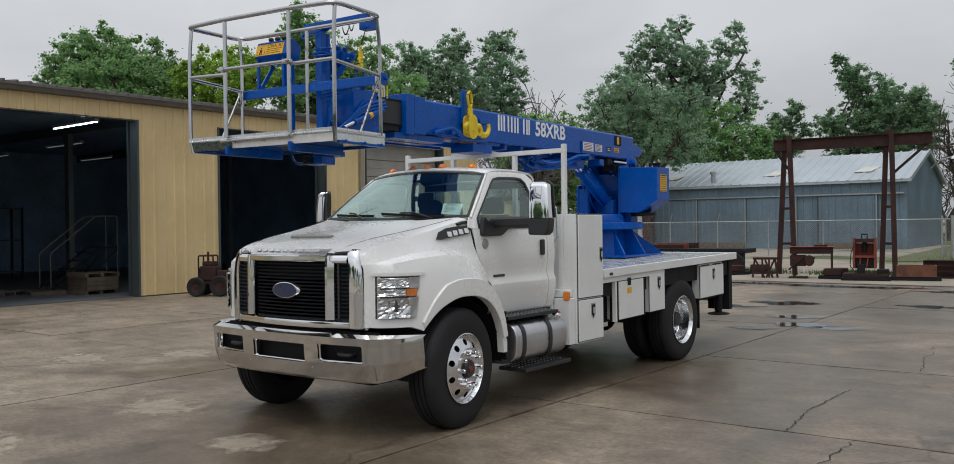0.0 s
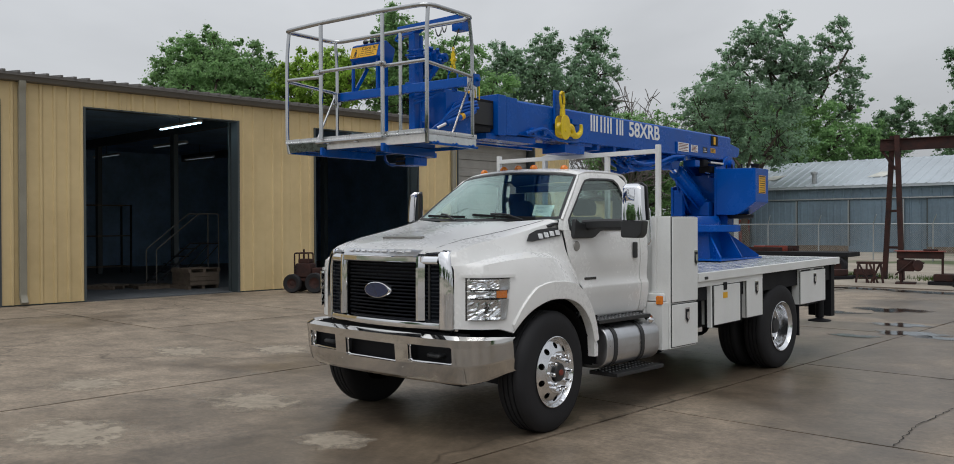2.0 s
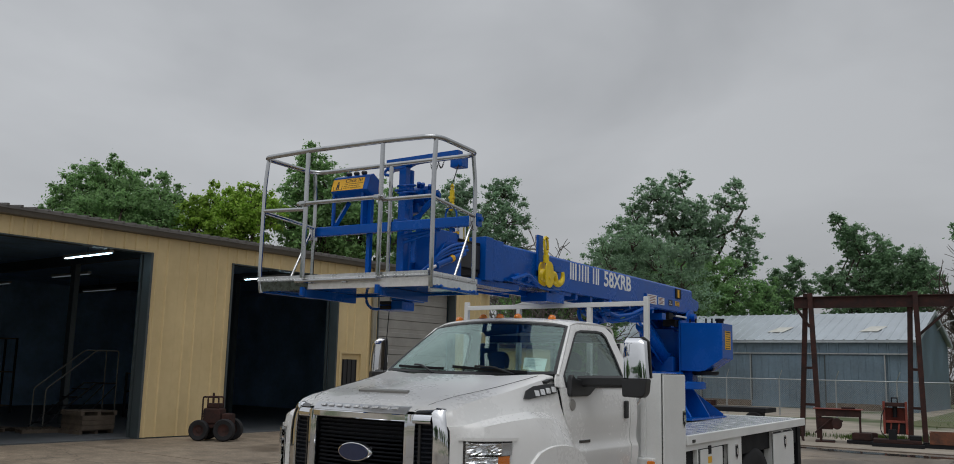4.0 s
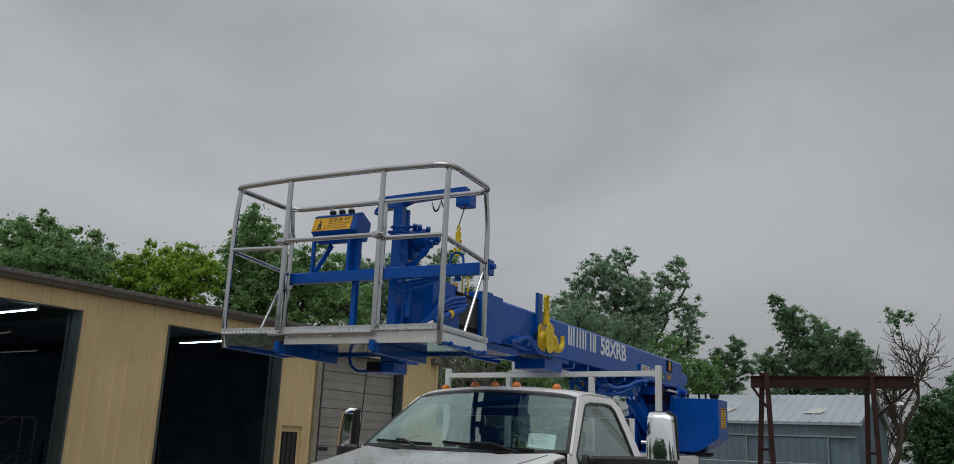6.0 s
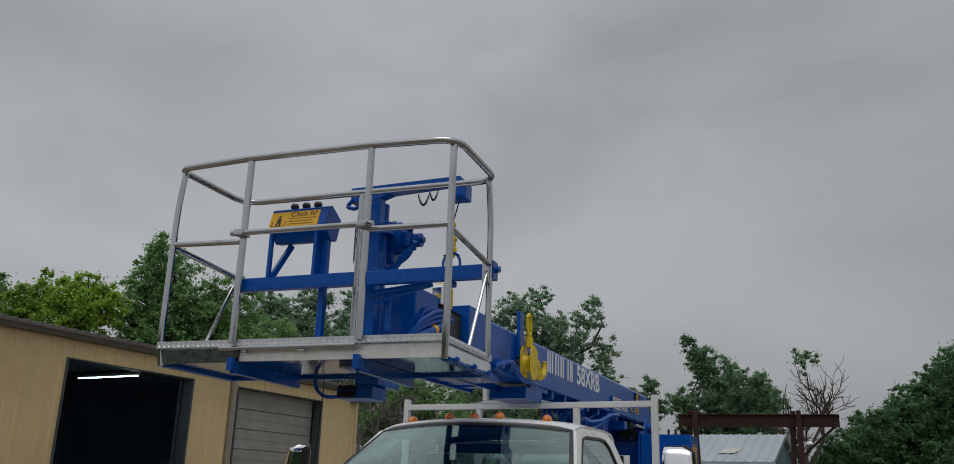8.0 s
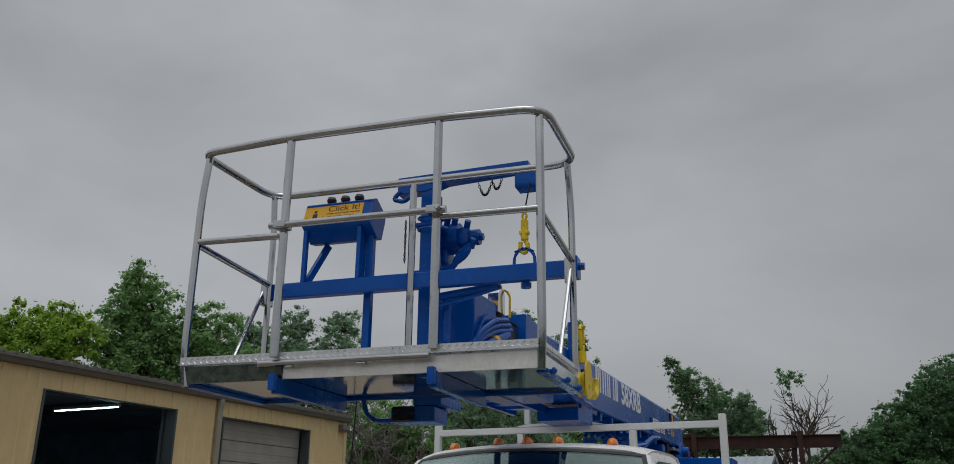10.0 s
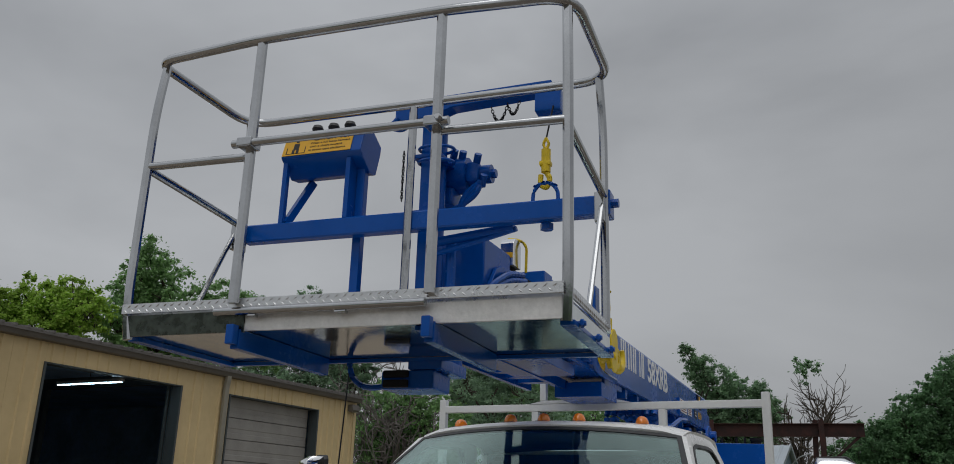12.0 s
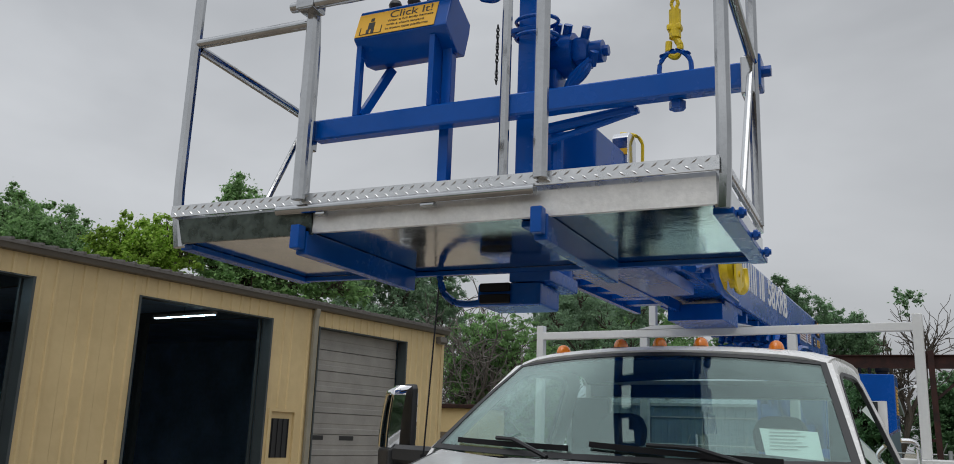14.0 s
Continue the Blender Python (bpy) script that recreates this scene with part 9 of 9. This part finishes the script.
# blue back beam
bb = gpart("back_beam", sweep(bmesh.new(), [(-0.77, 0.347, 2.941), (0.77, 0.340, 2.941)], rect_prof(0.055, 0.078, 0.006)), BLUE, "long blue cross beam")
gpart("beam_end", cube(0.77, 0.82, 0.300, 0.380, 2.895, 2.995, 0.005), BLUE, parent=bb)
gpart("end_bolt", tube(bmesh.new(), [(0.82, 0.340, 2.95), (0.845, 0.340, 2.95)], 0.018, 8), BLUE, parent=bb)
bm = bmesh.new()
tube(bm, round_path([(0.51, 0.345, 2.975), (0.51, 0.345, 3.045), (0.56, 0.345, 3.065), (0.61, 0.345, 3.045), (0.61, 0.345, 2.975)], 0.045), 0.008, 8)
gpart("lanyard_ring", bm, BLUE, "blue lanyard ring", parent=bb)
gpart("ring_nut", tube(bmesh.new(), [(0.56, 0.37, 2.875), (0.56, 0.37, 2.90)], 0.026, 6), BLUE, parent=bb)
# mast, winch and jib
mast = gpart("mast", cube(-0.010, 0.060, 0.43, 0.50, 2.42, 3.494, 0.008), BLUE, "blue square mast")
gpart("mast_pipe", tube(bmesh.new(), [(0.025, 0.53, 2.45), (0.025, 0.53, 3.44)], 0.042, 14), BLUE, parent=mast)
gpart("mast_band", cube(-0.04, 0.09, 0.415, 0.58, 2.985, 3.02, 0.005), BLUE, parent=mast)
gpart("mast_band", cube(-0.04, 0.09, 0.415, 0.58, 3.25, 3.27, 0.005), BLUE, parent=mast)
for z in (3.30, 3.24):
    bm = bmesh.new()
    lathe(bm, [(0.075 + 0.007 * math.cos(a), 0.007 * math.sin(a)) for a in (6.2832 * k / 6 for k in range(6))], 24, Matrix.Translation((0.05, 0.46, z)) @ Matrix.Rotation(radians(8), 4, "X"), closed=True)
    gpart("guide_ring", bm, BLUE, parent=mast)
jib = gpart("jib", prism(bmesh.new(), [(-0.14, 3.528), (0.56, 3.545), (0.56, 3.500), (0.12, 3.476), (0.02, 3.440), (-0.14, 3.436)], "y", 0.425, 0.500, 0.005), BLUE, "short blue jib arm")
gpart("jib_tip", cube(0.49, 0.60, 0.42, 0.52, 3.405, 3.503, 0.006), BLUE, parent=jib)
gpart("jib_tail", tube(bmesh.new(), round_path([(-0.12, 0.42, 3.45), (-0.16, 0.42, 3.41), (-0.10, 0.42, 3.39), (-0.06, 0.42, 3.42)], 0.02), 0.012, 8), BLUE, parent=jib)


def chain(name, a, b, sag, n, parent):
    """Small steel links along a hanging line."""
    bm = bmesh.new()
    a, b = Vector(a), Vector(b)
    for i in range(n):
        u = (i + 0.5) / n
        p = a.lerp(b, u) - Vector((0, 0, sag * 4 * u * (1 - u)))
        q = a.lerp(b, u + 0.5 / n) - Vector((0, 0, sag * 4 * (u + 0.5 / n) * (1 - u - 0.5 / n)))
        d = (q - p).normalized()
        m = Matrix.Translation(p) @ d.to_track_quat("X", "Z").to_matrix().to_4x4() @ Matrix.Rotation(radians(90 * (i % 2)), 4, "X") @ Matrix.Diagonal((1.5, 0.9, 1, 1))
        lathe(bm, [(0.0062 + 0.0019 * math.cos(t), 0.0019 * math.sin(t)) for t in (0, 1.57, 3.14, 4.71)], 8, m, closed=True)
    return gpart(name, bm, BLACK, "dark hanging chain", parent=parent)


chain("chain", (0.30, 0.43, 3.455), (0.37, 0.44, 3.47), 0.075, 17, jib)
chain("chain", (0.37, 0.44, 3.46), (0.42, 0.44, 3.47), 0.05, 12, jib)
chain("chain", (-0.075, 0.40, 3.28), (-0.075, 0.40, 3.06), 0.0, 19, mast)
WY, WZ = 0.655, 3.245
winch = gpart("winch", tube(bmesh.new(), [(0.00, WY, WZ), (0.13, WY, WZ)], 0.082, 18), BLUE, "blue hydraulic winch motor")
gpart("motor", cube(0.125, 0.19, WY - 0.055, WY + 0.055, WZ - 0.05, WZ + 0.05, 0.02), BLUE, parent=winch)
gpart("motor_cap", tube(bmesh.new(), [(0.19, WY, WZ), (0.235, WY, WZ)], 0.042, 14), BLUE, parent=winch)
gpart("motor_bolt", tube(bmesh.new(), [(0.235, WY, WZ), (0.255, WY, WZ)], 0.020, 6), BLUE, parent=winch)
gpart("gearbox", cube(-0.02, 0.08, WY - 0.06, WY + 0.06, WZ - 0.15, WZ - 0.06, 0.02), BLUE, parent=winch)
gpart("winch_plate", cube(-0.03, 0.00, 0.50, WY + 0.07, WZ - 0.14, WZ + 0.08, 0.006), BLUE, parent=winch)
for dx, dz in ((0.10, 0.075), (0.17, 0.055), (0.20, -0.045), (0.06, 0.085)):
    gpart("winch_fitting", tube(bmesh.new(), [(dx, WY - 0.03, WZ + dz - 0.02), (dx + 0.02, WY - 0.06, WZ + dz + 0.02)], 0.017, 8), BLUE, parent=winch)
for k in range(3):
    gpart("winch_hose", tube(bmesh.new(), round_path([(0.20, WY - 0.05, WZ - 0.05), (0.19 - 0.03 * k, WY - 0.06, WZ - 0.11), (0.10, WY - 0.06, WZ - 0.17 - 0.02 * k), (0.03, WY - 0.08, WZ - 0.20)], 0.04), 0.013, 8), BLUE, parent=winch)
bm = bmesh.new()
tube(bm, [(0.06, 0.415, 2.870), (0.24, 0.410, 2.888), (0.42, 0.400, 2.905)], 0.019, 10)
tube(bm, [(0.07, 0.415, 2.820), (0.28, 0.408, 2.866), (0.43, 0.400, 2.900)], 0.012, 8)
gpart("swing_bracket", bm, BLUE, parent=mast)
gpart("bracket_pin", tube(bmesh.new(), [(0.13, 0.47, 2.66), (0.13, 0.47, 2.90)], 0.022, 10), BLUE, parent=mast)
# winch line and small hook
lineb = thing("winch_hook", (0, 0, 0), "yellow winch hook on a steel line", "hook")
lineb.matrix_basis = CAGE.matrix_basis @ pose(0.56, 0.350, 3.045)
part("line", tube(bmesh.new(), [(0.01, 0.07, 0.375), (0, 0, 0.20)], 0.004, 6), BLACK, lineb, local=True)
part("swivel", tube(bmesh.new(), round_path([(0, 0, 0.205), (0.012, 0, 0.18), (0, 0, 0.15), (-0.012, 0, 0.18), (0, 0, 0.205)], 0.008), 0.006, 6), YELLOW, lineb, local=True)
part("shank", tube(bmesh.new(), [(0, 0, 0.155), (0, 0, 0.06)], 0.019, 10), YELLOW, lineb, local=True)
part("hook", tube(bmesh.new(), round_path([(0, 0, 0.065), (0.018, 0, 0.03), (0.004, 0, -0.008), (-0.022, 0, 0.01), (-0.020, 0, 0.05)], 0.014), 0.011, 8), YELLOW, lineb, local=True)
part("latch", cube(-0.024, 0.022, -0.018, 0.018, 0.085, 0.105, 0.005), YELLOW, lineb, local=True)
# control console
prof = [(0.300, 3.268), (0.340, 3.395), (0.385, 3.415), (0.500, 3.355), (0.495, 3.315), (0.462, 3.210), (0.400, 3.200)]
cons = gpart("console", prism(bmesh.new(), prof, "x", -0.615, -0.232, 0.006), BLUE, "blue control console with a yellow safety sign")
sx = Vector((0, prof[1][0] - prof[0][0], prof[1][1] - prof[0][1])).normalized()
nx = Vector((1, 0, 0)).cross(sx)
org = Vector((-0.610, prof[0][0], prof[0][1])) + nx * 0.0015 + sx * 0.006
sgn = Matrix(((1, 0, nx.x, org.x), (0, sx.y, nx.y, org.y), (0, sx.z, nx.z, org.z), (0, 0, 0, 1)))


def flat(x0, x1, y0, y1, z, material, name, label=""):
    bm = bmesh.new()
    box(bm, x0, x1, y0, y1, 0, z)
    bmesh.ops.transform(bm, matrix=sgn, verts=bm.verts[:])
    return gpart(name, bm, material, label, parent=cons, smooth=0)


flat(0.0, 0.330, 0.0, 0.108, 0.002, SIGN_YELLOW, "safety_sign", "yellow safety sign reading Click It!")
letters("Click It!", cons, sgn @ Matrix.Translation((0.135, 0.070, 0.002)), 0.033, 0.175, INK, "sign_title", "black sign title")
for k, (txt, w) in enumerate((("Wear a full body harness", 0.190), ("with a short lanyard", 0.155), ("in boom type platforms", 0.175))):
    letters(txt, cons, sgn @ Matrix.Translation((0.128, 0.049 - k * 0.019, 0.002)), 0.013, w, INK, "sign_line", "small black sign text")
flat(0.050, 0.076, 0.030, 0.062, 0.0035, INK, "sign_mark", "plain black sign mark")
flat(0.056, 0.070, 0.068, 0.082, 0.0035, INK, "sign_mark")
flat(0.046, 0.058, 0.010, 0.030, 0.0035, INK, "sign_mark")
flat(0.066, 0.078, 0.010, 0.030, 0.0035, INK, "sign_mark")
flat(0.018, 0.110, 0.007, 0.009, 0.0035, INK, "sign_mark")
flat(0.018, 0.021, 0.007, 0.042, 0.0035, INK, "sign_mark")
flat(0.107, 0.110, 0.007, 0.042, 0.0035, INK, "sign_mark")
for x in (-0.50, -0.42, -0.34):
    gpart("knob", lathe(bmesh.new(), [(0.010, 0.0), (0.010, 0.02), (0.022, 0.026), (0.026, 0.040), (0.020, 0.054), (0.0, 0.058)], 14, Matrix.Translation((x, 0.395, 3.392))), PLASTIC, "black control knob", parent=cons)
gpart("leg", cube(-0.612, -0.590, 0.322, 0.349, 2.978, 3.262, 0.003), BLUE, parent=cons)
gpart("leg", sweep(bmesh.new(), [(-0.535, 0.455, 3.20), (-0.585, 0.345, 2.98)], rect_prof(0.030, 0.030)), BLUE, parent=cons, smooth=0)
gpart("leg", cube(-0.282, -0.244, 0.380, 0.420, 2.463, 3.24, 0.004), BLUE, parent=cons)
gpart("leg_plate", cube(-0.306, -0.284, 0.32, 0.39, 2.979, 3.25, 0.003), BLUE, parent=cons)


# ---- concrete yard, slab by slab ----
XS = [-15.1, -12.3, -8.65, -3.24, 1.27, 6.0, 10.7, 15.4, 20.1]
YS = [-18.0, -12.5, -6.3, 1.4, 5.05, 9.1, 12.9, 16.4, 19.6]
pad = thing("concrete_yard", (0, 0, 0), "worn stained concrete yard slabs, damp in places", "pavement", kind="structure")
bm = bmesh.new()
box(bm, XS[0], XS[-1], YS[0], YS[-1], -0.10, -0.030)
part("joint_bed", bm, DIRT, pad, "dark dirt-filled joints", smooth=0)
rnd = np.random.RandomState(7)
for i in range(len(XS) - 1):
    for j in range(len(YS) - 1):
        bm = bmesh.new()
        n = 20
        x0, x1, y0, y1 = XS[i] + 0.010, XS[i + 1] - 0.010, YS[j] + 0.010, YS[j + 1] - 0.010
        edge = [(x0 + (x1 - x0) * k / n, y0) for k in range(n)] + [(x1, y0 + (y1 - y0) * k / n) for k in range(n)]
        edge += [(x1 - (x1 - x0) * k / n, y1) for k in range(n)] + [(x0, y1 - (y1 - y0) * k / n) for k in range(n)]
        c = Vector(((x0 + x1) / 2, (y0 + y1) / 2))
        edge = [tuple(Vector(p) + (c - Vector(p)).normalized() * abs(rnd.normal()) * 0.007) for p in edge]
        lift = rnd.uniform(-0.005, 0.004)
        prism(bm, edge, "z", -0.03, lift)
        part("slab", bm, CONCRETE, pad, smooth=0)
tagged(part("kerb_edge", cube(XS[0], XS[-1], 19.61, 19.80, -0.10, 0.02, 0.01), CONCRETE), "low broken concrete edge of the yard", "kerb", kind="structure")
for x, y, rx, ry, s in ((1.25, 9.2, 0.50, 0.42, 1), (0.75, 8.3, 0.42, 0.22, 2), (0.75, 10.4, 0.42, 0.36, 3), (1.9, 8.9, 0.45, 0.25, 7), (-0.3, 13.1, 0.75, 0.45, 8), (-0.9, 11.9, 0.45, 0.28, 9), (2.4, 13.6, 0.6, 0.35, 10), (-0.4, 18.6, 2.4, 0.42, 4), (-3.2, 18.9, 1.4, 0.35, 5), (2.6, 17.8, 1.3, 0.35, 6)):
    rnd = np.random.RandomState(40 + s)
    ph, am = rnd.uniform(0, 6.28, 5), rnd.uniform(0.05, 0.22, 5)
    poly = []
    for k in range(40):
        a = 6.2832 * k / 40
        r = 1 + sum(am[q] * math.sin((q + 2) * a + ph[q]) for q in range(5))
        poly.append((x + rx * r * math.cos(a), y + ry * r * math.sin(a)))
    bm = bmesh.new()
    prism(bm, poly, "z", 0.0, 0.0055)
    tagged(part("puddle", bm, WATER, smooth=0), "shallow rain puddle lying on the concrete", "puddle", "puddles")
for x, y, rx, ry in ((-1.84, -1.0, 0.85, 0.62), (0.04, -1.46, 0.48, 0.42), (-1.8, -2.8, 1.0, 0.72), (-4.1, -1.7, 0.75, 0.6), (-5.7, 0.3, 0.9, 0.6), (-4.8, 1.35, 0.8, 0.6)):
    bm = bmesh.new()
    prism(bm, [(x + rx * math.cos(6.2832 * k / 32), y + ry * math.sin(6.2832 * k / 32)) for k in range(32)], "z", 0.0, 0.0052)
    tagged(part("patch", bm, PALE, smooth=0), "pale dry cement stain on the slab", "stain", "cement stains", kind="structure")
for k, (a, b) in enumerate((((3.50, 1.42), (3.40, 2.30)), ((3.40, 2.30), (3.46, 3.60)), ((4.06, 1.38), (4.01, 0.40)), ((3.56, 7.45), (3.83, 5.15)), ((3.83, 4.95), (2.70, 4.99)))):
    rnd = np.random.RandomState(90 + k)
    line = wander((*a, 0.0055), (*b, 0.0055), rnd, 14, 0.013)
    bm = bmesh.new()
    left, right = [], []
    for i, p in enumerate(line):
        d = (line[min(i + 1, 14)] - line[max(i - 1, 0)]).normalized()
        w = 0.0042 * rnd.uniform(0.5, 1.6) * (0.3 if i in (0, 14) else 1)
        left.append((p.x - d.y * w, p.y + d.x * w, 0.0055))
        right.append((p.x + d.y * w, p.y - d.x * w, 0.0055))
    loft(bm, [left, right])
    tagged(part("crack", bm, DIRT_DARK, smooth=0), "jagged dirt-filled crack in the concrete", "crack", "slab cracks", kind="structure")
